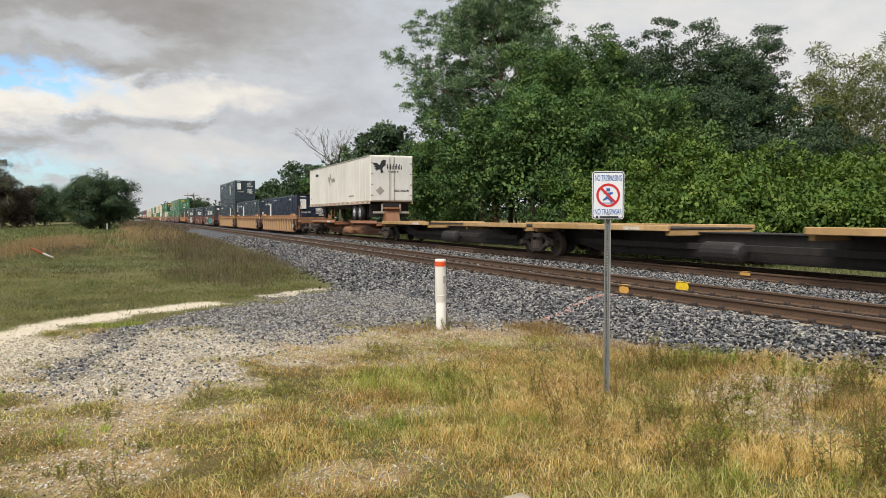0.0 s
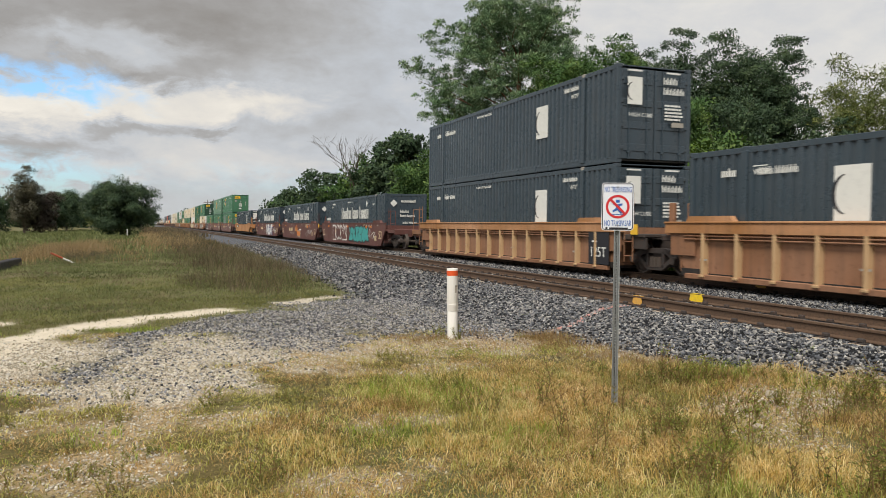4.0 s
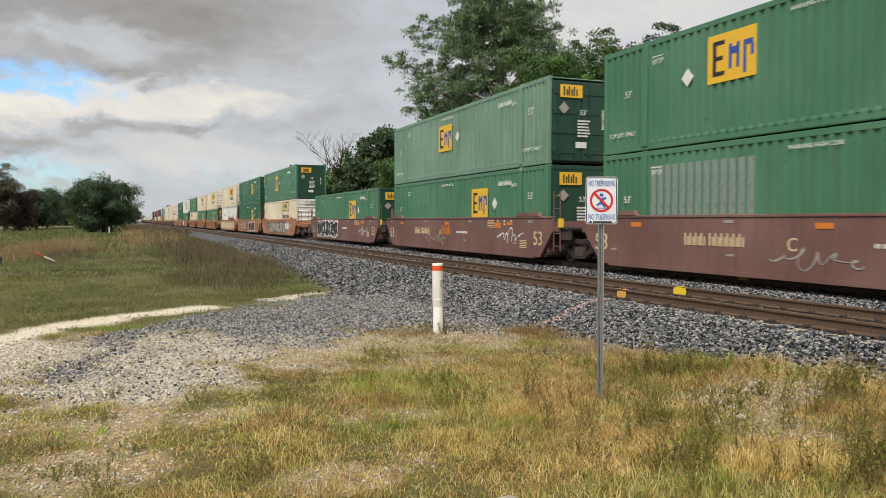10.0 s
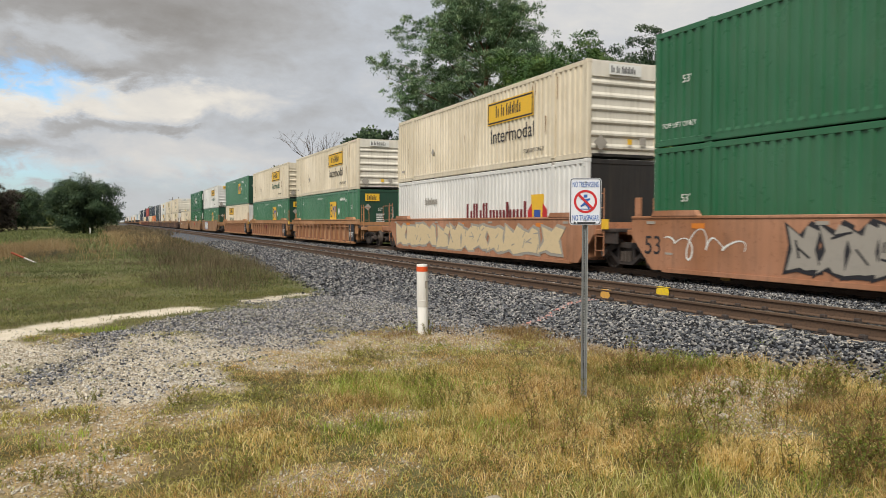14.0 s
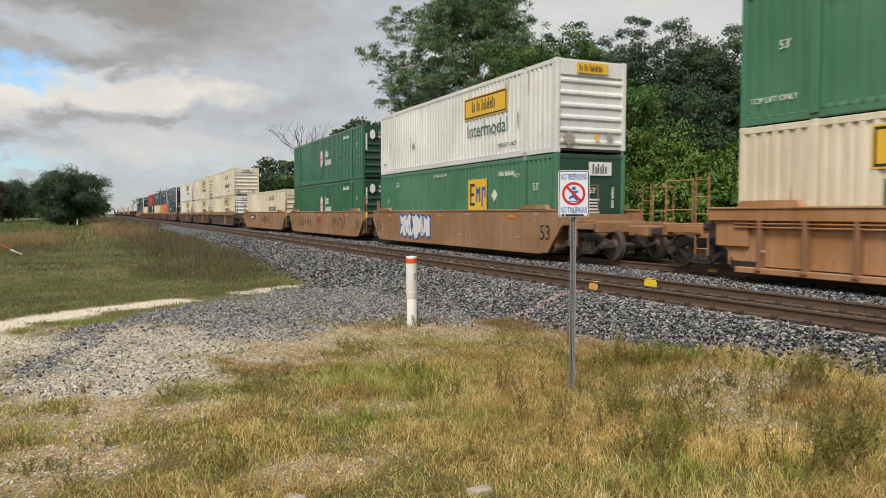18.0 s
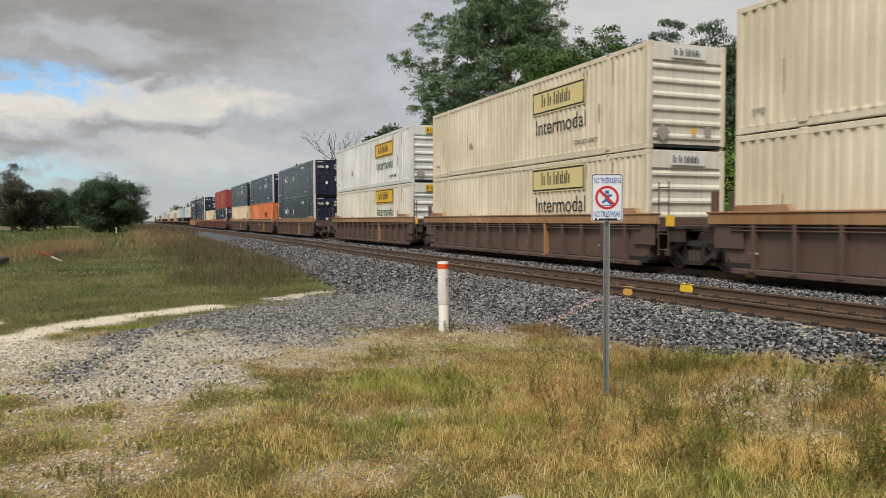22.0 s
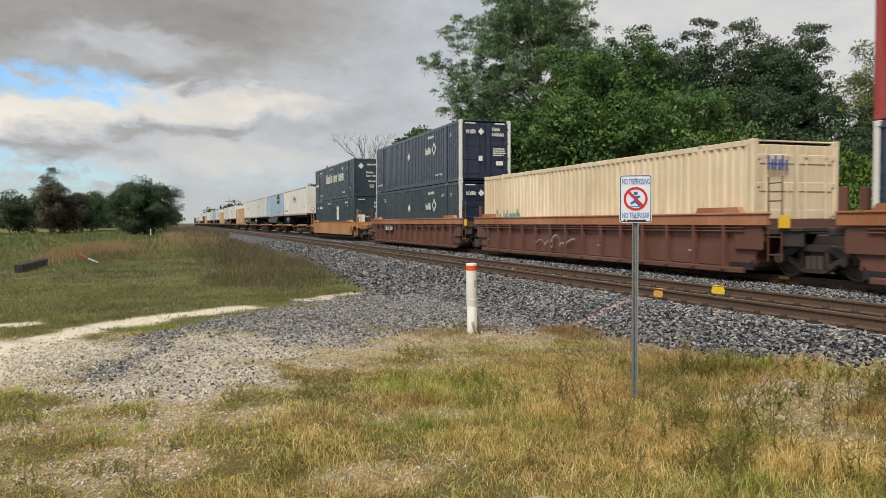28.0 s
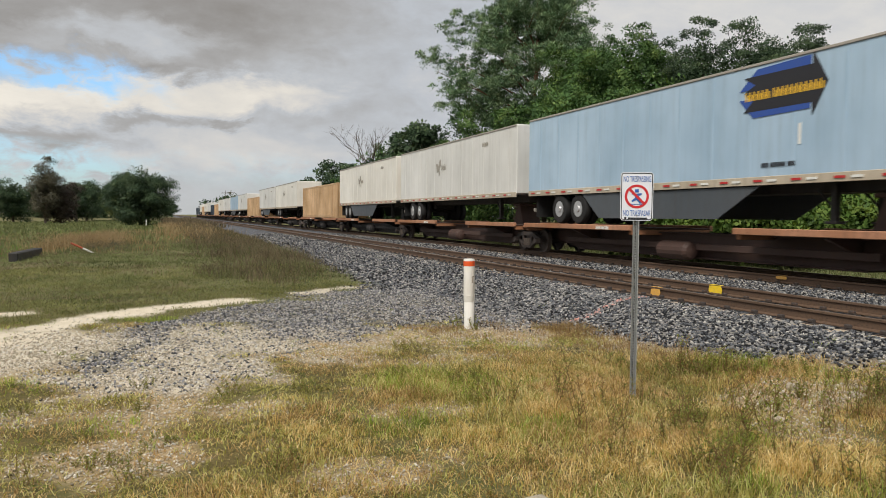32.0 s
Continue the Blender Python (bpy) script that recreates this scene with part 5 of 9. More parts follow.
def fat_word(ob, u, z, words, w, h, fill, line):
    """A word sprayed in fat slanted letters with a dark edge."""
    old = text_mesh(words, 1.0, fill)
    xs, ys = [v.co.x for v in old.vertices], [v.co.y for v in old.vertices]
    kx, ky = w / (max(xs) - min(xs)), h / (max(ys) - min(ys))
    m = sill_at(u, z, 0.004)
    for k, (mat, grow, dx, dz) in enumerate(((line, 0.07, 0.1, -0.05), (fill, 0.045, 0.0, 0.0))):
        key = f"fat:{words}:{mat.name}"
        cu = bpy.data.curves.new("lettering", "FONT")
        cu.body, cu.size, cu.extrude, cu.offset, cu.shear = words, 1.0, 0.001, grow, -0.18
        t = bpy.data.objects.new("lettering", cu)
        scene.collection.objects.link(t)
        me = bpy.data.meshes.new_from_object(t)
        bpy.data.objects.remove(t)
        me.materials.clear()
        me.materials.append(mat)
        part("lettering", me, None, ob, "sprayed fat letters", m=m @ Matrix.Translation((dx, dz, 0.004 * k)) @ Matrix.Diagonal((kx, ky, 1, 1)))


def scribble(ob, u, z, w, h, mat, seed, n=10):
    rg = np.random.default_rng(seed)

    def strokes():
        m = Mesh()
        loops, f = n * 0.45, rg.uniform(0, 6, 6)
        pts = []
        for i in range(n * 12 + 1):
            t = i / (n * 12)
            a = t * loops * 2 * math.pi
            env = 0.55 + 0.45 * math.sin(t * 9 + f[4])
            pts.append(Vector((w * t + 0.42 * w / loops * math.cos(a + f[0]) * (0.6 + 0.4 * math.sin(a * 0.37 + f[1])), h * (0.5 + 0.42 * env * math.sin(a * 1.0 + f[2]) + 0.12 * math.sin(a * 0.43 + f[3])), 0)))
        v, q = [], []
        for i, p in enumerate(pts):
            d = (pts[min(i + 1, len(pts) - 1)] - pts[max(i - 1, 0)]).normalized()
            k = 0.019 * (1 + 0.4 * math.sin(i * 0.21 + f[5]))
            v += [(p.x - d.y * k, p.y + d.x * k, 0.00002 * i), (p.x + d.y * k, p.y - d.x * k, 0.00002 * i)]
            if i:
                q.append((2 * i - 2, 2 * i - 1, 2 * i + 1, 2 * i))
        return m.add(v, q)

    part("spray_line", shared(f"scribble:{seed}:{w}", mat, strokes), None, ob, "thin spray painted scrawl", m=sill_at(u, z, 0.004))


def sill_marks(num=None, big53=None, plate=0, extra=None, word=None, busy=0, board=False):
    """Stencils on the near side sill."""

    def go(ob):
        if board:
            stick("number_board", slab(1.1, 1.0), M_DECAL_DARK, ob, sill_at(15.35, 0.2, 0.01))
            letters("125T", 0.42, M_DECAL_W, ob, sill_at(15.42, 0.42, 0.016))
            stick("stencil", blocks("xxxxxxx", 0.07), M_DECAL_W, ob, sill_at(15.55, 0.85, 0.016))
        if big53:
            letters("53", 0.66, big53, ob, sill_at(15.85, 0.5))
            letters("53", 0.66, big53, ob, sill_at(0.4, 0.5))
        if plate:
            stick("number_board", slab(2.1, 0.3), M_DECAL_DARK, ob, sill_at(plate, 0.85, 0.003))
            stick("number_mark", blocks("TTTT TTTTTT", 0.2), M_DECAL_W, ob, sill_at(plate + 0.15, 0.9, 0.009))
        if num:
            stick("number_board", slab(1.75, 0.42), M_DECAL_DARK, ob, sill_at(3.3, 0.71, 0.0))
            stick("number_mark", blocks("TTTT TTTTTT", 0.28), num, ob, sill_at(3.4, 0.78, 0.002))
        if word:
            stick("word_bar", blocks("TTTT", 0.42), word, ob, sill_at(7.6, 0.72, 0.002))
        for k in range(6 if busy else 0):
            stick("stencil", blocks("xxxx", 0.06), M_DECAL_W, ob, sill_at(14.2 - 0.55 * (k % 3), 1.28 - 0.11 * (k // 3), 0.002))
        if busy:
            stick("number_mark", blocks("TTTT TTTTTT", 0.3), M_DECAL_CREAM, ob, sill_at(4.2, 0.72, 0.002))
            scribble(ob, 13.2, 0.45, 1.9, 0.6, M_DECAL_W, busy, 14)
            scribble(ob, 4.9 + busy % 3, 0.3, 2.2, 0.5, M_DECAL_GREY, busy + 7, 12)
            for k in range(5):
                stick("stencil", slab(0.55, 0.03, "stencil"), M_DECAL_CREAM, ob, sill_at(12.3, 1.30 - 0.06 * k, 0.002))
                stick("stencil", slab(0.5, 0.03, "stencil"), M_DECAL_CREAM, ob, sill_at(14.9, 0.62 - 0.06 * k, 0.002))
            letters("ABC"[busy // 2 % 3], 0.4, M_DECAL_CREAM, ob, sill_at(7.3, 0.68))
            stick("stencil", blocks("xx xxx xxxxxxx xxx", 0.12), M_DECAL_W, ob, sill_at(9.3, 0.8, 0.002))
            stick("notice", slab(0.5, 0.2), M_DECAL_O, ob, sill_at(12.9, 1.05, 0.002))
        for k in range(3):
            stick("reflector", slab(0.42, 0.12), M_DECAL_O, ob, sill_at(2.1 + 5.9 * k, 1.15, 0.002))
        for k in range(4):
            stick("stencil", slab(0.3, 0.07, "stencil"), M_DECAL_GREY, ob, sill_at(0.5 + 5.0 * k, 1.25, 0.002))
            stick("stencil", slab(0.24, 0.05, "stencil"), M_DECAL_GREY, ob, sill_at(1.2 + 4.4 * k, 0.5, 0.002))
        if extra:
            extra(ob)

    return go


# ---- spine cars and trailers ----
def spine_unit(u, length, label, deck, beam, ends, plates=((-5.6, 2.6), (4.6, 3.4)), loaded=True):
    ob = thing("spine_car", label, "railcar", "spine cars")
    h = length / 2
    part("center_beam", Mesh().prism([(-h + 0.3, 0.62), (-h + 0.3, 0.86), (h - 0.3, 0.86), (h - 0.3, 0.62), (h - 2.6, 0.24), (-h + 2.6, 0.24)], -0.34, 0.34, "x"), beam, ob)
    part("beam_flange", Mesh().box(-0.45, 0.45, -h + 0.4, h - 0.4, 0.86, 0.9, 0.01).box(-0.45, 0.45, -h + 2.7, h - 2.7, 0.2, 0.24, 0.01), beam, ob)
    for s in (-1, 1):
        part("side_beam", Mesh().box(-0.04, 0.04, -h + 2.2, h - 2.2, 0.45, 0.62, 0.01), beam, ob, m=pose(s * 0.62, 0, 0))
    for k, (c, half) in enumerate(plates):
        part("deck_plate", Mesh().box(-1.42, 1.42, c - half, c + half, 0.96, 1.0, 0.01), beam, ob)
        for s in (-1, 1):
            part("deck_edge", Mesh().box(-0.06, 0.06, c - half, c + half, 0.92, 1.08, 0.015), deck, ob, m=pose(s * 1.42, 0, 0))
            part("bracket", Mesh().prism([(0, 0.9), (s * 1.0, 0.9), (0, 0.5)], c - 0.06, c + 0.06, "y"), beam, ob, m=pose(s * 0.38, 0, 0))
        for e in (-1, 1):
            part("deck_crossbeam", Mesh().box(-1.38, 1.38, -0.08, 0.08, 0.8, 0.955, 0.015), deck, ob, m=pose(0, c + e * (half - 0.1), 0))
    part("air_tank", Mesh().lathe([(-0.7, 0.05), (-0.66, 0.2), (-0.55, 0.26), (0.55, 0.26), (0.66, 0.2), (0.7, 0.05)], "y", 16, (-0.75, 0, 0.42)), beam, ob, "round air tank")
    if loaded:
        part("hitch", Mesh().prism([(-0.5, 1.0), (0.5, 1.0), (0.15, 1.85), (-0.15, 1.85)], -0.4, 0.4, "x").box(-0.5, 0.5, -0.35, 0.35, 1.85, 1.95, 0.02), beam, ob, "trailer hitch stand", m=pose(0, -h + 2.2, -0.1))
    part("end_platform", Mesh().box(-1.1, 1.1, -0.9, 0.9, 0.88, 0.97, 0.02), deck, ob, m=pose(0, -h, 0))
    build_bogie(ob, -h)
    if 1 in ends:
        build_bogie(ob, h)
    for e in ends:
        part("coupler", Mesh().box(-0.3, 0.3, 0.2, 1.3, 0.66, 0.95, 0.03).box(-0.15, 0.15, 1.2, 1.9, 0.7, 0.94, 0.04), M_IRON, ob, m=pose(0, e * h, 0, 0, 0, 0 if e > 0 else 180))
    stick("number_mark", blocks("TTTT TTTTTT", 0.11), M_DECAL_W, ob, Matrix.Translation((-1.49, 3.0, 0.94)) @ SIDE_M)
    TRAIN.append((ob, u, 0.0))
    return ob


TR_Z0, TR_H = 2.06, 2.80


def trailer(u, side, label, rear_lead=False, skirt=False, marks=None, rear=None, far=False):
    """A road trailer riding on a spine car; its own frame runs nose to -y."""
    ob = thing("semi_trailer", label, "trailer", "trailers on the train")
    L, W = 8.0, 1.3
    flip = 180 if rear_lead else 0
    turn = pose(0, 0, 0, 0, 0, flip)
    z0, z1 = TR_Z0, TR_Z0 + TR_H
    rear = rear or side
    part("box_body", Mesh().box(-W, W, -L, L, z0 + 0.14, z1, 0.03), side, ob, m=turn)
    for s in (-1, 1):
        part("bottom_rail", Mesh().box(-0.02, 0.03, -L + 0.03, L - 0.03, z0, z0 + 0.2, 0.01), M_RAILSILL, ob, m=turn @ pose(s * (W - 0.005), 0, 0))
        part("top_rail", Mesh().box(-0.02, 0.02, -L + 0.03, L - 0.03, z1 - 0.07, z1 - 0.005, 0.01), M_DECAL_GREY, ob, m=turn @ pose(s * (W + 0.006), 0, 0))
        for k in range(0 if far else 12):
            part("panel_seam", shared("panel_seam", side, lambda: Mesh().box(-0.006, 0.006, -0.035, 0.035, z0 + 0.2, z1 - 0.14)), None, ob, m=turn @ pose(s * (W + 0.002), -L + 1.3 * (k + 0.6), 0))
        for k in range(0 if far or s > 0 else 28):
            part("reflector", shared("reflector_tape", M_DECAL_R if k % 2 else M_DECAL_W, lambda: Mesh().box(-0.004, 0.004, -0.14, 0.14, -0.026, 0.026)), None, ob, m=turn @ pose(s * (W + 0.03) * (-1 if rear_lead else 1), -L + 0.6 + 0.42 * k + 0.28 * (k // 2), z0 + 0.1))
    part("chassis", Mesh().box(-0.5, 0.5, -L + 0.5, L - 0.1, z0 - 0.18, z0 + 0.12, 0.02), M_BLACK, ob, m=turn)
    for s in (-0.68, 0.68):
        part("landing_leg", shared("landing_leg", M_BLACK, lambda: Mesh().box(-0.075, 0.075, -0.07, 0.07, 1.25, z0, 0.01).box(-0.15, 0.15, -0.15, 0.15, 1.2, 1.26, 0.01).tube((0, 0.5, z0 - 0.1), (0, 0.0, 1.5), 0.03, n=6)), None, ob, m=turn @ pose(s, -L + 2.8, 0))
    sus = part("suspension", Mesh().box(-0.55, 0.55, -1.2, 1.2, z0 - 0.4, z0 - 0.1, 0.03), M_BLACK, ob, m=turn @ pose(0, L - 2.9, 0))
    for e in (-0.62, 0.62):
        part("axle", Mesh().tube((-1.0, 0, 1.58), (1.0, 0, 1.58), 0.07, n=8), M_BLACK, sus, m=pose(0, e, 0))
        for s in (-1, 1):
            for d in ((0.0,) if far else (0.0, 0.32)):
                part("tyre", shared("trailer_tyre", M_RUBBER, lambda: Mesh().lathe([(-0.12, 0.27), (-0.14, 0.36), (-0.12, 0.47), (-0.07, 0.5), (0.07, 0.5), (0.12, 0.47), (0.14, 0.36), (0.12, 0.27)], "x", 20), True), None, sus, m=pose(s * (1.13 - d), e, 1.58))
            part("hub", shared("trailer_hub", M_ALLOY, lambda: Mesh().lathe([(-0.06, 0.27), (-0.03, 0.2), (-0.05, 0.12), (-0.09, 0.1), (-0.09, 0.02)], "x", 14), True), None, sus, m=pose(s * 1.2, e, 1.58, 0, 0, 0 if s < 0 else 180))
    for s in (-0.85, 0.85):
        part("mudflap", shared("mudflap", M_RUBBER, lambda: Mesh().box(-0.35, 0.35, -0.01, 0.01, 1.3, z0, 0)), None, ob, m=turn @ pose(s, L - 0.5, 0))
    part("rear_bumper", Mesh().box(-1.1, 1.1, -0.05, 0.05, 1.5, 1.62, 0.01).box(-0.6, -0.5, -0.04, 0.04, 1.6, z0, 0).box(0.5, 0.6, -0.04, 0.04, 1.6, z0, 0), M_DECAL_GREY, ob, m=turn @ pose(0, L - 0.1, 0))
    for s in (-1, 1):
        dr = part("door", Mesh().box(-0.62, 0.62, -0.015, 0.02, z0 + 0.2, z1 - 0.08, 0.01), rear, ob, m=turn @ pose(s * 0.635, L + 0.005, 0))
        part("lock_rod", Mesh().tube((0, 0.05, z0 + 0.15), (0, 0.05, z1 - 0.1), 0.02, n=6), M_DECAL_GREY, dr, m=pose(-s * 0.5, 0, 0))
        for k in range(0 if far else 4):
            part("hinge", Mesh().box(-0.07, 0.07, 0.0, 0.04, -0.03, 0.03, 0.01), M_DECAL_GREY, dr, m=pose(s * 0.55, 0, z0 + 0.5 + 0.62 * k))
        if skirt:
            part("side_skirt", Mesh().prism([(-3.6, z0 - 0.02), (4.2, z0 - 0.02), (3.2, 1.28), (-2.2, 1.28)], -0.012, 0.012, "x"), M_SKIRT, ob, m=turn @ pose(s * (W - 0.05), 0, 0))
    if marks:
        marks(ob)
    TRAIN.append((ob, u, 0.0))
    return ob


M_SKIRT = paint("skirt_grey", "#4b5157", 0.6, 0.4)


def bird(key="bird"):
    """A black bird-like splash with spread wings, plain outline."""
    pts = [(-0.62, 0.42), (-0.30, 0.40), (-0.12, 0.22), (0.02, 0.30), (0.10, 0.56), (0.34, 0.72), (0.58, 0.64), (0.52, 0.42), (0.56, 0.22), (0.40, 0.12), (0.26, 0.02), (0.22, -0.18), (0.34, -0.46), (0.20, -0.50),
           (0.12, -0.58), (0.04, -0.44), (0.02, -0.16), (-0.16, -0.22), (-0.44, -0.34), (-0.34, -0.20), (-0.54, -0.14), (-0.42, -0.02), (-0.64, 0.06), (-0.46, 0.14), (-0.68, 0.26)]
    return key, lambda: Mesh().prism([(0.62 * a, 0.62 * b) for a, b in pts], -0.004, 0.004, "z")


def marks_raven_rear(ob):
    e = Matrix.Translation((0, -8.03, 0)) @ END_M
    t = TR_Z0
    stick("emblem", bird(), M_DECAL_DARK, ob, Matrix.Translation((-0.7, 0, t + 2.1)) @ e, "black splash emblem")
    stick("word_mark", blocks("TTTTT", 0.3), M_DECAL_DARK, ob, Matrix.Translation((-0.28, 0, t + 2.0)) @ e)
    stick("word_mark", blocks("xxxxxxxxx xx", 0.1), M_DECAL_DARK, ob, Matrix.Translation((-0.2, 0, t + 1.82)) @ e)
    stick("emblem", lozenge(0.26), M_DECAL_GREY, ob, Matrix.Translation((-0.7, 0, t + 0.75)) @ e)
    stick("number_mark", blocks("TTTT TTTTTT", 0.14), M_DECAL_DARK, ob, Matrix.Translation((0.15, 0, t + 0.7)) @ e)
    s = Matrix.Translation((-1.312, 0, t)) @ SIDE_M
    stick("emblem", bird(), M_DECAL_GREY, ob, Matrix.Translation((0, 1.6, 1.75)) @ s)
    stick("word_mark", blocks("TTTTT", 0.3), M_DECAL_GREY, ob, Matrix.Translation((0, 1.1, 1.6)) @ s)
    stick("slogan", blocks("xxxx xxxx xxxxx xxx", 0.12), M_DECAL_GREY, ob, Matrix.Translation((0, -3.4, 0.5)) @ s)
    stick("number_mark", blocks("TTTTTTTT", 0.18), M_DECAL_DARK, ob, Matrix.Translation((0, 5.9, 2.2)) @ s)
    letters("53", 0.22, M_DECAL_DARK, ob, Matrix.Translation((0, 7.6, 0.55)) @ s)


def marks_raven_nose(ob):
    t = TR_Z0
    e = Matrix.Translation((0, -8.012, 0)) @ END_M
    stick("emblem", bird(), M_DECAL_DARK, ob, Matrix.Translation((0.15, 0, t + 2.2)) @ e, "black splash emblem")
    stick("emblem", lozenge(0.26), M_DECAL_DARK, ob, Matrix.Translation((-0.7, 0, t + 0.55)) @ e)
    stick("emblem_core", lozenge(0.22), M_DECAL_W, ob, Matrix.Translation((-0.7, -0.004, t + 0.55)) @ e)
    s = Matrix.Translation((-1.312, 0, t)) @ SIDE_M
    stick("emblem", bird(), M_DECAL_DARK, ob, Matrix.Translation((0, 0.1, 1.7)) @ s)
    stick("word_mark", blocks("TTTTT", 0.3), M_DECAL_GOLD, ob, Matrix.Translation((0, -0.35, 1.6)) @ s)
    stick("word_mark", blocks("xxxxxxx xx", 0.1), M_DECAL_DARK, ob, Matrix.Translation((0, -0.35, 1.42)) @ s)
    stick("emblem", lozenge(0.22), M_DECAL_DARK, ob, Matrix.Translation((0, 0.1, 0.7)) @ s)
    stick("emblem_core", lozenge(0.18), M_DECAL_W, ob, Matrix.Translation((-0.004, 0.1, 0.7)) @ s)
    letters("OUR DRIVERS MAKE THE DIFFERENCE", 0.17, M_DECAL_DARK, ob, Matrix.Translation((0, 7.5, 0.5)) @ s)
    letters("53", 0.22, M_DECAL_DARK, ob, Matrix.Translation((0, -6.6, 0.7)) @ s)


def marks_werner(ob):
    s = Matrix.Translation((-1.314, 0, TR_Z0)) @ SIDE_M
    stick("arrow", ("arrow:0", lambda: Mesh().prism([(0, 0.0), (2.0, 0.0), (2.0, -0.28), (2.4, 0.4), (2.0, 1.08), (2.0, 0.8), (0, 0.8), (0.35, 0.6), (0, 0.45), (0.3, 0.25)], -0.004, 0.004, "z")), M_DECAL_DARK, ob, Matrix.Translation((0, -3.1, 1.7)) @ s, "dark arrow panel")
    stick("arrow_field", ("arrow:1", lambda: Mesh().prism([(-0.15, 0.5), (1.95, 0.55), (1.95, 1.0), (0.4, 0.95)], -0.003, 0.0036, "z").prism([(-0.15, 0.3), (0.3, -0.15), (1.95, -0.12), (1.95, 0.3)], -0.003, 0.0033, "z")), M_DECAL_B, ob, Matrix.Translation((0.001, -3.1, 1.7)) @ s)
    stick("word_mark", blocks("TTTTTT TTTTTTTTTTT", 0.21), M_DECAL_Y, ob, Matrix.Translation((-0.006, -3.15, 1.95)) @ s)
    stick("web_mark", blocks("xxx xxxxxx xxx", 0.14), M_DECAL_DARK, ob, Matrix.Translation((0, -3.7, 0.4)) @ s)
    stick("white_bar", slab(0.08, 0.45), M_DECAL_W, ob, Matrix.Translation((0, -4.75, 0.85)) @ s)


def marks_plain_trailer(ob):
    s = Matrix.Translation((-1.312, 0, TR_Z0)) @ SIDE_M
    stick("emblem", bird(), M_DECAL_GREY, ob, Matrix.Translation((0, 1.2, 1.6)) @ s)
    stick("word_mark", blocks("TTTT", 0.26), M_DECAL_GREY, ob, Matrix.Translation((0, 0.8, 1.5)) @ s)
    stick("number_mark", blocks("TTTTTT", 0.18), M_DECAL_GREY, ob, Matrix.Translation((0, -4.5, 2.2)) @ s)


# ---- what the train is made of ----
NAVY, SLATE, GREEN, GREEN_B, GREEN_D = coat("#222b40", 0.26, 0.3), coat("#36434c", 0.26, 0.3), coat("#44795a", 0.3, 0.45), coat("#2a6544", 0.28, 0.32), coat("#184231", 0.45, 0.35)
GREEN_FADED, SAND = coat("#6c9079", 0.35, 0.5), coat("#decbaa", 0.45, 0.5, dirtcol="#8a714f")
CREAM, WHITE, BONE = coat("#d9cdb4", 0.45, 0.5, dirtcol="#8a765a"), coat("#d8d7d2", 0.45, 0.28, dirtcol="#857f74"), coat("#d8d2c3", 0.5, 0.4, dirtcol="#857862")
UMAX, UMAX_GREY, ORANGE, RED, TAN = coat("#2c384a", 0.2, 0.3, gloss=0.9), coat("#3c4850", 0.2, 0.35, gloss=0.9), coat("#d4722f", 0.5, 0.3), coat("#9c3b38", 0.5, 0.3), coat("#bf9c70", 0.6, 0.5, 0.3)
SKY = coat("#a3bdd2", 0.4, 0.2)
RUST_TAN, BROWN, YELLOW, RUSTY, BUFF = coat("#8f6344", 0.65, 0.6, 0.5), coat("#633a33", 0.6, 0.6, 0.4), coat("#b57d46", 0.65, 0.5, 0.4), coat("#a8724e", 0.65, 0.55, 0.5), coat("#ae7a4a", 0.65, 0.5, 0.4)
GREYBROWN, CHORD, OXIDE, OXCHORD = coat("#614c42", 0.44, 0.65, 0.55), coat("#a3794f", 0.44, 0.6, 0.5), coat("#6c4538", 0.44, 0.65, 0.5), coat("#ab6e45", 0.44, 0.6, 0.5)
TRAILER = coat("#e4e0d6", 0.4, 0.2, dirtcol="#9a9080")
BARE = coat("#84928a", 0.45, 0.7)
DECK = coat("#bd9760", 0.6, 0.5, 0.4)
DARKBROWN = coat("#4a352e", 0.65, 0.6, 0.5)
FADED = coat("#76534c", 0.65, 0.55, 0.3)
TANBUFF = coat("#9a714a", 0.65, 0.55, 0.4)
HALF = BOX_L / 2
STEP = 19.07


def low(u, *a, **k):
    return container(u + HALF, WELL_FLOOR, *a, **k)


def high(u, *a, **k):
    return container(u + HALF, WELL_FLOOR + BOX_H + 0.01, *a, **k)


def three(u, body, chord, ribbed, label, marks=(None, None, None), rib=None, third=None, step=STEP):
    for i in range(3):
        well_unit(u + HALF + step * i, body, chord, ribbed, {0: (-1,), 1: (), 2: (1,)}[i], label, "well cars", marks[i], rib, third)


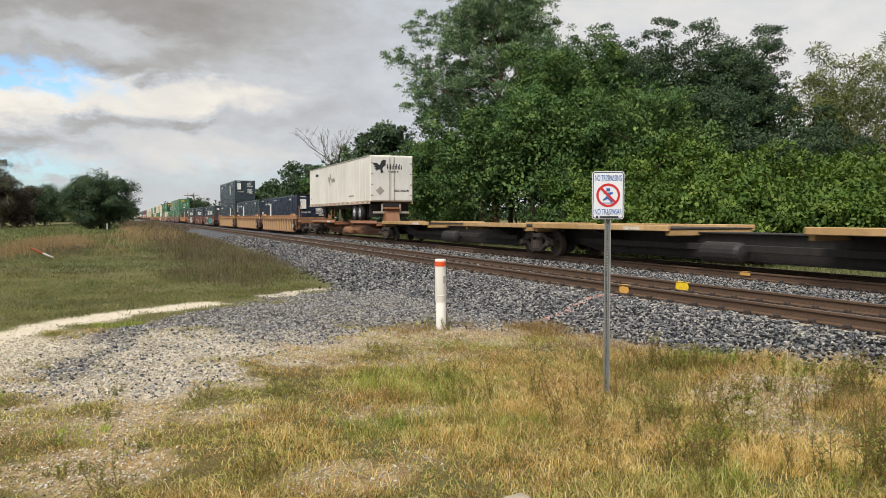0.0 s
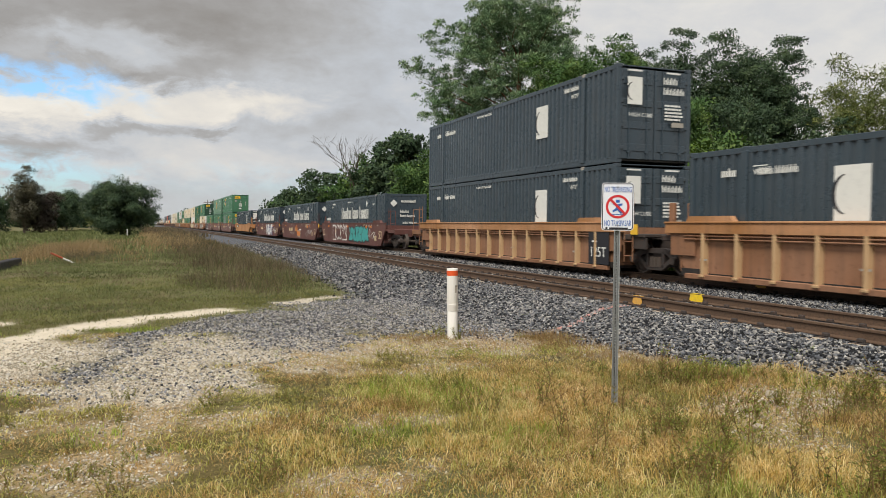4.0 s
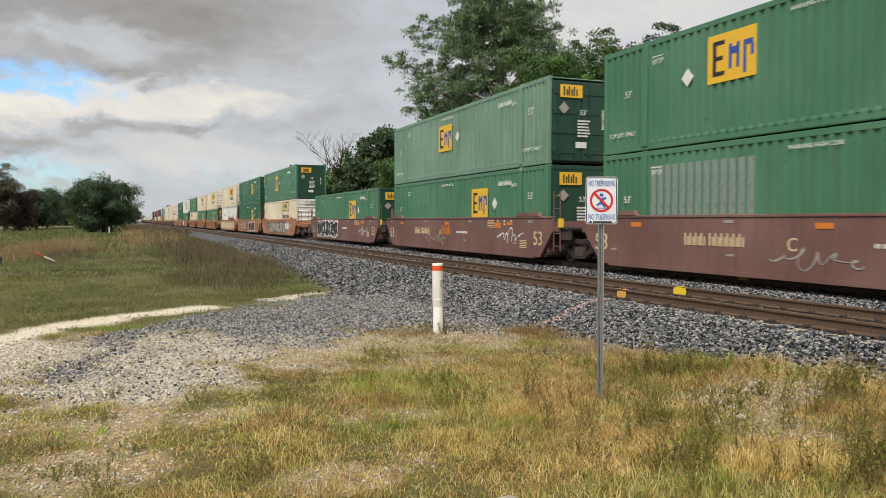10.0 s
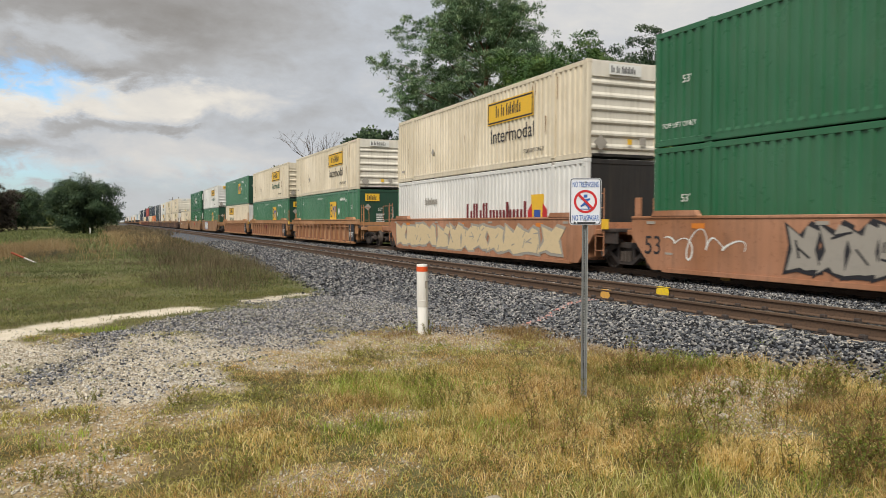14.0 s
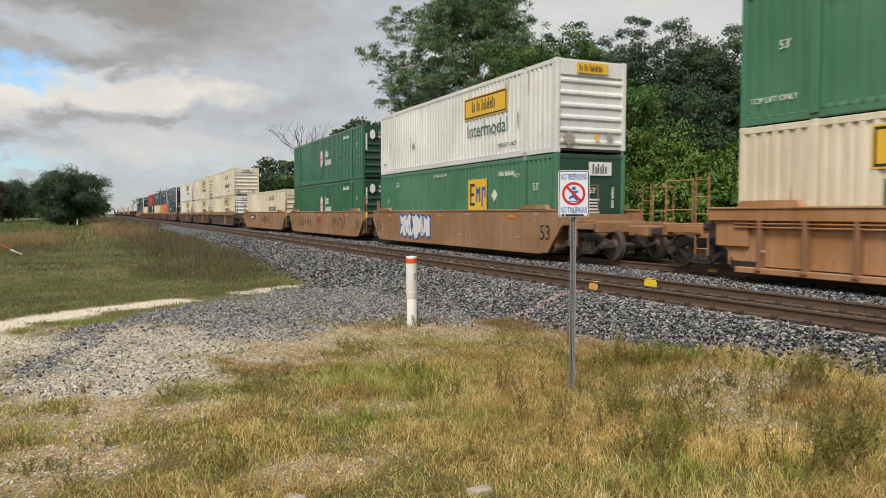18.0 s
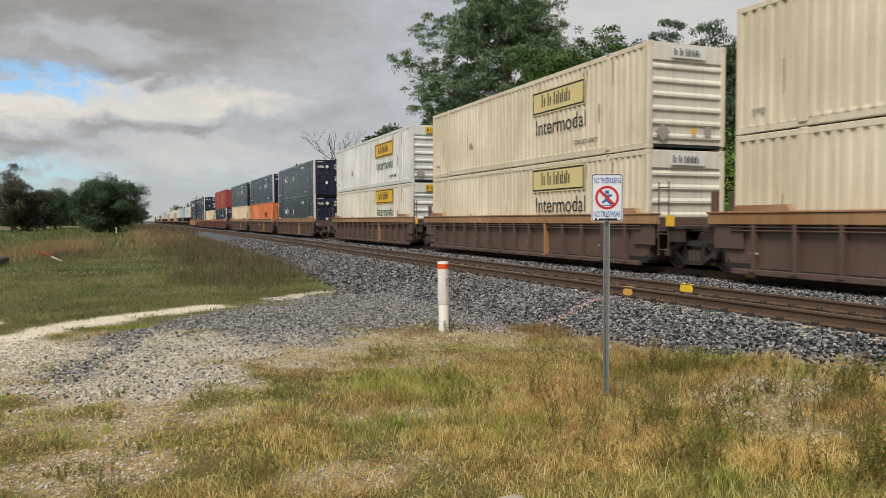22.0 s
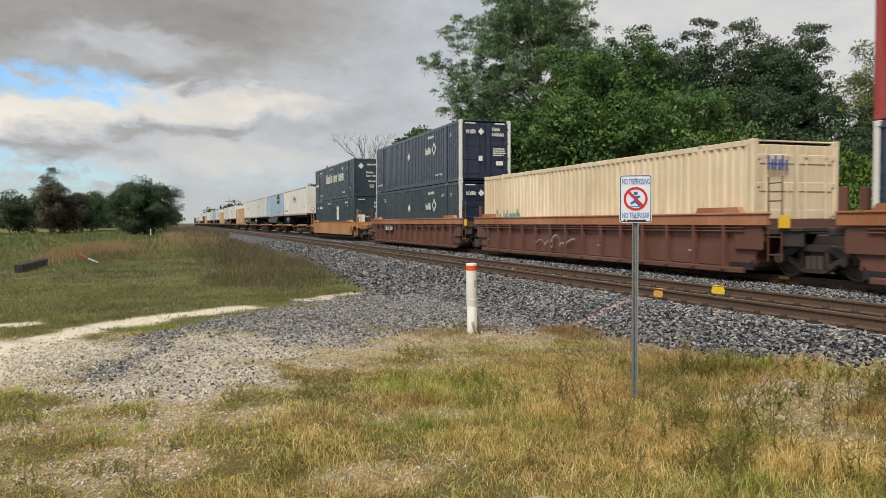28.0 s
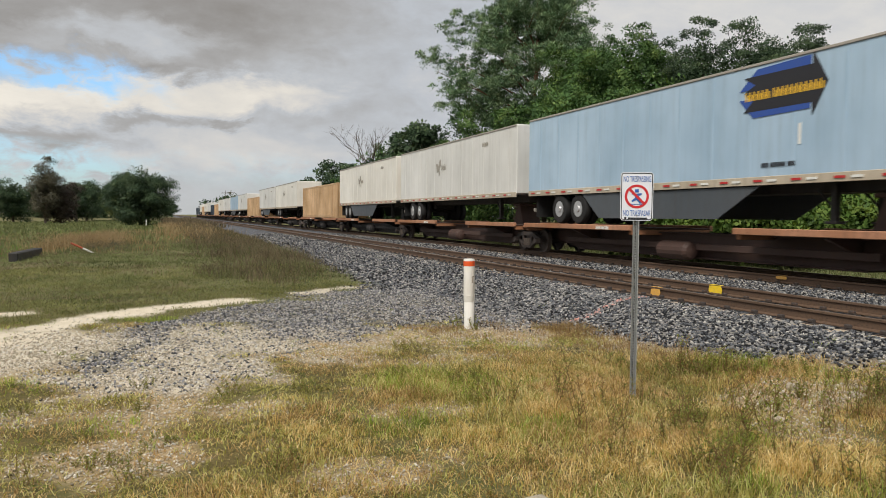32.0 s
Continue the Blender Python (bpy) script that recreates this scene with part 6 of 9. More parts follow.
def build_train():
    dk = "dark navy steel container with white plate"
    fec = "dark slate steel container with white word mark"
    em = "green corrugated steel container with yellow logo panel"
    hu = "cream corrugated container with yellow logo panel"
    um = "dark blue-grey container with white diamond mark"
    # empty spine units, then one trailer riding backwards
    for c in (-2.6, 14.1, 30.85):
        spine_unit(c, 16.7, "empty spine car with tan deck edges", DECK, M_BLACK, (-1,) if c < 0 else (), loaded=False)
    spine_unit(48.4, 17.6, "spine car with brown decks carrying a trailer", RUSTY, RUST_TAN, (1,))
    trailer(49.75, TRAILER, "white road trailer with rear doors and black emblem", True, False, marks_raven_rear, WHITE)
    # B
    u = 62.75
    # paler TAN on the ribs puts their lit edges into the colour
    three(u, RUST_TAN, BUFF, True, "rust-tan ribbed well car", (sill_marks(board=True), sill_marks(board=True), sill_marks(board=True)), TAN)
    low(u, NAVY, "door", label=dk, marks=marks_plate(3.4), post=NAVY)
    low(u + STEP, SLATE, "door", label=dk, marks=marks_plate(4.3, True))
    low(u + 2 * STEP, SLATE, "door", label=dk, marks=marks_plate(11.0))
    high(u + 2 * STEP, SLATE, "door", label=dk, marks=marks_plate(11.0))
    # C
    u = 124.65
    three(u, BROWN, BROWN, False, "oxide-brown smooth-sided well car with spray paint",
          (sill_marks(None, M_DECAL_CREAM, busy=51, extra=lambda o: (graffiti(o, 3.9, 0.25, 4.0, 1.05, BROWN, M_DECAL_W, 3, 5), graffiti(o, 8.7, 0.2, 4.9, 1.05, M_DECAL_T, M_DECAL_DARK, 5, 6))),
           sill_marks(None, M_DECAL_CREAM, busy=45, extra=lambda o: (graffiti(o, 8.4, 0.2, 1.5, 0.6, M_DECAL_O, M_DECAL_GREY, 8, 3), scribble(o, 12, 0.25, 1.6, 0.5, M_DECAL_GREY, 21)), word=M_DECAL_O),
           sill_marks(None, M_DECAL_CREAM, busy=47, extra=lambda o: (fat_word(o, 8.85, 0.2, "NEAT", 4.2, 1.05, M_DECAL_W, M_DECAL_B), scribble(o, 13.2, 0.4, 2.0, 0.5, M_DECAL_W, 22)))))
    for i in range(3):
        low(u + STEP * i, SLATE, "plain" if i == 0 else "door", label=fec, marks=marks_rail(0))
    # D
    u = 185.85
    well_unit(u + HALF, YELLOW, YELLOW, False, (-1, 1), "ochre-yellow single well car", "well cars", sill_marks(plate=2.2))
    low(u, SLATE, "plain", label=dk, marks=marks_plate(11.6))
    # E
    u = 208.95
    three(u, FADED, FADED, False, "oxide-brown smooth-sided well car",
          (sill_marks(None, M_DECAL_CREAM, busy=41), sill_marks(None, M_DECAL_CREAM, word=M_DECAL_O, busy=43),
           sill_marks(None, M_DECAL_CREAM, busy=49, extra=lambda o: graffiti(o, 2.0, 0.2, 6.2, 1.15, M_DECAL_DARK, M_DECAL_W, 14, 9))))
    box = low(u, GREEN, "door", label="green corrugated container with a bare grey patch", marks=marks_emp())
    for k in range(13):
        stick("bare_patch", slab(0.2, 2.0, "bare", 0.004), BARE, box, on_side(2.15 + 0.2786 * k, 0.45, 0.001), "bare grey strip worn through the paint")
    high(u, GREEN, "door", label=em, marks=marks_emp(at=4.2, z=1.35))
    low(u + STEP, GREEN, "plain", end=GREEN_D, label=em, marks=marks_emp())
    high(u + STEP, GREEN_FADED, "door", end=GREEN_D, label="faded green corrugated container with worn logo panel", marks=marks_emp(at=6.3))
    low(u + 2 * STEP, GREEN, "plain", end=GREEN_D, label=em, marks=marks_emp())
    # F
    u, step = 270.15, STEP - 0.2
    three(u, RUSTY, RUSTY, False, "rusty orange well car covered in spray paint",
          (sill_marks(M_DECAL_GREY, extra=lambda o: (graffiti(o, 4.6, 0.2, 7.8, 1.1, M_DECAL_GREY, M_DECAL_DARK, 17, 7), graffiti(o, 12.6, 0.55, 1.6, 0.6, M_DECAL_W, M_DECAL_GREY, 18, 3), scribble(o, 14.2, 0.6, 1.2, 0.5, M_DECAL_W, 61, 9))),
           sill_marks(None, M_DECAL_DARK, extra=lambda o: (graffiti(o, 4.9, 0.2, 2.6, 1.15, M_DECAL_GREY, M_DECAL_DARK, 19, 4), scribble(o, 1.2, 0.4, 2.4, 0.8, M_DECAL_W, 23), graffiti(o, 9.6, 0.2, 4.2, 1.1, DARKBROWN, M_DECAL_W, 37, 5), scribble(o, 14.6, 0.5, 1.5, 0.5, M_DECAL_DARK, 39, 9)), word=M_DECAL_ROSE),
           sill_marks(extra=lambda o: graffiti(o, 0.9, 0.2, 14.4, 1.05, M_DECAL_CREAM, M_DECAL_GREY, 24, 12))), step=step)
    low(u, CREAM, "ribs", end=WHITE, label=hu, marks=marks_hunt(green=False, lift=0.28, field=M_DECAL_YF))
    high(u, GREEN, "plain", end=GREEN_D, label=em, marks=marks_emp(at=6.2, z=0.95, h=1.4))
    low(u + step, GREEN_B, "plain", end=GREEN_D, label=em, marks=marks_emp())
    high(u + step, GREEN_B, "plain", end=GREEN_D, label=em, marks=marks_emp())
    low(u + 2 * step, WHITE, "plain", end=M_BLACK, label="white container with maroon word mark and crest", marks=marks_england)
    high(u + 2 * step, CREAM, "ribs", end=BONE, label=hu, marks=marks_hunt(green=False))
    # G
    u = 330.92
    three(u, BUFF, BUFF, True, "buff-orange ribbed well car", (sill_marks(board=True), sill_marks(board=True, word=M_DECAL_ROSE), sill_marks(board=True)), RUST_TAN)
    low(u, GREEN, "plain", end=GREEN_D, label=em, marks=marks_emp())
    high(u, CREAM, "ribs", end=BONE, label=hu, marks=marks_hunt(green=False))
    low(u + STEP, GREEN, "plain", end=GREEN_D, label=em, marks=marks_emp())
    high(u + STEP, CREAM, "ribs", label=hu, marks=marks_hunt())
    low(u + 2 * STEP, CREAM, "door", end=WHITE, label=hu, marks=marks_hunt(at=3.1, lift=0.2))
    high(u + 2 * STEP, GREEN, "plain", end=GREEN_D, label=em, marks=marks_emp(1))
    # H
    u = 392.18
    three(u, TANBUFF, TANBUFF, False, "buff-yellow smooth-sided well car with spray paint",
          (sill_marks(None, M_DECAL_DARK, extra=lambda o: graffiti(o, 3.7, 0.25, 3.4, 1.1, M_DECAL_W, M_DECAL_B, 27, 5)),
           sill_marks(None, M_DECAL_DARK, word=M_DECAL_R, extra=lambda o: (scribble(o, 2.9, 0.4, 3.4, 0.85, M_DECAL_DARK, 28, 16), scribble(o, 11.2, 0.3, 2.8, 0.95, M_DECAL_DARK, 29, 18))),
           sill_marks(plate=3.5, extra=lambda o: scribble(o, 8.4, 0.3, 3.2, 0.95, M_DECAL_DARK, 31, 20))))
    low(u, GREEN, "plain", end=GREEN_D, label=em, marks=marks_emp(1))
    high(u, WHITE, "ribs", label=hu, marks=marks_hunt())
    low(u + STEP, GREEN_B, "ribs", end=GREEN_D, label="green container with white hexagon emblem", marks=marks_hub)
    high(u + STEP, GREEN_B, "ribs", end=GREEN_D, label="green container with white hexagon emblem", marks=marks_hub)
    low(u + 2 * STEP, CREAM, "ribs", label=hu, marks=marks_hunt(False, lift=0.28, end_field=M_DECAL_W))
    # I
    u = 453.72
    three(u, GREYBROWN, CHORD, True, "grey-brown ribbed well car with rusty top chord", (sill_marks(), sill_marks(), sill_marks()), None, CHORD)
    for i in range(3):
        low(u + STEP * i, CREAM if i < 2 else BONE, "ribs", end=WHITE if i != 1 else BONE, label=hu, marks=marks_hunt(green=i == 2, lift=0.28, field=M_DECAL_YF if i < 2 else None))
        high(u + STEP * i, CREAM if i < 2 else WHITE, "ribs", end=BONE if i < 2 else WHITE, label=hu, marks=marks_hunt(green=i != 1, plate=i != 0, field=M_DECAL_YF if i < 2 else None, end_field=M_DECAL_W if i < 2 else None))
    # J
    u = 515.22
    three(u, GREYBROWN, CHORD, True, "brown ribbed well car with orange top chord", (sill_marks(), sill_marks(word=M_DECAL_W), sill_marks()), None, CHORD)
    low(u, UMAX_GREY, "door", end=NAVY, post=WHITE, label=um, marks=marks_umax(3.5))
    high(u, UMAX_GREY, "door", end=NAVY, post=WHITE, label=um, marks=marks_umax(3.5))
    low(u + STEP, ORANGE, "door", label="orange corrugated container with dark word mark", marks=marks_orange)
    high(u + STEP, UMAX, "door", end=NAVY, post=WHITE, label=um, marks=marks_umax())
    low(u + 2 * STEP, SAND, "door", label="cream container with faded spray paint", marks=marks_csx)
    high(u + 2 * STEP, UMAX_GREY, "door", end=NAVY, label=um, marks=marks_umax())
    # K
    u = 576.58
    three(u, OXIDE, OXCHORD, True, "oxide-red ribbed well car with orange top chord", (sill_marks(), sill_marks(extra=lambda o: scribble(o, 6, 0.3, 2.4, 0.5, M_DECAL_GREY, 33)), sill_marks(M_DECAL_W)))
    low(u, UMAX, "door", end=NAVY, post=WHITE, label=um, marks=marks_umax())
    high(u, RED, "door", label="faded red container with gold sail shape", marks=marks_red)
    low(u + STEP, SAND, "door", label="cream container with faded spray paint", marks=marks_csx)
    low(u + 2 * STEP, SLATE, "door", end=NAVY, post=WHITE, label=um, marks=marks_umax())
    high(u + 2 * STEP, UMAX, "door", end=NAVY, post=WHITE, label=um, marks=marks_umax())
    # L
    u = 637.3
    well_unit(u + HALF, YELLOW, YELLOW, False, (-1, 1), "ochre-yellow single well car", "well cars", sill_marks(big53=M_DECAL_DARK))
    low(u, SLATE, "plain", label=dk, marks=marks_plate(9.6, True))
    high(u, SLATE, "plain", label=fec, marks=marks_rail(0))
    # trailers on spine cars to the end
    loads = "rwpptpptpbpstdpptpdd"
    c = 666.0
    for i, k in enumerate(loads):
        spine_unit(c, 17.0, "brown spine car carrying a load", RUSTY, DARKBROWN if i < 3 else M_BLACK, (-1,) if i % 5 == 0 else ((1,) if i % 5 == 4 else ()))
        if k == "r":
            trailer(c + 0.15, TRAILER, "white road trailer with black emblem", marks=marks_raven_nose, rear=WHITE)
        elif k == "w":
            trailer(c, SKY, "pale blue road trailer with arrow panel and skirts", skirt=True, marks=marks_werner)
        elif k == "b":
            trailer(c, SKY, "pale blue road trailer with dark side skirts", skirt=True, far=True)
        elif k in "ps":
            trailer(c, TRAILER if i % 2 else WHITE, "off-white road trailer on a spine car", skirt=i % 3 == 0, marks=marks_plain_trailer, far=i > 4)
        else:
            container(c, 1.09, TAN if k == "t" else UMAX, "plain", label="tan steel container on a spine car" if k == "t" else "dark steel container on a spine car")
        c += 17.05 if i % 5 != 4 else 19.6


build_train()


def run(t):
    """How far the train has come along the line after t seconds."""
    return 20.6 * t + 0.0065 * t * t


def when(d):
    """The time at which the train has come d metres."""
    return (-20.6 + math.sqrt(20.6 * 20.6 + 4 * 0.0065 * d)) / (2 * 0.0065)


def train_pose(u, z, t):
    y = u - run(t)
    return pose(TRAIN_X + bend(y), y, RAIL_Z + z, 0, 0, -math.degrees(bend_angle(y)))

# ---- ballast, stones, grass ----
def scatter(n, x0, x1, y0, y1, keep):
    """Random places in a rectangle, kept with the chance that keep(x, y) gives."""
    x, y = RNG.uniform(x0, x1, n), RNG.uniform(y0, y1, n)
    ok = RNG.random(n) < keep(x, y)
    return x[ok], y[ok]


CUBE = np.array([(x, y, z) for x in (-1, 1) for y in (-1, 1) for z in (-1, 1)], float)
CUBE_F = np.array([(0, 1, 3, 2), (4, 6, 7, 5), (0, 4, 5, 1), (2, 3, 7, 6), (0, 2, 6, 4), (1, 5, 7, 3)])
ROCK = np.array([(1, 0, 0), (-1, 0, 0), (0, 1, 0), (0, -1, 0), (0, 0, 1), (0, 0, -1)], float) * 1.25
ROCK_F = np.array([(0, 2, 4), (2, 1, 4), (1, 3, 4), (3, 0, 4), (2, 0, 5), (1, 2, 5), (3, 1, 5), (0, 3, 5)])


def turns(n):
    """Random turns as matrices."""
    q = RNG.normal(size=(n, 4))
    q /= np.linalg.norm(q, axis=1, keepdims=True)
    w, x, y, z = q.T
    return np.stack([np.stack([1 - 2 * (y * y + z * z), 2 * (x * y - z * w), 2 * (x * z + y * w)], -1),
                     np.stack([2 * (x * y + z * w), 1 - 2 * (x * x + z * z), 2 * (y * z - x * w)], -1),
                     np.stack([2 * (x * z - y * w), 2 * (y * z + x * w), 1 - 2 * (x * x + y * y)], -1)], 1)


def stones(name, places, lo, hi, mat, label, sink=0.2, lift=None):
    """Broken stones, each its own lump, as one lot."""
    vs, fs, n0 = [], [], 0
    for x, y, k in places:
        n = len(x)
        if not n:
            continue
        s = RNG.uniform(lo, hi, n) * k
        v = ROCK[None] * RNG.uniform(0.6, 1.1, (n, 1, 3)) + RNG.uniform(-0.5, 0.5, (n, 6, 3))
        v = np.einsum("nij,nkj->nki", turns(n), v) * s[:, None, None]
        v[:, :, 2] *= 0.8
        z = ground_height(x, y) + s * (1 - 2 * sink) * RNG.uniform(0.3, 1.2, n)
        v += np.stack([x, y, z], -1)[:, None]
        vs.append(v.reshape(-1, 3))
        fs.append((ROCK_F[None] + (np.arange(n) * 6)[:, None, None] + n0).reshape(-1, 3))
        n0 += n * 6
    ob = new(name, raw_mesh(name, np.concatenate(vs), np.concatenate(fs), mat))
    return tagged(ob, label, "gravel", kind="stuff")


def off_rails(x, y):
    q = x - bend_np(y)
    d = np.min([np.abs(q - r) for r in NEAR_RAILS + FAR_RAILS], axis=0)
    on_tie = np.abs((y - TIE_FROM + 0.5 * TIE_PITCH) % TIE_PITCH - 0.5 * TIE_PITCH) < 0.14
    return (d > 0.1) * np.where(on_tie & (q < 12), np.where(d < 0.3, 0.04, np.where(d < 0.5, 0.5, 1.0)), 1.0)


def on_bed(x, y):
    return track_masks(x, y)[0] * off_rails(x, y)


def build_stones():
    m = track_masks
    p = [(*scatter(50000, 6.1, 9.0, 3.5, 17, on_bed), 1.0), (*scatter(30000, 9.0, 13.7, 3.5, 17, on_bed), 1.0),
         (*scatter(30000, 4.6, 13.8, 17, 32, on_bed), 1.25), (*scatter(18000, 5.2, 15, 32, 62, on_bed), 1.7),
         (*scatter(3500, 13.7, 18, 5, 32, on_bed), 1.1), (*scatter(3000, 5.5, 9, -8, 3.5, on_bed), 1.1)]
    stones("ballast", p, 0.013, 0.032, M_BALLAST, "crushed grey granite ballast along the track")
    p = [(*scatter(66000, -2.5, 6.9, 7, 19, lambda x, y: np.maximum(m(x, y)[0], 0.62 * spill_area(x, y, 0.3 * lump(x, y, 1.9, 3)) * (0.35 + 0.65 * patch(x, y, 4.1, 3))) * (x - bend_np(y) < 6.6) * (1 - spot(x, y, -2.2, 11.15, 2.0, 1.8))), 1.0)]
    stones("apron_gravel", p, 0.008, 0.021, M_APRON, "loose grey gravel spread over the crossing")
    p = [(*scatter(70000, -2, 4, 7, 15, lambda x, y: m(x, y)[1] * (0.03 + 0.8 * spot(x, y, 0.6, 10.4, 2.2, 2.6))), 1.35), (*scatter(110000, -3, 8, 3.2, 12, lambda x, y: 0.9 * m(x, y)[2]), 0.95)]
    stones("limestone_chips", p, 0.004, 0.0135, M_LIME, "pale limestone chips in bare soil")
    # a line of survey paint down the shoulder
    t = RNG.uniform(0, 1, 210) ** 1.3
    x, y = 8.75 - 2.2 * t + RNG.normal(0, 0.04, 210), 11.75 - 1.0 * t + RNG.normal(0, 0.04, 210)
    k = Mat("survey_paint")
    pink = k.done(k.ramp(k.island(), [(0.0, lin("#9c7168")), (0.4, lin("#d3988a")), (0.6, lin("#8d8583")), (1.0, lin("#77767a"))]), 0.7)
    stones("painted_ballast", [(x, y, 1.0)], 0.014, 0.034, pink, "ballast stones sprayed with pink survey paint", sink=0.02)


LEAF_NORMALS = []


def foliage(name, V, F, mat, parent=None):
    """A mesh of leaves that shade as the rounded clumps they make up."""
    me = raw_mesh(name, V, F, mat)
    me.normals_split_custom_set_from_vertices(LEAF_NORMALS[0])
    ob = new(name, me)
    if parent:
        ob.parent = parent
    return ob


def blades(name, x, y, h, w, lean, mat, label, clump=1, spread=0.08):
    """Grass: tapered, bent blades in tufts, all as one lot."""
    x, y, h, w = np.repeat(x, clump), np.repeat(y, clump), np.repeat(h, clump), np.repeat(w, clump)
    n = len(x)
    x, y = x + RNG.normal(0, spread, n), y + RNG.normal(0, spread, n)
    h = h * RNG.uniform(0.45, 1.15, n)
    a = RNG.uniform(0, 2 * np.pi, n)
    l = lean * RNG.uniform(0.2, 1.75, n) * h
    dx, dy = np.cos(a) * l, np.sin(a) * l
    b = RNG.uniform(0, np.pi, n)
    wx, wy = np.cos(b) * w / 2, np.sin(b) * w / 2
    z = ground_height(x, y) - 0.01
    P = np.zeros((n, 5, 3))
    P[:, 0] = np.stack([x - wx, y - wy, z], -1)
    P[:, 1] = np.stack([x + wx, y + wy, z], -1)
    P[:, 2] = np.stack([x + dx * 0.35 + wx * 0.8, y + dy * 0.35 + wy * 0.8, z + h * 0.6], -1)
    P[:, 3] = np.stack([x + dx * 0.35 - wx * 0.8, y + dy * 0.35 - wy * 0.8, z + h * 0.6], -1)
    P[:, 4] = np.stack([x + dx, y + dy, z + h * (1 - 0.3 * lean)], -1)
    F = np.array([(0, 1, 2), (0, 2, 3), (3, 2, 4)])
    f = (F[None] + (np.arange(n) * 5)[:, None, None]).reshape(-1, 3)
    return tagged(new(name, raw_mesh(name, P.reshape(-1, 3), f, mat)), label, "grass", kind="stuff")


def scrub(name, x, y, h, wide, per, size, mat, label, slim=0.45):
    """Low leafy growth: clumps of small leaves standing on the ground, all as one lot."""
    c = np.stack([x, y, ground_height(x, y) + 0.45 * h], -1)
    c = np.repeat(c, 3, 0) + RNG.normal(0, 1, (len(x) * 3, 3)) * np.stack([0.45 * wide, 0.45 * wide, 0.22 * h], -1).repeat(3, 0)
    r = np.repeat(0.55 * h, 3) * RNG.uniform(0.6, 1.2, len(c))
    V, F = leaf_cloud(c, r, per, 1.0, slim=slim, up=0.5)
    n = len(c) * per
    V = V.reshape(n, 4, 3)
    k = np.repeat(np.repeat(size * np.ones(len(x)), 3), per)[:, None, None]
    V = V[:, :1] + (V - V[:, :1]) * k
    low = ground_height(V[:, :, 0].ravel(), V[:, :, 1].ravel()).reshape(n, 4) - 0.02
    V[:, :, 2] = np.maximum(V[:, :, 2], low)
    return tagged(foliage(name, V.reshape(-1, 3), F, mat), label, "undergrowth", kind="stuff")


def soft_cover(x, y):
    """Where grass can stand."""
    g, c, b = track_masks(x, y)
    return np.clip(1 - 1.7 * g - 1.6 * c - 0.8 * b, 0, 1)


def patch(x, y, s, k):
    return 0.5 + 0.5 * lump(x, y, s, k)


def rank(x, y):
    """How tall the verge grows: mown short on one side, rank round the sign."""
    t = smooth(1.6, 3.0, x + 0.5 * lump(x, y, 1.1, 17)) * smooth(9.2, 7.6, y + 0.3 * x * 0.3) * smooth(8.6, 7.4, x)
    t = t * (1 - 0.92 * np.maximum(spot(x, y, 6.1, 5.6, 1.0, 0.6, 0.4 * lump(x, y, 2.2, 16)), spot(x, y, 5.3, 4.6, 0.6, 0.55, 0.4 * lump(x, y, 2.2, 15))))
    t = np.maximum(t, 0.65 * spot(x, y, 1.25, 5.6, 0.45, 1.3, 0.4 * lump(x, y, 2.0, 18)))
    return np.maximum(t, 0.6 * spot(x, y, 0.4, 4.6, 1.2, 0.4, 0.4 * lump(x, y, 2.0, 19)))


def lush(x, y):
    """Greener spots in the verge."""
    g = 0.42 * smooth(0.57, 0.85, patch(x, y, 1.5, 40))
    for cx, cy, rx, ry in ((2.7, 7.5, 0.5, 0.5), (3.2, 7.1, 0.4, 0.35), (3.1, 5.4, 0.35, 0.3), (0.25, 6.05, 0.3, 0.2), (-0.3, 6.6, 0.35, 0.3), (-1.1, 8.4, 0.5, 0.4), (2.1, 5.9, 0.35, 0.25), (6.6, 6.8, 0.8, 0.3),
                           (5.7, 5.5, 0.4, 0.2), (4.2, 4.4, 0.25, 0.2), (0.0, 13.4, 0.6, 0.3)):
        g = np.maximum(g, spot(x, y, cx, cy, rx, ry, 0.5 * lump(x, y, 3.0, 41)))
    return g


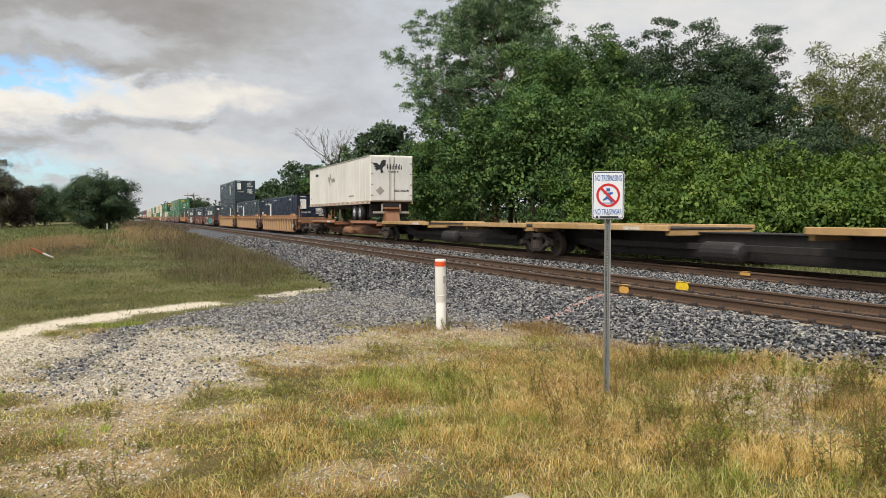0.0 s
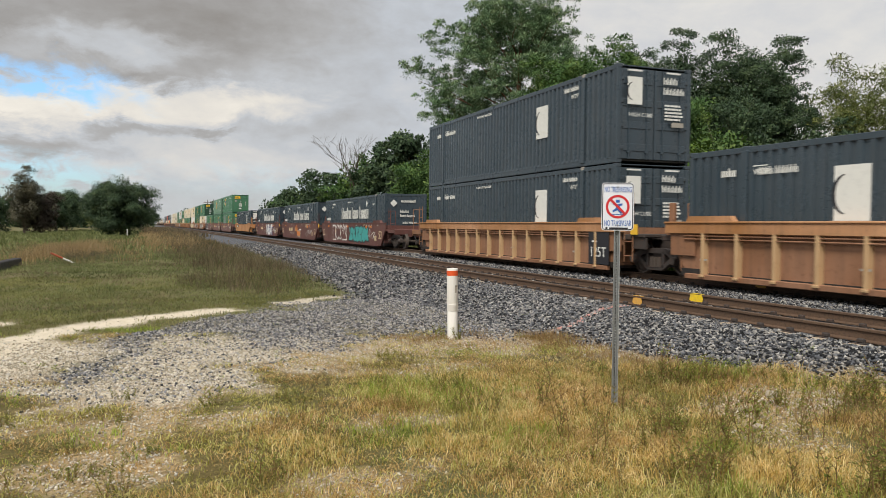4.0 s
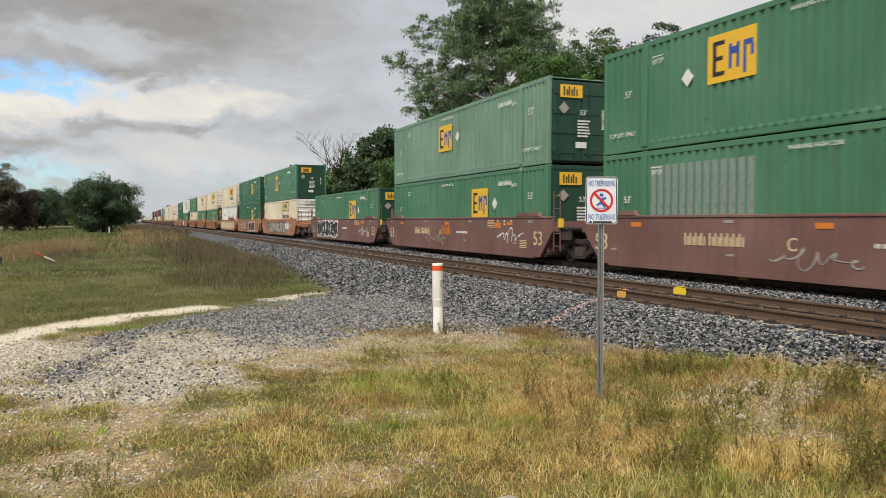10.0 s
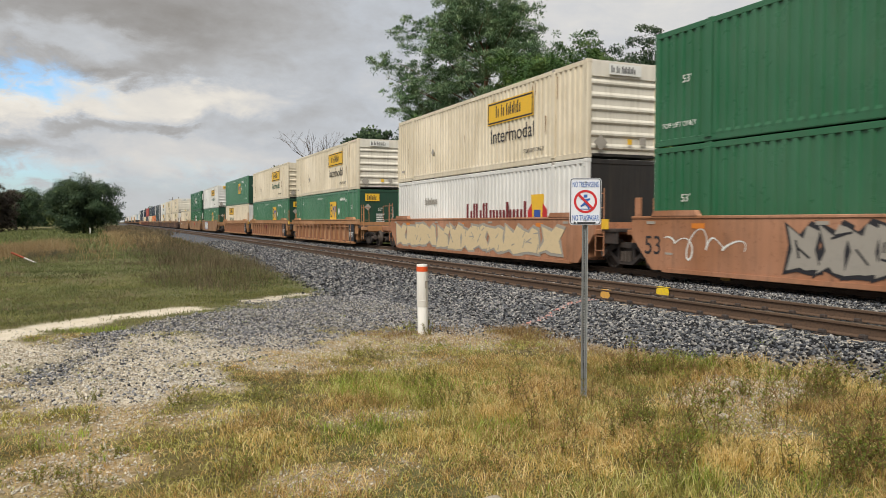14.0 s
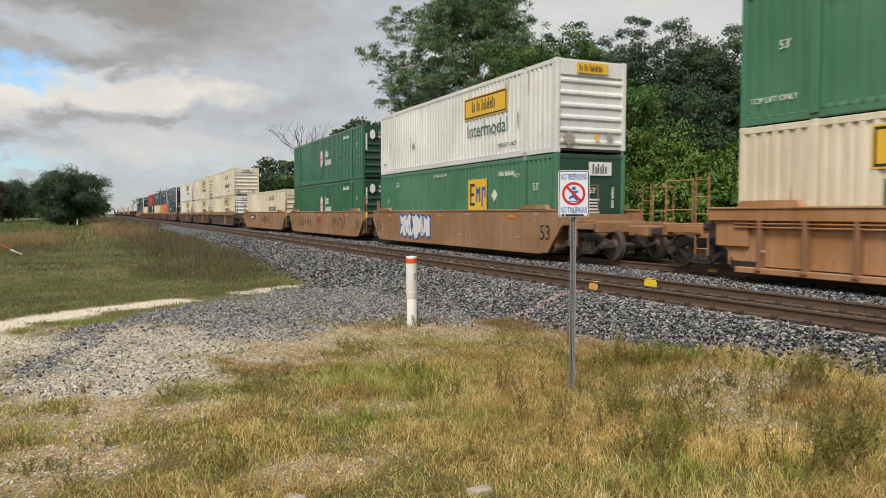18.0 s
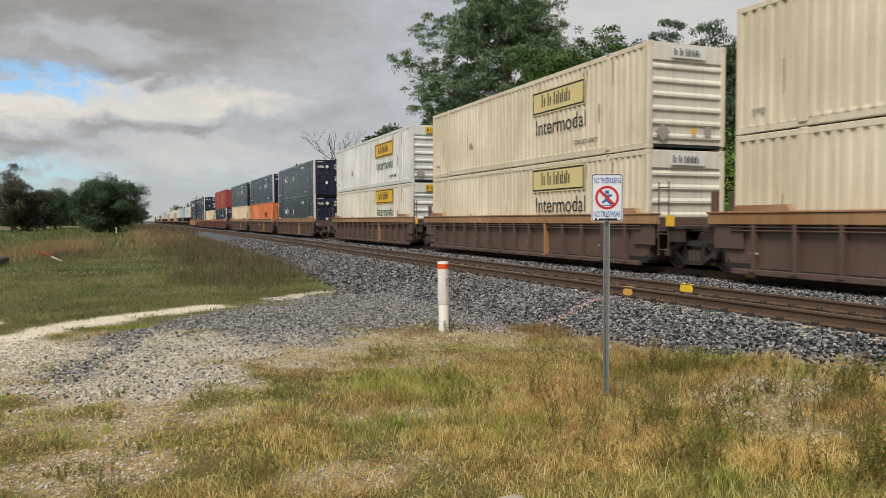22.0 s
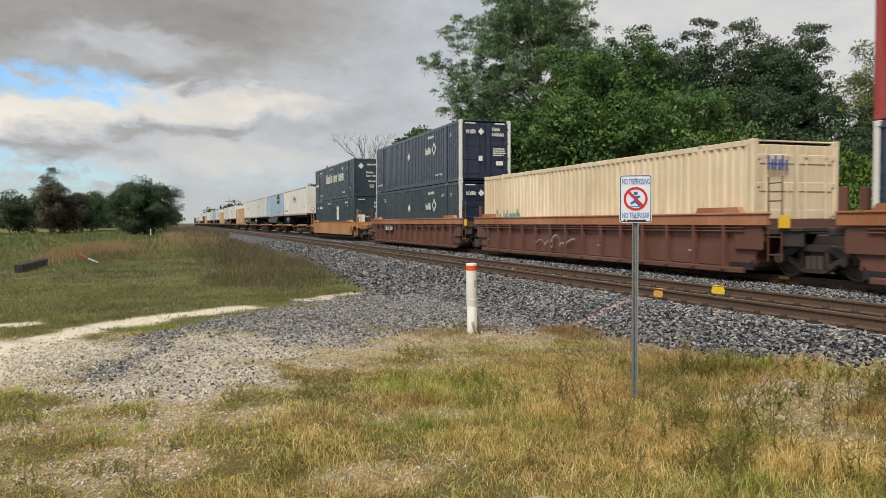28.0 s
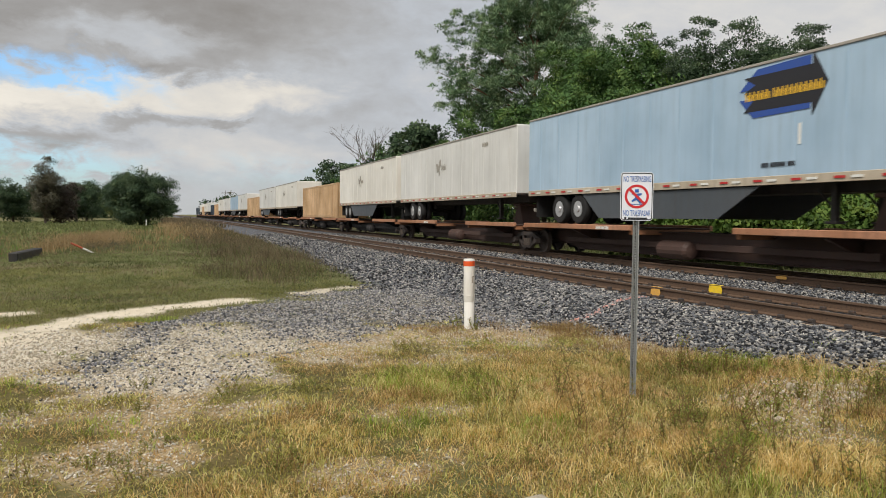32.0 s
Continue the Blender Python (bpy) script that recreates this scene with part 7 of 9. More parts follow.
def build_grass():
    tufts = lambda x, y, k: smooth(0.3, 0.7, patch(x, y, 3.4, k)) * 0.7 + 0.3
    # short mixed turf over all of the soil
    x, y = scatter(26000, -3.5, 9.0, 2.4, 13, lambda x, y: np.clip(1.1 * soft_cover(x, y) + 0.13 * (track_masks(x, y)[0] < 0.2) * (track_masks(x, y)[1] < 0.3), 0, 1) * tufts(x, y, 44))
    blades("turf", x, y, 0.035 + 0.045 * patch(x, y, 2.7, 45), 0.0085 + 0 * x, 1.1, M_GRASS_OLIVE, "short matted turf of the verge", 7, 0.05)
    x, y = scatter(12000, -3.5, 9.0, 2.4, 13, lambda x, y: np.clip(soft_cover(x, y) + 0.2 * (track_masks(x, y)[0] < 0.2) * (track_masks(x, y)[1] < 0.3), 0, 1) * smooth(0.3, 0.75, patch(x, y, 2.2, 46)))
    blades("dead_turf", x, y, 0.03 + 0.05 * patch(x, y, 2.2, 47), 0.008 + 0 * x, 1.3, M_GRASS_BROWN, "short dead grass matted in the turf", 9, 0.07)
    x, y = scatter(3500, -6, 8.0, -7, 2.5, lambda x, y: np.clip(soft_cover(x, y) + 0.05, 0, 1) * (0.4 + 0.6 * patch(x, y, 2.0, 48)))
    blades("near_turf", x, y, 0.05 + 0.06 * patch(x, y, 2.0, 49), 0.007 + 0 * x, 1.0, M_GRASS_OLIVE, "short turf of the verge underfoot", 7, 0.1)
    # rank dry grass
    x, y = scatter(15000, -1.5, 8.0, 2.6, 9.6, lambda x, y: soft_cover(x, y) ** 0.6 * rank(x, y) * tufts(x, y, 21) * (1 - 0.8 * lush(x, y)) * (0.35 + 0.65 * smooth(0.3, 0.6, patch(x, y, 1.9, 33))))
    blades("dry_grass", x, y, 0.05 + 0.14 * rank(x, y) * (0.25 + 0.75 * patch(x, y, 2.1, 30)), 0.0062 + 0 * x, 0.85, M_GRASS_DRY, "dry golden grass on the verge", 12, 0.05)
    x, y = scatter(13000, -1.5, 8.0, 2.6, 9.6, lambda x, y: soft_cover(x, y) ** 0.6 * np.maximum(rank(x, y), 0.25) * smooth(0.3, 0.65, patch(x, y, 2.6, 55)))
    blades("withered_grass", x, y, 0.05 + 0.12 * rank(x, y) * patch(x, y, 2.5, 56), 0.0062 + 0 * x, 1.1, M_GRASS_BROWN, "withered brown grass and straw", 10, 0.055)
    # green tufts
    x, y = scatter(11000, -3, 9.0, 2.6, 13.6, lambda x, y: np.clip(soft_cover(x, y) + 0.1 * lush(x, y), 0, 1) * lush(x, y))
    blades("green_grass", x, y, 0.05 + 0.06 * lush(x, y) + 0.14 * rank(x, y) * patch(x, y, 1.7, 31), 0.005 + 0 * x, 0.7, M_GRASS_GREEN, "green tufts of grass on the verge", 11, 0.05)
    x, y = scatter(11000, -1.5, 8.0, 2.6, 9.6, lambda x, y: soft_cover(x, y) ** 0.6 * rank(x, y) * tufts(x, y, 35))
    blades("mixed_grass", x, y, 0.06 + 0.13 * rank(x, y) * patch(x, y, 2.3, 36), 0.0065 + 0 * x, 0.75, M_GRASS_OLIVE, "olive green grass among the straw", 9, 0.05)
    # rusty growth along the foot of the ballast
    x, y = scatter(9000, 2.2, 8.5, 4, 12.4, lambda x, y: np.clip(soft_cover(x, y) + 0.12, 0, 1) * np.maximum(spot(x, y, 5.2, 10.2, 1.1, 0.7, 0.5 * lump(x, y, 2, 23)), 0.5 * smooth(0.75, 0.25, np.abs(x - bend_np(y) - 6.1) + 0.4 * lump(x, y, 1.6, 24)) * smooth(12.5, 9, y)))
    blades("rusty_grass", x, y, 0.08 + 0.12 * patch(x, y, 2.0, 25), 0.0045 + 0 * x, 0.8, M_GRASS_RUST, "rust-brown grass at the foot of the ballast", 11, 0.06)
    x, y = scatter(5200, -3, 9.0, 2.5, 12.5, lambda x, y: np.clip(soft_cover(x, y) + 0.15, 0, 1) * smooth(0.45, 0.75, patch(x, y, 2.4, 110)) * (track_masks(x, y)[0] < 0.3) * (0.35 + 0.65 * lush(x, y)))
    scrub("verge_herb", x, y, 0.03 + 0.05 * patch(x, y, 1.9, 111), 0.07 + 0 * x, 11, 0.019, M_WEED, "small green herbs among the grass")
    x, y = scatter(4200, -3, 9.0, 2.5, 12.5, lambda x, y: np.clip(soft_cover(x, y) + 0.3, 0, 1) * smooth(0.45, 0.75, patch(x, y, 2.0, 112)) * (track_masks(x, y)[0] < 0.25) * (track_masks(x, y)[1] < 0.5))
    scrub("dead_herb", x, y, 0.025 + 0.045 * patch(x, y, 2.2, 113), 0.08 + 0 * x, 10, 0.017, M_SCRUB, "dead brown herbs matted among the grass")
    x, y = scatter(5200, -3, 9.0, 2.5, 10.5, lambda x, y: np.clip(soft_cover(x, y) + 0.2, 0, 1) * (0.3 + 0.7 * patch(x, y, 1.7, 114)))
    blades("straw_litter", x, y, 0.035 + 0.03 * patch(x, y, 2.0, 115), 0.0035 + 0 * x, 3.2, M_GRASS_DRY, "broken straw lying in the grass", 3, 0.1)
    # the low bank and the field beyond
    x, y = scatter(22000, -12, 6.4, 13.2, 60, lambda x, y: soft_cover(x, y) * (0.4 + 0.6 * patch(x, y, 0.5, 60)) * smooth(75, 15, y))
    blades("bank_grass", x, y, 0.03 + 0.05 * patch(x, y, 0.8, 61) + 0.0015 * y, 0.004 + 0.0005 * y, 0.9, M_BANK, "short green grass on the bank", 9, 0.16)
    x, y = scatter(15000, -7, 5.0, 13.0, 24, lambda x, y: soft_cover(x, y) * (0.25 + 0.75 * smooth(0.3, 0.7, patch(x, y, 0.9, 58))))
    blades("bank_turf", x, y, 0.04 + 0.06 * patch(x, y, 1.3, 59), 0.0095 + 0 * x, 0.9, M_GRASS_BANK, "short yellow-green turf at the foot of the bank", 8, 0.11)
    x, y = scatter(9000, -12, 6.4, 13.5, 70, lambda x, y: soft_cover(x, y) * smooth(0.45, 0.8, patch(x, y, 0.45, 62)))
    blades("bank_straw", x, y, 0.04 + 0.07 * patch(x, y, 0.9, 63) + 0.0015 * y, 0.004 + 0.0004 * y, 0.95, M_GRASS_DULL, "brown straw on the bank", 9, 0.2)
    x, y = scatter(5000, -9, 5.0, 15, 58, lambda x, y: soft_cover(x, y) * smooth(0.52, 0.8, patch(x, y, 0.7, 64)) * (0.3 + 0.7 * patch(x, y, 2.1, 65)))
    blades("bank_weed", x, y, 0.08 + 0.16 * patch(x, y, 0.7, 66) + 0.001 * y, 0.004 + 0.0004 * y, 0.95, M_BANK, "dull green weeds growing on the bank", 11, 0.14)
    x, y = scatter(3600, -9, 5.0, 14, 58, lambda x, y: soft_cover(x, y) * smooth(0.55, 0.8, patch(x, y, 0.55, 67)) * (0.3 + 0.7 * patch(x, y, 1.8, 68)))
    blades("bank_dead_grass", x, y, 0.06 + 0.12 * patch(x, y, 0.7, 69) + 0.001 * y, 0.004 + 0.0004 * y, 1.0, M_GRASS_DULL, "dead brown grass patches on the bank", 10, 0.16)

    def brush(x, y):
        q = x - bend_np(y)
        return smooth(1.2, 2.8, q + 0.7 * lump(x, y, 0.7, 70) + 0.014 * (y - 20)) * smooth(5.7, 4.9, q + 0.3 * lump(x, y, 1.3, 79)) * smooth(18.4, 20.5, y - 0.55 * (q - 3.4)) * (0.15 + 0.85 * smooth(0.25, 0.7, 0.6 * patch(x, y, 0.9, 71) + 0.4 * patch(x, y, 2.3, 92)))

    def tall(x, y):
        return (0.3 + 0.4 * patch(x, y, 0.5, 72) + 0.5 * smooth(0.45, 0.75, patch(x, y, 1.5, 93))) * smooth(5.8, 4.2, x - bend_np(y)) * (0.55 + 0.45 * smooth(18, 26, y))

    x, y = scatter(8500, -1, 12, 18, 95, brush)
    blades("brush", x, y, 0.12 + 0.55 * tall(x, y), 0.004 + 0.0003 * y, 0.6, M_GRASS_DULL, "tall brown brush beside the ballast", 12, 0.22)
    x, y = scatter(5000, -1, 12, 18, 80, lambda x, y: brush(x, y) * smooth(0.35, 0.65, patch(x, y, 0.8, 73)))
    blades("brush_stem", x, y, 0.1 + 0.45 * tall(x, y), 0.004 + 0.0003 * y, 0.7, M_BRUSH, "dull green stems in the brush", 12, 0.2)
    x, y = scatter(2400, -1, 12, 18, 95, brush)
    scrub("brush_leaf", x, y, 0.14 + 0.4 * tall(x, y), 0.3 + 0 * x, 22, 0.02 + 0.0009 * y, M_SCRUB, "dense brown-green brush beside the ballast", slim=0.3)
    x, y = scatter(1500, 0, 12, 18, 60, lambda x, y: brush(x, y) * smooth(0.4, 0.7, patch(x, y, 0.8, 73)))
    scrub("brush_green", x, y, 0.12 + 0.25 * tall(x, y), 0.25 + 0 * x, 18, 0.02 + 0.0008 * y, M_BRUSH, "dull green weeds in the brush", slim=0.3)
    x, y = scatter(1800, -3, 14, 40, 130, lambda x, y: smooth(-0.6, 0.4, x - bend_np(y) + 0.5 * lump(x, y, 0.4, 87)) * smooth(4.4, 3.2, x - bend_np(y)))
    blades("tan_grass", x, y, 0.45 + 0.45 * patch(x, y, 0.35, 94), 0.014 + 0.0002 * y, 0.4, M_GRASS_TAN, "tall tan grass beside the line", 14, 0.3)
    x, y = scatter(2000, -10, 4.6, 14.5, 55, lambda x, y: soft_cover(x, y) * smooth(0.5, 0.8, patch(x, y, 0.62, 75)))
    scrub("bank_herb", x, y, 0.06 + 0.1 * patch(x, y, 0.9, 76), 0.22 + 0 * x, 16, 0.014 + 0.0006 * y, M_BANK, "low green herbs on the bank", slim=0.35)
    x, y = scatter(2600, -10, 4.6, 18, 60, lambda x, y: soft_cover(x, y) * smooth(0.52, 0.72, 0.6 * patch(x, y, 0.5, 77) + 0.4 * patch(x, y, 1.6, 98)))
    scrub("bank_scrub", x, y, 0.1 + 0.2 * patch(x, y, 0.7, 78), 0.25 + 0 * x, 16, 0.014 + 0.0007 * y, M_SCRUB, "brown scrub patches on the bank", slim=0.3)
    ditch = lambda x, y: np.maximum(smooth(1.3, 0.6, np.hypot((x + 2.5 - 0.05 * (y - 37)) / 2.0, (y - 41) / 8)), 0.12)
    x, y = scatter(5000, -9, 1.0, 31, 66, lambda x, y: ditch(x, y) * (0.3 + 0.7 * patch(x, y, 0.5, 80)))
    blades("field_brush", x, y, 0.35 + 0.75 * patch(x, y, 0.6, 81) * ditch(x, y), 0.014 + 0 * x, 0.4, M_GRASS_TAN, "tall brown grass by the ditch", 11, 0.3)
    x, y = scatter(1200, -11, 0.5, 31, 64, lambda x, y: ditch(x, y) * (0.3 + 0.7 * patch(x, y, 0.7, 84)))
    scrub("ditch_scrub", x, y, 0.25 + 0.4 * patch(x, y, 0.6, 88), 0.4 + 0 * x, 22, 0.05, M_SCRUB, "tall brown scrub round the ditch", slim=0.3)
    x, y = scatter(200, -3.4, 0.2, 30.5, 36, lambda x, y: spot(x, y, -1.2, 33.2, 0.7, 0.8, 0.5 * lump(x, y, 1.4, 96)))
    scrub("dead_brush", x, y, 0.3 + 0.1 * patch(x, y, 1.2, 97), 0.25 + 0 * x, 40, 0.05, M_LEAF_RUST, "heap of dark dead brush by the pole", slim=0.25)
    x, y = scatter(800, -12, 1.5, 26, 60, lambda x, y: smooth(0.5, 0.75, patch(x, y, 0.45, 89)))
    scrub("ditch_weed", x, y, 0.15 + 0.25 * patch(x, y, 0.6, 88), 0.35 + 0 * x, 18, 0.045, M_BRUSH, "dull green weeds near the ditch", slim=0.3)
    x, y = scatter(9000, -75, 3, 40, 180, lambda x, y: 0.4 + 0.6 * patch(x, y, 0.2, 82))
    blades("field_grass", x, y, 0.3 + 0.3 * patch(x, y, 0.2, 83), 0.07 + 0.0008 * y, 0.6, M_BANK, "green field grass in the distance", 6, 0.6)
    x, y = scatter(5000, -2, 22, 95, 280, lambda x, y: smooth(-1.0, 1.5, x - bend_np(y)) * smooth(7.6, 6.6, x - bend_np(y)))
    blades("far_brush", x, y, 0.5 + 0.4 * patch(x, y, 0.5, 86), 0.03 + 0.0005 * y, 0.6, M_GRASS_DULL, "brown brush far along the line", 6, 0.35)
    x, y = scatter(3500, -40, -3.6, 30, 90, lambda x, y: smooth(-3.4, -5.0, x - 0.03 * (y - 30)))
    blades("field_meadow", x, y, 0.15 + 0.15 * patch(x, y, 0.4, 85), 0.02 + 0.0005 * y, 0.7, M_MEADOW, "fresh green meadow grass below the bank", 7, 0.25)
    # beyond the far track
    x, y = scatter(4500, 20.0, 28, 2, 70, lambda x, y: 0.7 + 0 * x)
    blades("lineside_grass", x, y, 0.2 + 0.35 * patch(x, y, 0.6, 90), 0.02 + 0 * x, 0.7, M_BANK, "rank green growth beyond the track", 8, 0.3)


def weed(seed, tall, stems, wide, size, label):
    """One weed: thin woody stems with side shoots and small leaves."""
    rg = np.random.default_rng(seed)
    ob = thing("weed", label, "weed", "weeds on the verge")
    st, lv = Mesh(), Mesh()

    def leaf(p, a, l):
        d = Vector((math.cos(a), math.sin(a), rg.uniform(-0.1, 0.8))).normalized()
        s = Vector((-math.sin(a), math.cos(a), rg.normal(0, 0.5))) * l * 0.25
        p = Vector(p)
        lv.add([tuple(p), tuple(p + d * l * 0.5 + s), tuple(p + d * l), tuple(p + d * l * 0.5 - s)], [(0, 1, 2, 3)])

    for k in range(stems):
        p = Vector((rg.normal(0, 0.03 + 0.1 * wide), rg.normal(0, 0.03 + 0.1 * wide), -0.02))
        a, out = rg.uniform(0, 6.28), rg.uniform(0.05, 0.3 + wide)
        n, h = 6, tall * rg.uniform(0.5, 1.1)
        for i in range(n):
            q = p + Vector((math.cos(a) * out, math.sin(a) * out, 1)) * h / n * rg.uniform(0.75, 1.1)
            st.tube(p, q, 0.0028 * (1 - i / n * 0.6), 0.0028 * (1 - (i + 1) / n * 0.6), 4, False)
            for j in range(3):
                leaf(p.lerp(q, rg.random()), rg.uniform(0, 6.28), size * rg.uniform(0.5, 1.3))
            if i > 0:
                for z in range(2):
                    b = rg.uniform(0, 6.28)
                    e = q + Vector((math.cos(b), math.sin(b), rg.uniform(0.5, 1.4))) * h * rg.uniform(0.06, 0.2)
                    st.tube(q, e, 0.0016, 0.001, 3, False)
                    for j in range(3):
                        leaf(q.lerp(e, rg.random()), rg.uniform(0, 6.28), size * rg.uniform(0.5, 1.2))
            p = q
            a += rg.normal(0, 0.5)
    tagged(part("stalk", st, M_STALK, ob), kind="stuff")
    part("foliage", lv, M_WEED, ob)
    return ob


def build_weeds():
    thin = [(4.59, 5.58), (4.11, 4.76), (3.87, 4.86), (4.47, 4.97), (4.27, 4.49), (4.04, 4.03), (3.61, 4.2), (4.33, 3.91), (3.09, 4.08), (4.57, 3.5), (4.35, 3.51), (3.95, 5.35), (4.3, 5.75), (3.4, 5.6), (4.8, 5.1),
            (2.9, 6.3), (2.6, 5.2), (3.3, 6.6), (5.2, 3.9), (4.9, 4.2), (3.3, 4.7), (2.2, 4.5), (3.7, 6.1), (3.0, 7.4), (5.6, 4.1), (5.0, 5.9), (-0.62, 5.35), (1.5, 5.9), (0.9, 4.5), (2.0, 7.0), (4.0, 5.9), (4.6, 4.3), (3.5, 3.8), (2.7, 4.2), (5.9, 4.8), (3.9, 3.6), (4.2, 3.7), (4.7, 3.8), (5.1, 3.5), (4.9, 3.3), (4.4, 4.15), (3.8, 4.4), (5.4, 4.6), (4.15, 5.1), (3.6, 5.05), (4.75, 4.65), (3.3, 5.2), (5.3, 5.2), (2.5, 6.8), (3.55, 6.9), (4.5, 6.4)]
    low = [(5.5, 7.0), (5.9, 7.1), (6.37, 7.14), (6.82, 6.73), (6.97, 6.45), (7.47, 5.64), (5.52, 5.52), (6.07, 5.46), (7.2, 6.0), (6.1, 6.9), (5.2, 7.2), (0.05, 7.0), (-0.35, 6.5), (-0.9, 7.3), (0.9, 7.6), (-1.4, 7.9), (0.2, 6.1), (-0.25, 5.6),
           (1.6, 7.4), (7.7, 5.2), (6.5, 5.0), (3.3, 7.2), (2.6, 7.6), (0.1, 8.0), (-0.2, 7.6), (4.7, 10.6), (3.2, 9.0)]
    kinds = {"thin": [weed(100 + i, 0.26 + 0.05 * i, 4 + i % 3, 0.08, 0.018, "tall brown-stalked weed with small green leaves") for i in range(5)],
             "bushy": [weed(300 + i, 0.26 + 0.05 * i, 8, 0.35, 0.021, "bushy green weed with many small leaves") for i in range(3)],
             "low": [weed(200 + i, 0.14 + 0.03 * i, 13, 0.7, 0.021, "low spreading weed with small green leaves") for i in range(4)]}
    bushy = [(4.3, 5.1), (4.4, 5.25), (4.15, 4.95), (3.67, 3.96), (3.8, 4.05), (4.65, 3.35), (4.8, 3.45), (4.5, 3.25), (4.95, 3.5), (6.79, 5.2), (6.9, 5.35), (6.65, 5.1), (6.09, 6.65), (6.3, 6.6), (5.8, 6.75), (5.5, 6.85),
             (3.0, 6.35), (3.12, 6.2), (2.9, 6.5), (4.0, 4.2), (4.5, 4.4), (3.02, 7.14), (0.0, 5.2), (0.9, 5.1), (2.55, 4.6)]
    for name, spots in (("thin", thin[::2]), ("bushy", bushy), ("low", low)):
        for i, (x, y) in enumerate(spots):
            z = float(ground_height(np.array([x]), np.array([y]))[0])
            k = (random.uniform(0.45, 0.75) if name == "low" and x < 3 else random.uniform(0.95, 1.35) if x > 3.2 else random.uniform(0.6, 0.95))
            m = pose(x, y, z - 0.01, 0, 0, random.uniform(0, 360)) @ Matrix.Scale(k, 4)
            if i < len(kinds[name]):
                kinds[name][i].matrix_basis = m
            else:
                copy_thing(kinds[name][i % len(kinds[name])], m)


# ---- trees ----
def leaf_cloud(centres, radii, per, size, slim=0.55, up=0.4, flat=1.0, core=None, top=0.6, burst=False):
    """Leaves set about clump centres: four-cornered blades, turned outwards."""
    n = len(centres) * per
    c, r = np.repeat(centres, per, 0), np.repeat(radii, per)
    d = RNG.normal(size=(n, 3))
    d /= np.linalg.norm(d, axis=1, keepdims=True)
    d[:, 2] = np.where(RNG.random(n) < top, np.abs(d[:, 2]), d[:, 2])
    p = c + d * (r * RNG.random(n) ** (0.8 if burst else 0.42) * (0.5 if burst else 1.0))[:, None] * np.array([1, 1, flat])
    a = d + RNG.normal(0, 0.25 if burst else 0.7, (n, 3))
    a[:, 2] += 0.15 if burst else -0.25
    a /= np.linalg.norm(a, axis=1, keepdims=True)
    nn = d + np.array([0, 0, up]) + RNG.normal(0, 0.5, (n, 3))
    b = np.cross(a, nn)
    b /= np.linalg.norm(b, axis=1, keepdims=True) + 1e-9
    s = size * RNG.uniform(0.6, 1.3, n)[:, None]
    soft = d * 0.5 + np.array([0, 0, 0.2]) + RNG.normal(0, 0.2, (n, 3))
    if core is not None:
        o = p - core
        soft = soft + 0.8 * o / (np.linalg.norm(o, axis=1, keepdims=True) + 1e-6)
    soft /= np.linalg.norm(soft, axis=1, keepdims=True)
    LEAF_NORMALS[:] = [np.repeat(soft, 4, 0)]
    b = np.where((np.cross(a, b) * soft).sum(1, keepdims=True) > 0, -b, b)
    V = np.stack([p, p + a * s * 0.5 + b * s * slim * 0.5, p + a * s, p + a * s * 0.5 - b * s * slim * 0.5], 1)
    F = np.arange(n * 4).reshape(n, 4)
    return V.reshape(-1, 3), F


def limb_mesh(base, top, targets, r, bends=5):
    m = Mesh()
    p = Vector(base)
    pts = [p]
    for i in range(bends):
        q = Vector(base).lerp(Vector(top), (i + 1) / bends) + Vector((random.gauss(0, r * 0.5), random.gauss(0, r * 0.5), 0))
        pts.append(q)
    for i in range(bends):
        k0, k1 = 1 - 0.8 * i / bends, 1 - 0.8 * (i + 1) / bends
        m.tube(pts[i], pts[i + 1], r * k0, r * k1, 9, False)
    limbs = []
    for t in targets:
        lm = Mesh()
        limbs.append(lm)
        t = Vector(t)
        f = min(max((t.z - base[2]) / max(top[2] - base[2], 0.1) - 0.18, 0.15), 0.95)
        s = Vector(base).lerp(Vector(top), f)
        mid = s.lerp(t, 0.55) + Vector((random.gauss(0, 0.25), random.gauss(0, 0.25), 0.1))
        k = r * 0.28 * (1 - 0.6 * f)
        lm.tube(s, mid, k, k * 0.6, 6, False)
        lm.tube(mid, t, k * 0.6, k * 0.2, 5, False)
    return m, limbs


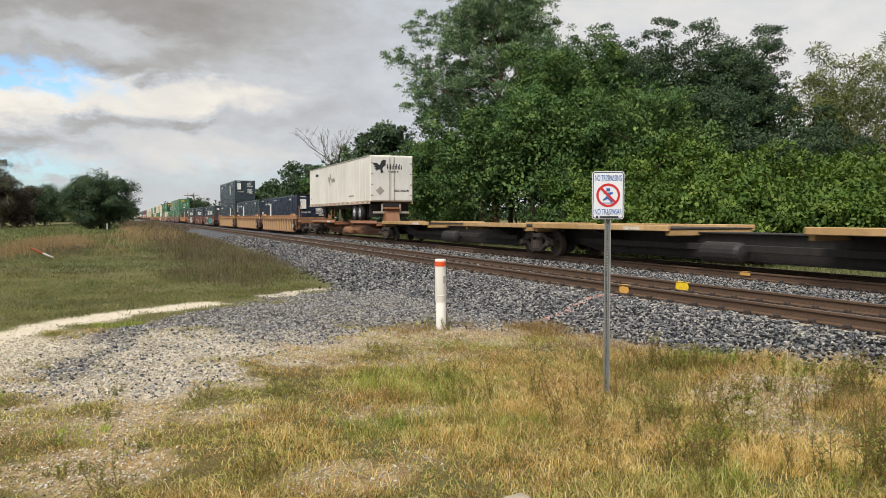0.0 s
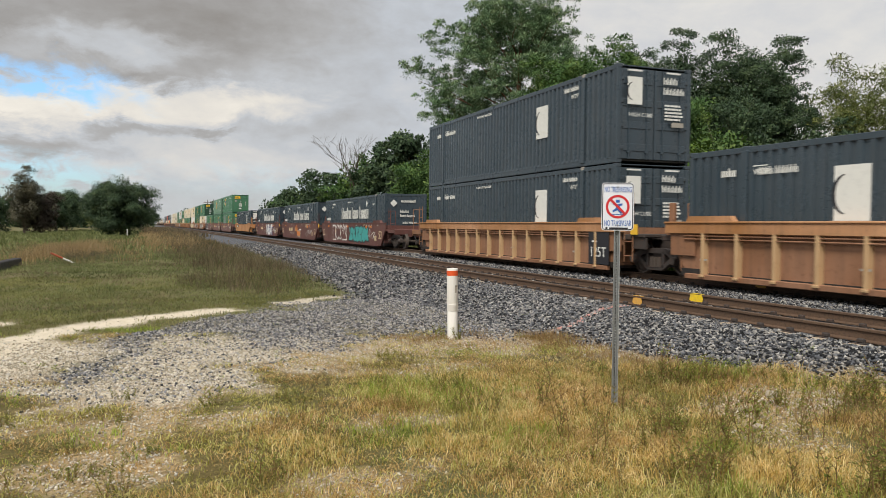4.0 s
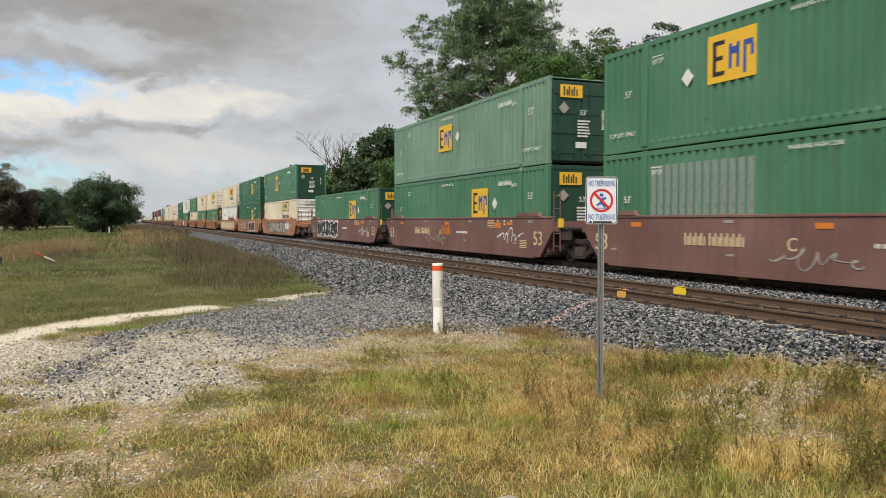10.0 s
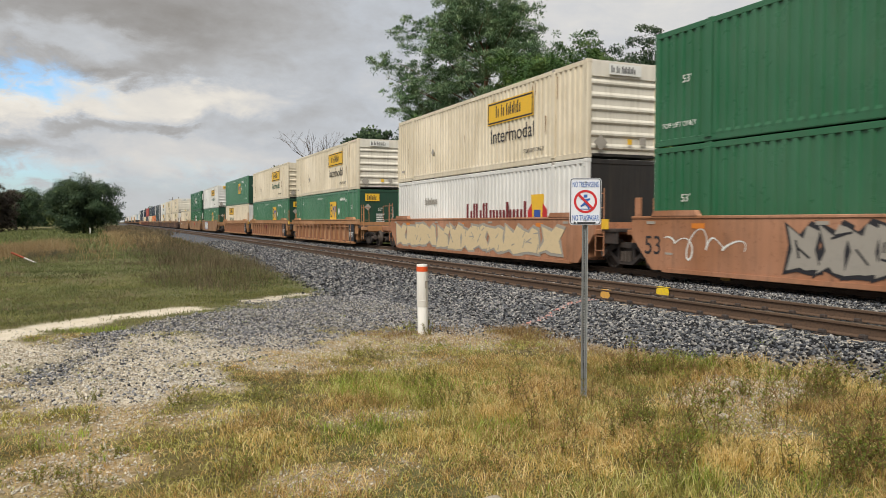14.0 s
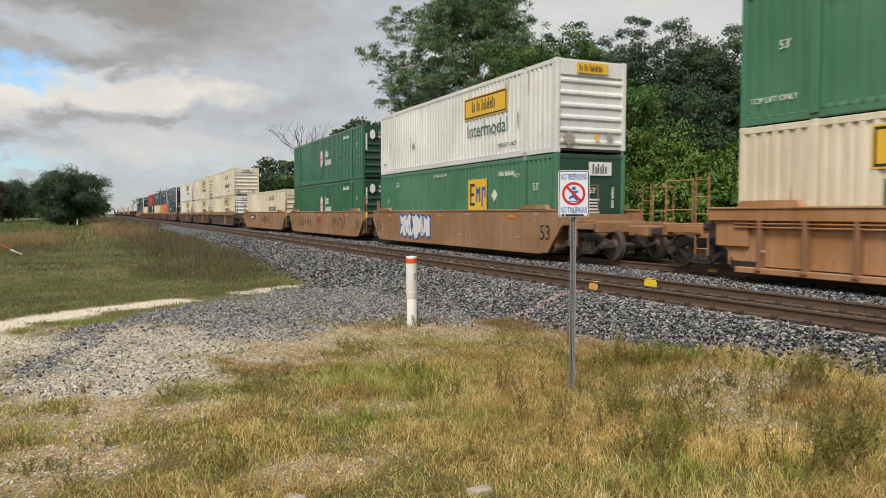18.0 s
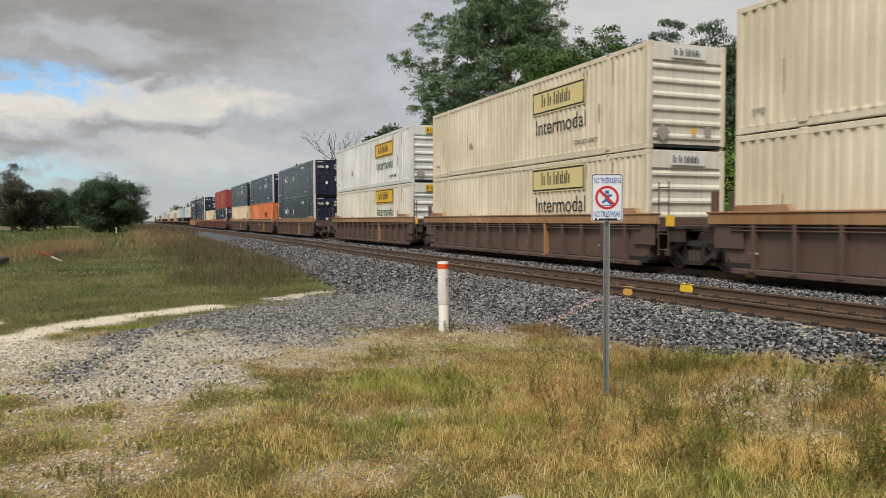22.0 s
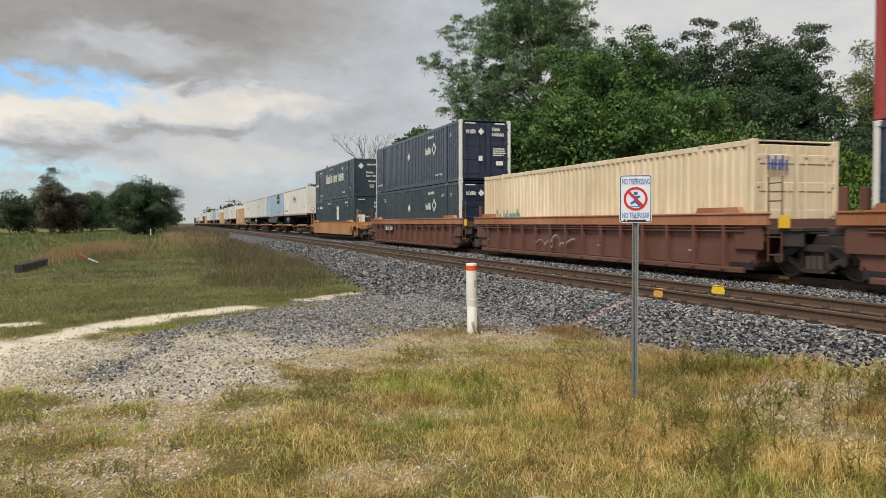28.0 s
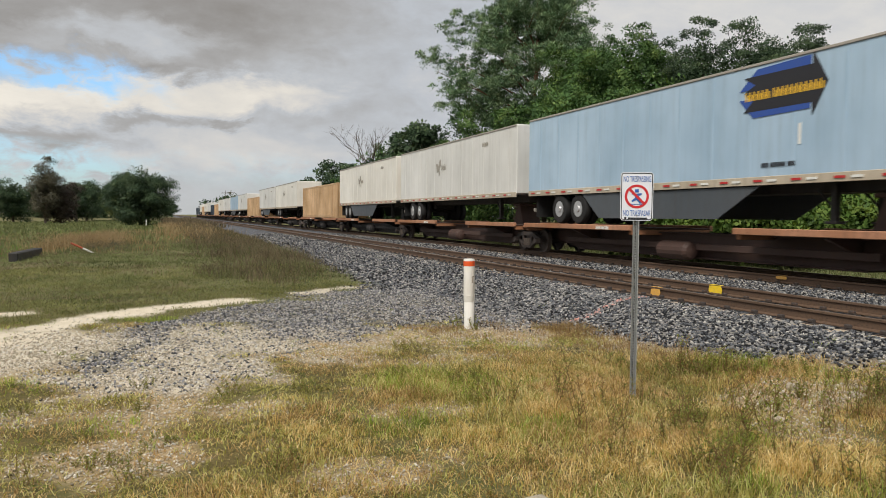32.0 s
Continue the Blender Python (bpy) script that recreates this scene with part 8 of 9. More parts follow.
def tree(x, y, height, wide, crown_from, clumps, per, leaf, mat, bark, label, name="tree", clump_r=(0.6, 1.2), trunk=0.22, flat=0.85, slim=0.55, shell=0.5, lean=(0, 0), group="trees behind the line", squash=1.0, bough=1.0, ragged=0.05):
    """A broad-leaved tree: tapered trunk, limbs, and a crown of clumps with gaps and an uneven edge."""
    z = float(ground_height(np.array([x]), np.array([y]))[0])
    ob = thing(name, label, "tree", group, pose(x, y, z))
    h0, h1 = crown_from * height, height
    half = np.array([wide / 2, wide / 2 * squash, (h1 - h0) / 2])
    mid = np.array([lean[0], lean[1], (h0 + h1) / 2])
    # boughs on the outside of the crown, each a rounded spray of clumps
    nb = max(10, clumps // 9)
    d = RNG.normal(size=(nb, 3))
    d /= np.linalg.norm(d, axis=1, keepdims=True)
    rad = RNG.uniform(shell, 1.0, nb) ** 0.6 * (1 + RNG.normal(0, ragged, nb))
    rb = RNG.uniform(0.13, 0.24, nb) * (wide + h1 - h0) / 2 * bough
    b = d * (rad[:, None] * half - 0.42 * rb[:, None]) + mid
    pick = np.concatenate([np.arange(nb), RNG.integers(0, nb, clumps - nb)])
    o = RNG.normal(size=(clumps, 3)) + 0.7 * d[pick]
    o[:, 2] = np.abs(o[:, 2]) * np.where(RNG.random(clumps) < 0.78, 1, -0.6)
    o /= np.linalg.norm(o, axis=1, keepdims=True)
    c = b[pick] + o * (rb[pick] * RNG.uniform(0.55, 1.12, clumps))[:, None] * np.array([1, 1, 0.8])
    r = RNG.uniform(*clump_r, clumps) * 0.62
    low = mid - np.array([0, 0, 0.25 * (h1 - h0)])
    V, F = leaf_cloud(c, r, per, leaf, slim=slim, flat=flat, core=np.repeat(b[pick] - np.array([0, 0, 0.25]), per, 0))
    # the darker inside of the crown, of larger sprays
    N0 = LEAF_NORMALS[0]
    e = RNG.normal(size=(clumps, 3))
    r = r * 1.25
    e /= np.linalg.norm(e, axis=1, keepdims=True)
    V2, F2 = leaf_cloud(e * RNG.uniform(0.2, 0.84, (clumps, 1)) * half + mid, r * 1.1, per // 3, leaf * 1.5, slim=0.7, flat=0.8, core=low, top=0.3)
    LEAF_NORMALS[:] = [np.concatenate([N0, LEAF_NORMALS[0]])]
    V, F = np.concatenate([V, V2]), np.concatenate([F, F2 + len(V)])
    V[:, 2] = np.maximum(V[:, 2], 0.05)
    t, l = limb_mesh((0, 0, -0.1), (lean[0] * 0.6, lean[1] * 0.6, h0 + (h1 - h0) * 0.75), [tuple(q) for q in c[:10]], trunk)
    part("trunk", t, bark, ob)
    for k in l:
        part("limb", k, bark, ob)
    foliage("crown", V, F, mat, ob)
    return ob


def pine(x, y, height, wide):
    """A tall pine: crooked limbs, each ending in pads of round needle tufts, with sky between them."""
    z = float(ground_height(np.array([x]), np.array([y]))[0])
    ob = thing("pine_tree", "tall dark pine with layered needle tufts", "tree", "trees behind the line", pose(x, y, z))
    rg = random.Random(11)
    c, r, ends = [], [], []
    for i in range(88):
        f = 0.47 + 0.51 * (i + rg.random()) / 88
        most = wide / 2 * np.interp(f, (0.4, 0.5, 0.6, 0.72, 0.8, 0.9, 0.96, 1.0), (1.0, 1.2, 1.25, 1.12, 0.86, 0.74, 0.58, 0.34))
        reach = most * rg.uniform(0.5, 1.0)
        a = i * 2.4 + rg.uniform(-0.6, 0.6)
        tip = Vector((math.cos(a) * reach, math.sin(a) * reach, f * height + rg.uniform(-0.4, 0.5)))
        ends.append(tip)
        for k in range(7):
            g = rg.uniform(0.4, 1.05)
            pad = Vector((tip.x * g, tip.y * g, tip.z - 0.3 * (1 - g) * reach)) + Vector((rg.gauss(0, 0.65), rg.gauss(0, 0.65), rg.gauss(0.1, 0.3)))
            for q in range(4):
                o = Vector((rg.gauss(0, 0.5), rg.gauss(0, 0.5), 0))
                c.append(pad + o + Vector((0, 0, 0.25 - 0.3 * o.length + rg.gauss(0.0, 0.1))))
                r.append(rg.uniform(0.55, 0.9))
    c = np.array([tuple(v) for v in c])
    V, F = leaf_cloud(c, np.array(r), 74, 0.22, slim=0.28, up=0.8, flat=0.75, burst=True, core=np.repeat(c - np.array([0, 0, 0.3]), 74, 0))
    t, l = limb_mesh((0, 0, -0.1), (0.6, 0.2, height * 0.97), [tuple(q) for q in ends[::2]], 0.34, 7)
    part("trunk", t, M_BARK_PINE, ob)
    for k in l:
        part("limb", k, M_BARK_PINE, ob)
    foliage("crown", V, F, M_NEEDLE, ob)
    return ob


def bare_tree(x, y, height):
    z = float(ground_height(np.array([x]), np.array([y]))[0])
    ob = thing("bare_tree", "leafless grey tree with thin bare branches", "tree", "trees behind the line", pose(x, y, z))
    tr, br = Mesh(), Mesh()
    rg = random.Random(5)

    def grow(p, d, l, r, depth):
        q = p + d * l
        (tr if depth == 0 else br).tube(p, q, r, r * 0.65, 6 if depth < 2 else 4, False)
        if depth < 5:
            for k in range(3 if depth else 4):
                e = (d + Vector((rg.gauss(0, 0.5), rg.gauss(0, 0.5), rg.gauss(0.12, 0.25)))).normalized()
                grow(p.lerp(q, rg.uniform(0.55, 1.0)), e, l * rg.uniform(0.5, 0.78), r * 0.55, depth + 1)

    grow(Vector((0, 0, -0.1)), Vector((0.05, 0, 1)).normalized(), height * 0.42, 0.16, 0)
    part("trunk", tr, M_BARK, ob)
    part("branch", br, M_BARK, ob)


def bamboo(x, y, n, height):
    z = float(ground_height(np.array([x]), np.array([y]))[0])
    ob = thing("bamboo_clump", "clump of tall arching bamboo with feathery tops", "tree", "trees behind the line", pose(x, y, z))
    cs, rs = [], []
    for i in range(n):
        st = Mesh()
        p = Vector((random.gauss(0, 1.0), random.gauss(0, 1.0), -0.05))
        a, h = random.uniform(0, 6.28), height * random.uniform(0.75, 1.0)
        for k in range(8):
            f = (k + 1) / 8
            q = p + Vector((math.cos(a) * 0.55 * f ** 3, math.sin(a) * 0.55 * f ** 3, h / 8))
            st.tube(p, q, 0.05 * (1 - 0.1 * k), 0.05 * (1 - 0.1 * (k + 1)), 6, False)
            if f > 0.45:
                for j in range(3):
                    cs.append(tuple(q + Vector((random.gauss(0, 0.35), random.gauss(0, 0.35), random.gauss(0, 0.4)))))
                    rs.append(random.uniform(0.35, 0.75))
            p = q
        part("cane", st, M_LEAF_BAMBOO, ob)
    V, F = leaf_cloud(np.array(cs), np.array(rs), 75, 0.3, slim=0.22, up=0.1, flat=1.0)
    foliage("crown", V, F, M_LEAF_BAMBOO, ob)


def build_trees():
    green, dark, vine = "leafy green broad-leaved tree", "dense dark green oak tree", "mound of shrub smothered in green vines"
    pine(29.4, 55.0, 20.0, 15.0)
    # the wood behind the far track, from the far end to the near
    wood = [("D", 24.6, 93.2, 9.0, 9.5), ("L", 24.9, 82.1, 10.0, 8.5), ("D", 25.2, 74.3, 10.6, 7.5), ("D", 24.7, 66.2, 11.3, 4.6), ("L", 23.4, 57.5, 8.6, 8.0),
            ("D", 26.4, 61.5, 11.0, 8.0), ("L", 23.6, 50.9, 9.0, 7.5), ("L", 22.9, 44.7, 10.1, 7.0), ("D", 27.5, 49.1, 13.0, 8.0), ("L", 24.2, 40.4, 10.2, 7.0),
            ("L", 27.3, 43.0, 14.0, 7.0), ("L", 30.7, 43.8, 15.2, 6.4), ("L", 25.4, 36.5, 10.3, 6.5), ("L", 29.2, 37.6, 11.7, 7.0), ("D", 34.9, 45.8, 14.8, 8.0),
            ("L", 28.0, 33.8, 9.0, 6.5), ("D", 41.0, 48.5, 16.6, 8.5), ("D", 45.6, 48.5, 16.9, 9.0), ("D", 47.3, 45.2, 16.2, 6.4), ("D", 46.8, 40.2, 9.6, 6.5), ("L", 32.0, 34.8, 8.7, 6.5),
            ("D", 36.4, 37.5, 10.4, 7.5), ("D", 40.5, 41.5, 12.0, 8.0), ("D", 39.5, 35.2, 8.0, 7.0), ("D", 43.5, 35.7, 7.2, 6.5), ("D", 32.5, 50.5, 12.0, 9.0), ("D", 22.5, 102.0, 7.6, 9.0),
            ("L", 25.0, 113.0, 7.0, 10.0), ("D", 27.0, 128.0, 8.2, 10.0), ("D", 31.0, 165.0, 8.5, 10.0), ("D", 49.0, 37.6, 7.6, 8.0), ("L", 55.0, 33.0, 7.5, 9.0)]
    for k, x, y, h, w in wood:
        far = y > 64
        vol = w * h / 80
        tree(x, y, h * (1.04 if x > 38 else 0.96), w, 0.05 if h < 14 else 0.16, int((75 + 60 * vol) * (1.0 if h < 14 else 1.7)), 125 if not far else 55, 0.165 if not far else 0.32, M_LEAF if k == "L" else M_LEAF_DARK, M_BARK, green if k == "L" else dark, clump_r=(0.55, 1.3), flat=0.6, squash=0.85, bough=0.9, ragged=0.11 if h < 14 else 0.03)
    bare_tree(23.6, 80.0, 12.4)
    for x, y, h, w in ((26.6, 32.0, 5.9, 6.0), (26.3, 28.8, 5.8, 6.0), (28.4, 27.5, 5.6, 6.5), (28.4, 24.8, 5.1, 5.8), (29.4, 23.0, 4.5, 5.5), (30.4, 21.6, 4.1, 5.5), (32.0, 20.0, 4.2, 5.5), (21.6, 26.7, 3.2, 4.2),
                       (22.6, 24.1, 3.5, 4.6), (23.8, 22.4, 3.7, 4.8), (25.1, 20.7, 3.2, 4.8), (26.4, 19.0, 3.2, 4.8), (24.8, 34.8, 4.9, 5.0), (33.5, 24.5, 5.6, 6.5), (35.0, 21.5, 5.0, 6.5), (22.0, 30.5, 2.8, 4.2), (28.0, 16.5, 3.0, 5.0)):
        tree(x, y, h, w, 0.02, 58, 130, 0.15, M_LEAF_VINE, M_BARK, vine, "vine_shrub", (0.55, 1.15), 0.1, 0.6, 0.75, 0.6, group="vine-covered shrubs", bough=1.25)
    for x, y, h in ((50.7, 40.9, 14.8), (50.3, 37.8, 13.6), (53.0, 36.8, 14.6), (56.0, 35.0, 14.0), (47.8, 39.0, 12.5)):
        bamboo(x, y, 8, h)
    # the near side of the line, far off
    tree(0.0, 110.0, 7.9, 8.6, -0.06, 300, 130, 0.18, M_LEAF_DARK, M_BARK, "round dark green tree standing alone", group="trees across the field", shell=0.75, clump_r=(0.8, 1.5), bough=0.95)
    for x, y, h, w, mt, fine in ((-15.4, 150, 11.4, 5.6, M_LEAF_RUST, 0.8), (-11.5, 165, 8.0, 8, M_LEAF_DARK, 1), (-10.4, 175, 8.4, 8, M_LEAF_DARK, 1), (-23, 170, 8, 9, M_LEAF_DARK, 1), (-13.0, 152, 7.2, 5.0, M_LEAF_AUTUMN, 1), (-4.0, 190, 7.2, 6, M_LEAF_BAMBOO, 1),
                                 (-30, 160, 8.5, 10, M_LEAF_DARK, 1), (-38, 170, 9, 10, M_LEAF, 1), (2, 215, 6.5, 9, M_LEAF_DARK, 1), (-20, 200, 9, 12, M_LEAF_DARK, 1), (10.0, 330, 6.5, 9, M_LEAF_DARK, 1), (38.0, 330, 11.0, 7, M_LEAF_DARK, 0.6), (30.0, 290, 8.0, 8, M_LEAF_DARK, 1)):
        tree(x, y, h, w, 0.02, int(110 / fine), 110, 0.25 * fine, mt, M_BARK, "dark tree across the field in the distance", group="trees across the field", shell=0.7, clump_r=(0.9 * fine, 1.8 * fine), bough=1.15 * fine, ragged=0.1)


def far_woods():
    """A low line of woods along the horizon, as one lot."""
    cs, rs = [], []
    for a in np.linspace(-100, 100, 900):
        d = 420 + 60 * math.sin(a * 0.3) + random.uniform(-40, 40)
        x, y = d * math.sin(radians(a)), d * math.cos(radians(a))
        if abs(x - bend(y) - 12) < 14 and y > 0:
            continue
        h = 7 + 3 * math.sin(a * 1.3) + random.uniform(-2, 2)
        for k in range(4):
            cs.append((x + random.gauss(0, 3), y + random.gauss(0, 3), h * random.uniform(0.1, 1.0)))
            rs.append(random.uniform(2.5, 4.5))
    V, F = leaf_cloud(np.array(cs), np.array(rs), 34, 1.5, slim=0.8)
    V[:, 2] = np.maximum(V[:, 2], -0.3)
    tagged(foliage("far_woods", V, F, M_LEAF_DARK), "low line of dark woods on the horizon", "woods", kind="stuff")


build_stones()
build_grass()
build_weeds()
build_trees()
far_woods()


# ---- small things by the line ----
def z_at(x, y):
    return float(ground_height(np.array([x]), np.array([y]))[0])


def build_sign():
    """The warning sign on its perforated steel post."""
    x, y = 4.485, 6.115
    z = z_at(x, y)
    sign = thing("warning_sign", "white metal warning sign on a galvanised post", "sign", m=pose(x, y, z, 0, 0, -27))
    post = Mesh()
    prof = [(-0.03, 0.0), (-0.03, 0.012), (-0.018, 0.016), (-0.014, 0.04), (0.014, 0.04), (0.018, 0.016), (0.03, 0.012), (0.03, 0.0), (0.02, 0.003), (0.01, 0.034), (-0.01, 0.034), (-0.02, 0.003)]
    post.prism(prof, -0.3, 2.05, "z")
    part("post", post, M_GALV, sign)
    holes = Mesh()
    for k in range(60):
        holes.lathe([(-0.0005, 0.0055), (0.0008, 0.0055)], "y", 8, (0, 0.0, 0.12 + 0.0254 * k))
    for k in range(60):
        h = Mesh().lathe([(-0.0015, 0.0048), (0.0006, 0.0048)], "y", 8, (0, -0.0005, 0.05 + 0.032 * k))
        holes.add(h.v, h.f)
    part("hole_row", holes, M_BLACK, sign, m=pose(0, 0.033, 0))
    w, h, z0 = 0.308, 0.462, 1.72

    def round_rect(hw, hh, r, n=5):
        pts = []
        for cx, cy, a0 in ((hw - r, hh - r, 0), (-hw + r, hh - r, 90), (-hw + r, -hh + r, 180), (hw - r, -hh + r, 270)):
            for k in range(n + 1):
                a = radians(a0 + 90 * k / n)
                pts.append((cx + r * math.cos(a), cy + r * math.sin(a)))
        return pts

    face = Matrix.Translation((0, -0.002, z0 + h / 2)) @ END_M
    panel = part("panel", Mesh().prism(round_rect(w / 2, h / 2, 0.03), -0.0012, 0.0012, "z"), decal("sign_white", "#dcdfe6", 0.15), sign, "white aluminium panel", m=face)
    dark, blue, red = decal("sign_black", "#22242a", 0.1), decal("sign_blue", "#2c5fa6", 0.15), decal("sign_red", "#c1272d", 0.1)
    out, inn = round_rect(w / 2 - 0.006, h / 2 - 0.006, 0.026), round_rect(w / 2 - 0.014, h / 2 - 0.014, 0.019)
    n = len(out)
    bd = Mesh().add([(a, b, 0.0024) for a, b in out] + [(a, b, 0.0024) for a, b in inn], [(i, (i + 1) % n, n + (i + 1) % n, n + i) for i in range(n)])
    part("border", bd, dark, panel)
    ring = Mesh()
    k, ro, ri, cy = 40, 0.114, 0.091, 0.0
    ring.add([(ro * math.cos(2 * math.pi * i / k), cy + ro * math.sin(2 * math.pi * i / k), 0.0034) for i in range(k)] + [(ri * math.cos(2 * math.pi * i / k), cy + ri * math.sin(2 * math.pi * i / k), 0.0034) for i in range(k)], [(i, (i + 1) % k, k + (i + 1) % k, k + i) for i in range(k)])
    part("red_ring", ring, red, panel)
    a = radians(-45)
    part("red_bar", Mesh().box(-0.1, 0.1, -0.012, 0.012, 0.0, 0.0012), red, panel, m=pose(0, cy, 0.0042, 0, 0, -45))
    fig = Mesh().box(-0.018, 0.018, 0.038, 0.068, 0, 0.001).prism([(-0.05, 0.02), (0.045, 0.032), (0.045, 0.014), (0.02, 0.005), (0.022, -0.03), (0.05, -0.06), (0.03, -0.07), (-0.002, -0.035), (-0.045, -0.055), (-0.05, -0.04), (-0.018, -0.015), (-0.016, 0.008)], 0, 0.001, "z").box(-0.055, 0.05, -0.078, -0.071, 0, 0.001)
    part("blue_shape", fig, blue, panel, "blue plain shape", m=pose(0, cy, 0.0028))

    def words(s, size, yy, mat):
        me = text_mesh(s, size, mat)
        wd = max(v.co.x for v in me.vertices) - min(v.co.x for v in me.vertices)
        k = min(1.0, (w - 0.05) / wd)
        ob = part("lettering", me, None, panel, m=Matrix.Translation((-wd * k / 2, yy, 0.0026)) @ Matrix.Diagonal((k, 1, 1, 1)))
        return ob

    words("NO TRESPASSING", 0.078, 0.140, blue)
    words("NO TRASPASAR", 0.078, -0.186, blue)
    part("small_print", Mesh().box(-0.08, 0.1, -0.008, 0.006, 0, 0.001).box(-0.115, -0.095, -0.009, 0.009, 0, 0.001), dark, panel, m=pose(0, -0.208, 0.0026))
    for zz in (z0 + 0.05, z0 + h - 0.04):
        part("bolt", Mesh().lathe([(0, 0.009), (0.005, 0.009), (0.008, 0.005)], "y", 10), M_GALV, sign, m=pose(0, -0.004, zz, 0, 0, 180))


def build_marker():
    x, y = 4.68, 10.52
    z = z_at(x, y)
    white = paint("marker_white", "#e6e4de", 0.45, 0.25, "#8b8272")
    mk = thing("marker_post", "white plastic marker post with orange cap band", "post", m=pose(x, y, z, 0.6, -1.0, 0))
    r = 0.083
    part("lower_tube", Mesh().lathe([(-0.2, r * 0.93), (0.5, r * 0.93), (0.505, r * 0.9)], "z", 28), white, mk, smooth=True)
    part("upper_tube", Mesh().lathe([(0.42, r * 0.98), (0.425, r), (0.98, r), (1.0, r * 0.99), (1.05, r), (1.06, r * 0.96), (1.062, 0.01)], "z", 28), white, mk, smooth=True)
    part("orange_band", Mesh().lathe([(0.955, r + 0.002), (1.03, r + 0.002)], "z", 28), decal("band_orange", "#d8541f", 0.2), mk, "orange reflective band", smooth=True)
    part("joint_ring", Mesh().lathe([(0.50, r * 0.96), (0.505, r * 1.03), (0.52, r * 1.03), (0.525, r * 0.96)], "z", 28), white, mk, smooth=True)
    curl = Mesh().box(-0.012, 0.012, -0.002, 0.0, 0.7, 0.8).box(-0.012, 0.03, -0.002, 0.0, 0.79, 0.81)
    part("faded_mark", curl, M_DECAL_GREY, mk, m=pose(0.02, -r - 0.001, 0, 0, 0, 0))


def build_rail_paint():
    for x, y, z, w, h, c, lab in ((10.385, 11.76, 0.365, 0.34, 0.15, "#e8c520", "splash of yellow paint on the rail"), (8.95, 11.72, 0.36, 0.26, 0.12, "#d6a24a", "faded orange paint patch on the rail"), (13.70, 13.4, 0.40, 0.3, 0.07, "#c99a4a", "faded yellow paint patch on the rail")):
        ob = thing("paint_mark", lab, "paint mark", "survey marks on the rails", pose(x + bend(y), y, z))
        k = Mat("mark" + c[1:])
        mat = k.done(k.mix(k.ramp(k.noise(18, 5, 0.7), [(0.45, 0.0), (0.7, 1.0)]), lin(c), k.hsv(lin(c), 0.5, 0.9, 0.75)), 0.6)
        pts = [(-w / 2, -h / 2), (w * 0.3, -h * 0.55), (w * 0.55, -h * 0.3), (w / 2, h * 0.4), (w * 0.2, h * 0.5), (-w * 0.45, h * 0.48), (-w * 0.56, 0.0)]
        part("web_paint", Mesh().prism(pts, -0.042, -0.038, "x"), mat, ob)
        part("head_paint", Mesh().box(-0.04, 0.03, -w * 0.45, w * 0.5, RAIL_Z - z + 0.001, RAIL_Z - z + 0.005), mat, ob)


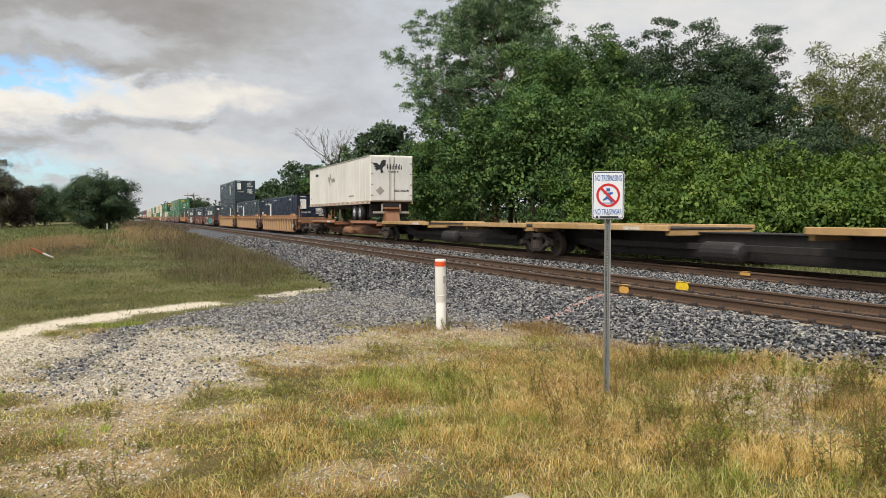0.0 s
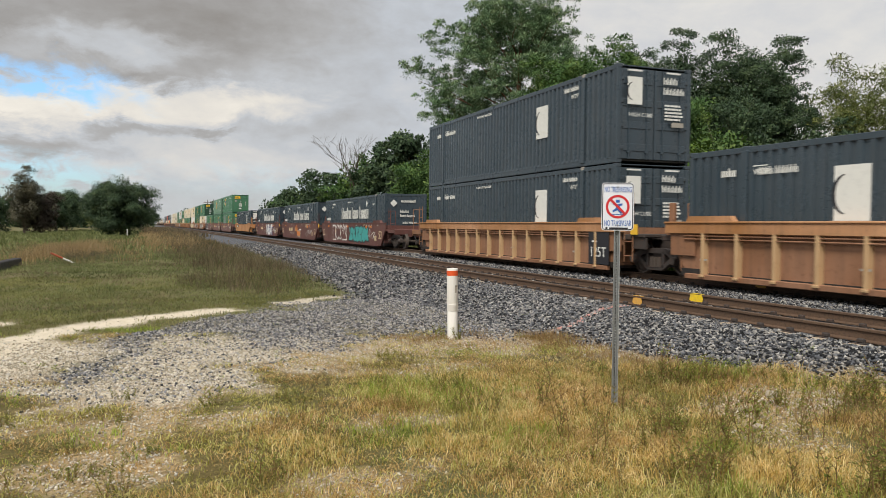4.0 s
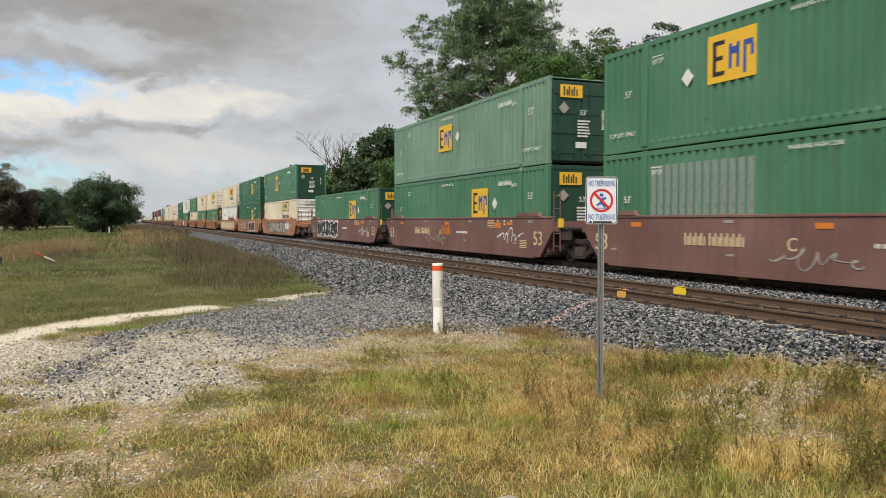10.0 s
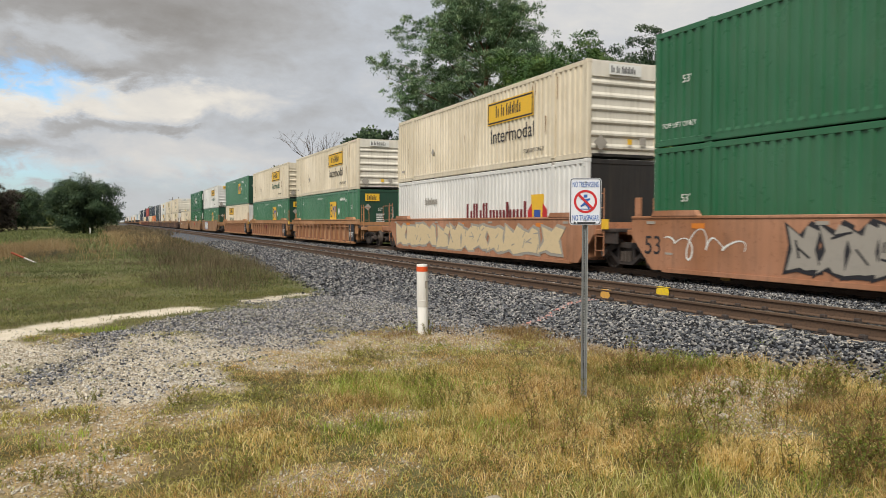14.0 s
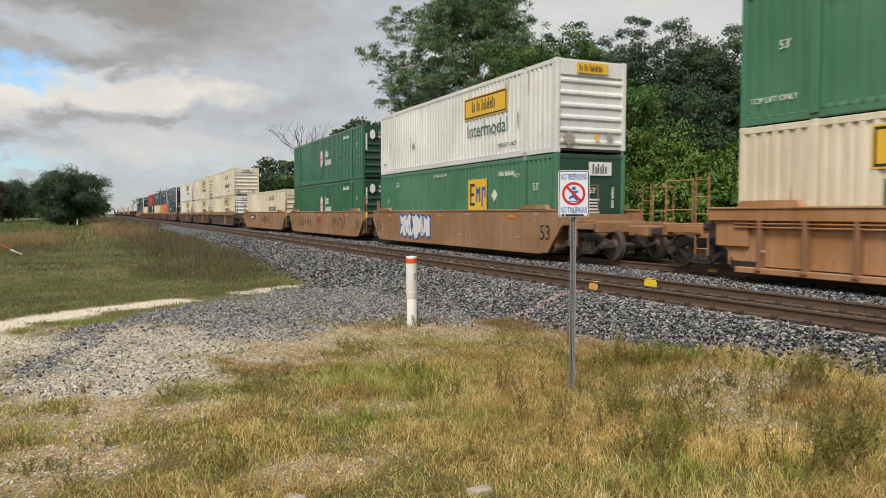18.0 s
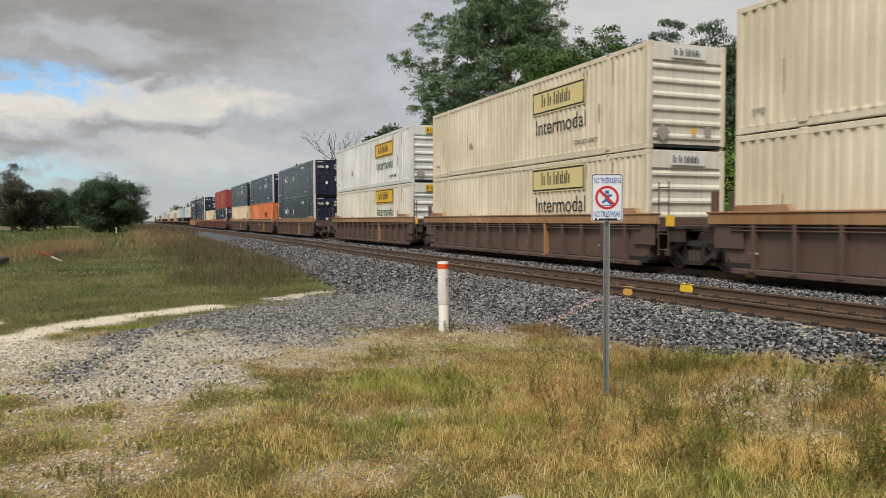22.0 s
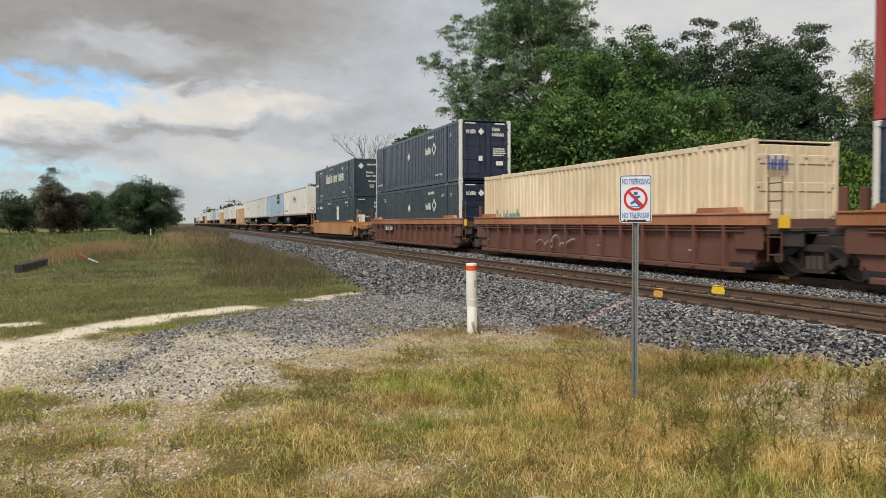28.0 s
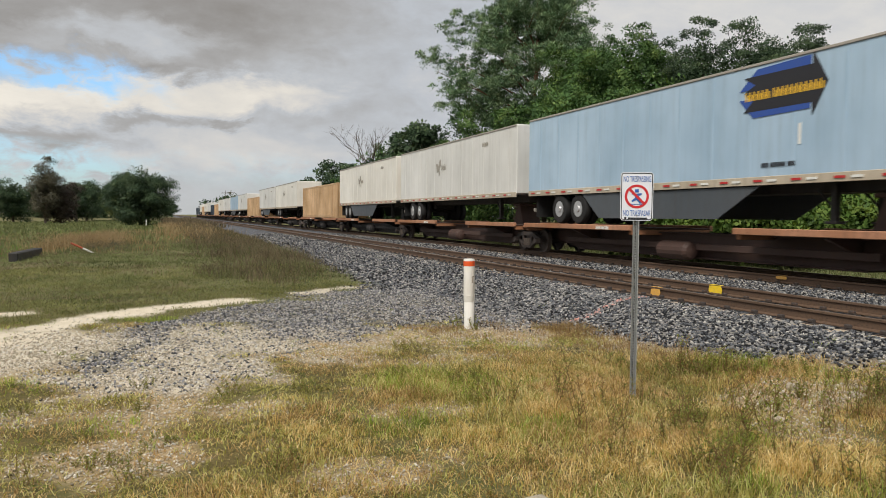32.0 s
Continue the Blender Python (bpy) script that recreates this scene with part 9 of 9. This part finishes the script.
def build_debris():
    x, y = -1.95, 31.4
    ob = thing("marker_pole", "orange and white marker pole leaning in grass", "pole", m=pose(x, y, z_at(x, y) + 0.2))
    part("pole", Mesh().tube((0.0, 0.02, 0.0), (0.39, 0.1, -0.2), 0.035, 0.032, 8), M_DECAL_W, ob, "white half")
    part("pole_tip", Mesh().tube((-0.39, -0.06, 0.2), (0.0, 0.02, 0.0), 0.035, 0.035, 8), decal("pole_orange", "#b0583c", 0.4), ob, "orange half")
    x, y = -3.6, 29.8
    ob = thing("sleeper_kerb", "black beam edging the ditch by the field", "beam", m=pose(x, y, z_at(x, y) + 0.1, 0, 0, -4))
    part("beam", Mesh().box(-0.14, 0.14, -2.0, 2.0, -0.3, 0.2, 0.03), M_BLACK, ob)
    for i, (x, y, s) in enumerate(((2.25, 3.93, 0.06), (6.3, 5.9, 0.07), (5.2, 5.0, 0.05), (1.2, 4.3, 0.05), (6.6, 5.4, 0.06))):
        rg = np.random.default_rng(i)
        v = CUBE * (1 + rg.uniform(-0.3, 0.3, (8, 3))) * np.array([1.2, 0.8, 0.55]) * s
        ob = tagged(new("rock", raw_mesh("rock", v, CUBE_F, M_LIME)), "pale limestone rock half sunk in grass", "rock", "rocks on the verge")
        bm = bmesh.new()
        bm.from_mesh(ob.data)
        bmesh.ops.bevel(bm, geom=bm.edges[:] + bm.verts[:], offset=s * 0.35, segments=2, profile=0.6, affect="EDGES")
        bm.to_mesh(ob.data)
        bm.free()
        ob.matrix_basis = pose(x, y, z_at(x, y) + s * 0.2, 0, 0, 40 * i)


def build_poles():
    """Utility poles and a lamp far down the line."""
    for x, y, h in ((24.1, 240, 9.1), (25.7, 239, 9.4), (-30, 140, 8)):
        ob = thing("utility_pole", "thin timber utility pole with a crossarm", "pole", "poles down the line", pose(x, y, z_at(x, y)))
        part("pole", Mesh().tube((0, 0, -0.3), (0, 0, h), 0.11, 0.08, 8), M_BARK, ob)
        part("crossarm", Mesh().box(-1.1, 1.1, -0.06, 0.06, h - 0.9, h - 0.75), M_BARK, ob)
        for s in (-0.9, 0.9):
            part("insulator", Mesh().lathe([(0, 0.05), (0.12, 0.07), (0.2, 0.03)], "z", 8), M_DECAL_GREY, ob, m=pose(s, 0, h - 0.75))
    x, y = 0.7, 95.0
    ob = thing("utility_stake", "small pale utility stake in the grass", "stake", m=pose(x, y, z_at(x, y)))
    part("stake", Mesh().box(-0.05, 0.05, -0.03, 0.03, -0.1, 1.0, 0.01), M_DECAL_W, ob)


build_sign()
build_marker()
build_rail_paint()
build_debris()
build_poles()


# ---- what moves ----
def motions():
    for ob, u, z in TRAIN:
        times = {0.0, 32.0}
        for y in (-25, 0, 5, 10, 15, 20, 25, 30, 35, 40, 50, 90):
            d = u - y
            if d > 0 and 0.15 < when(d) < 31.85:
                times.add(round(when(d) * FPS) / FPS)
        walk(ob, [(t, train_pose(u, z, t)) for t in sorted(times)])


motions()
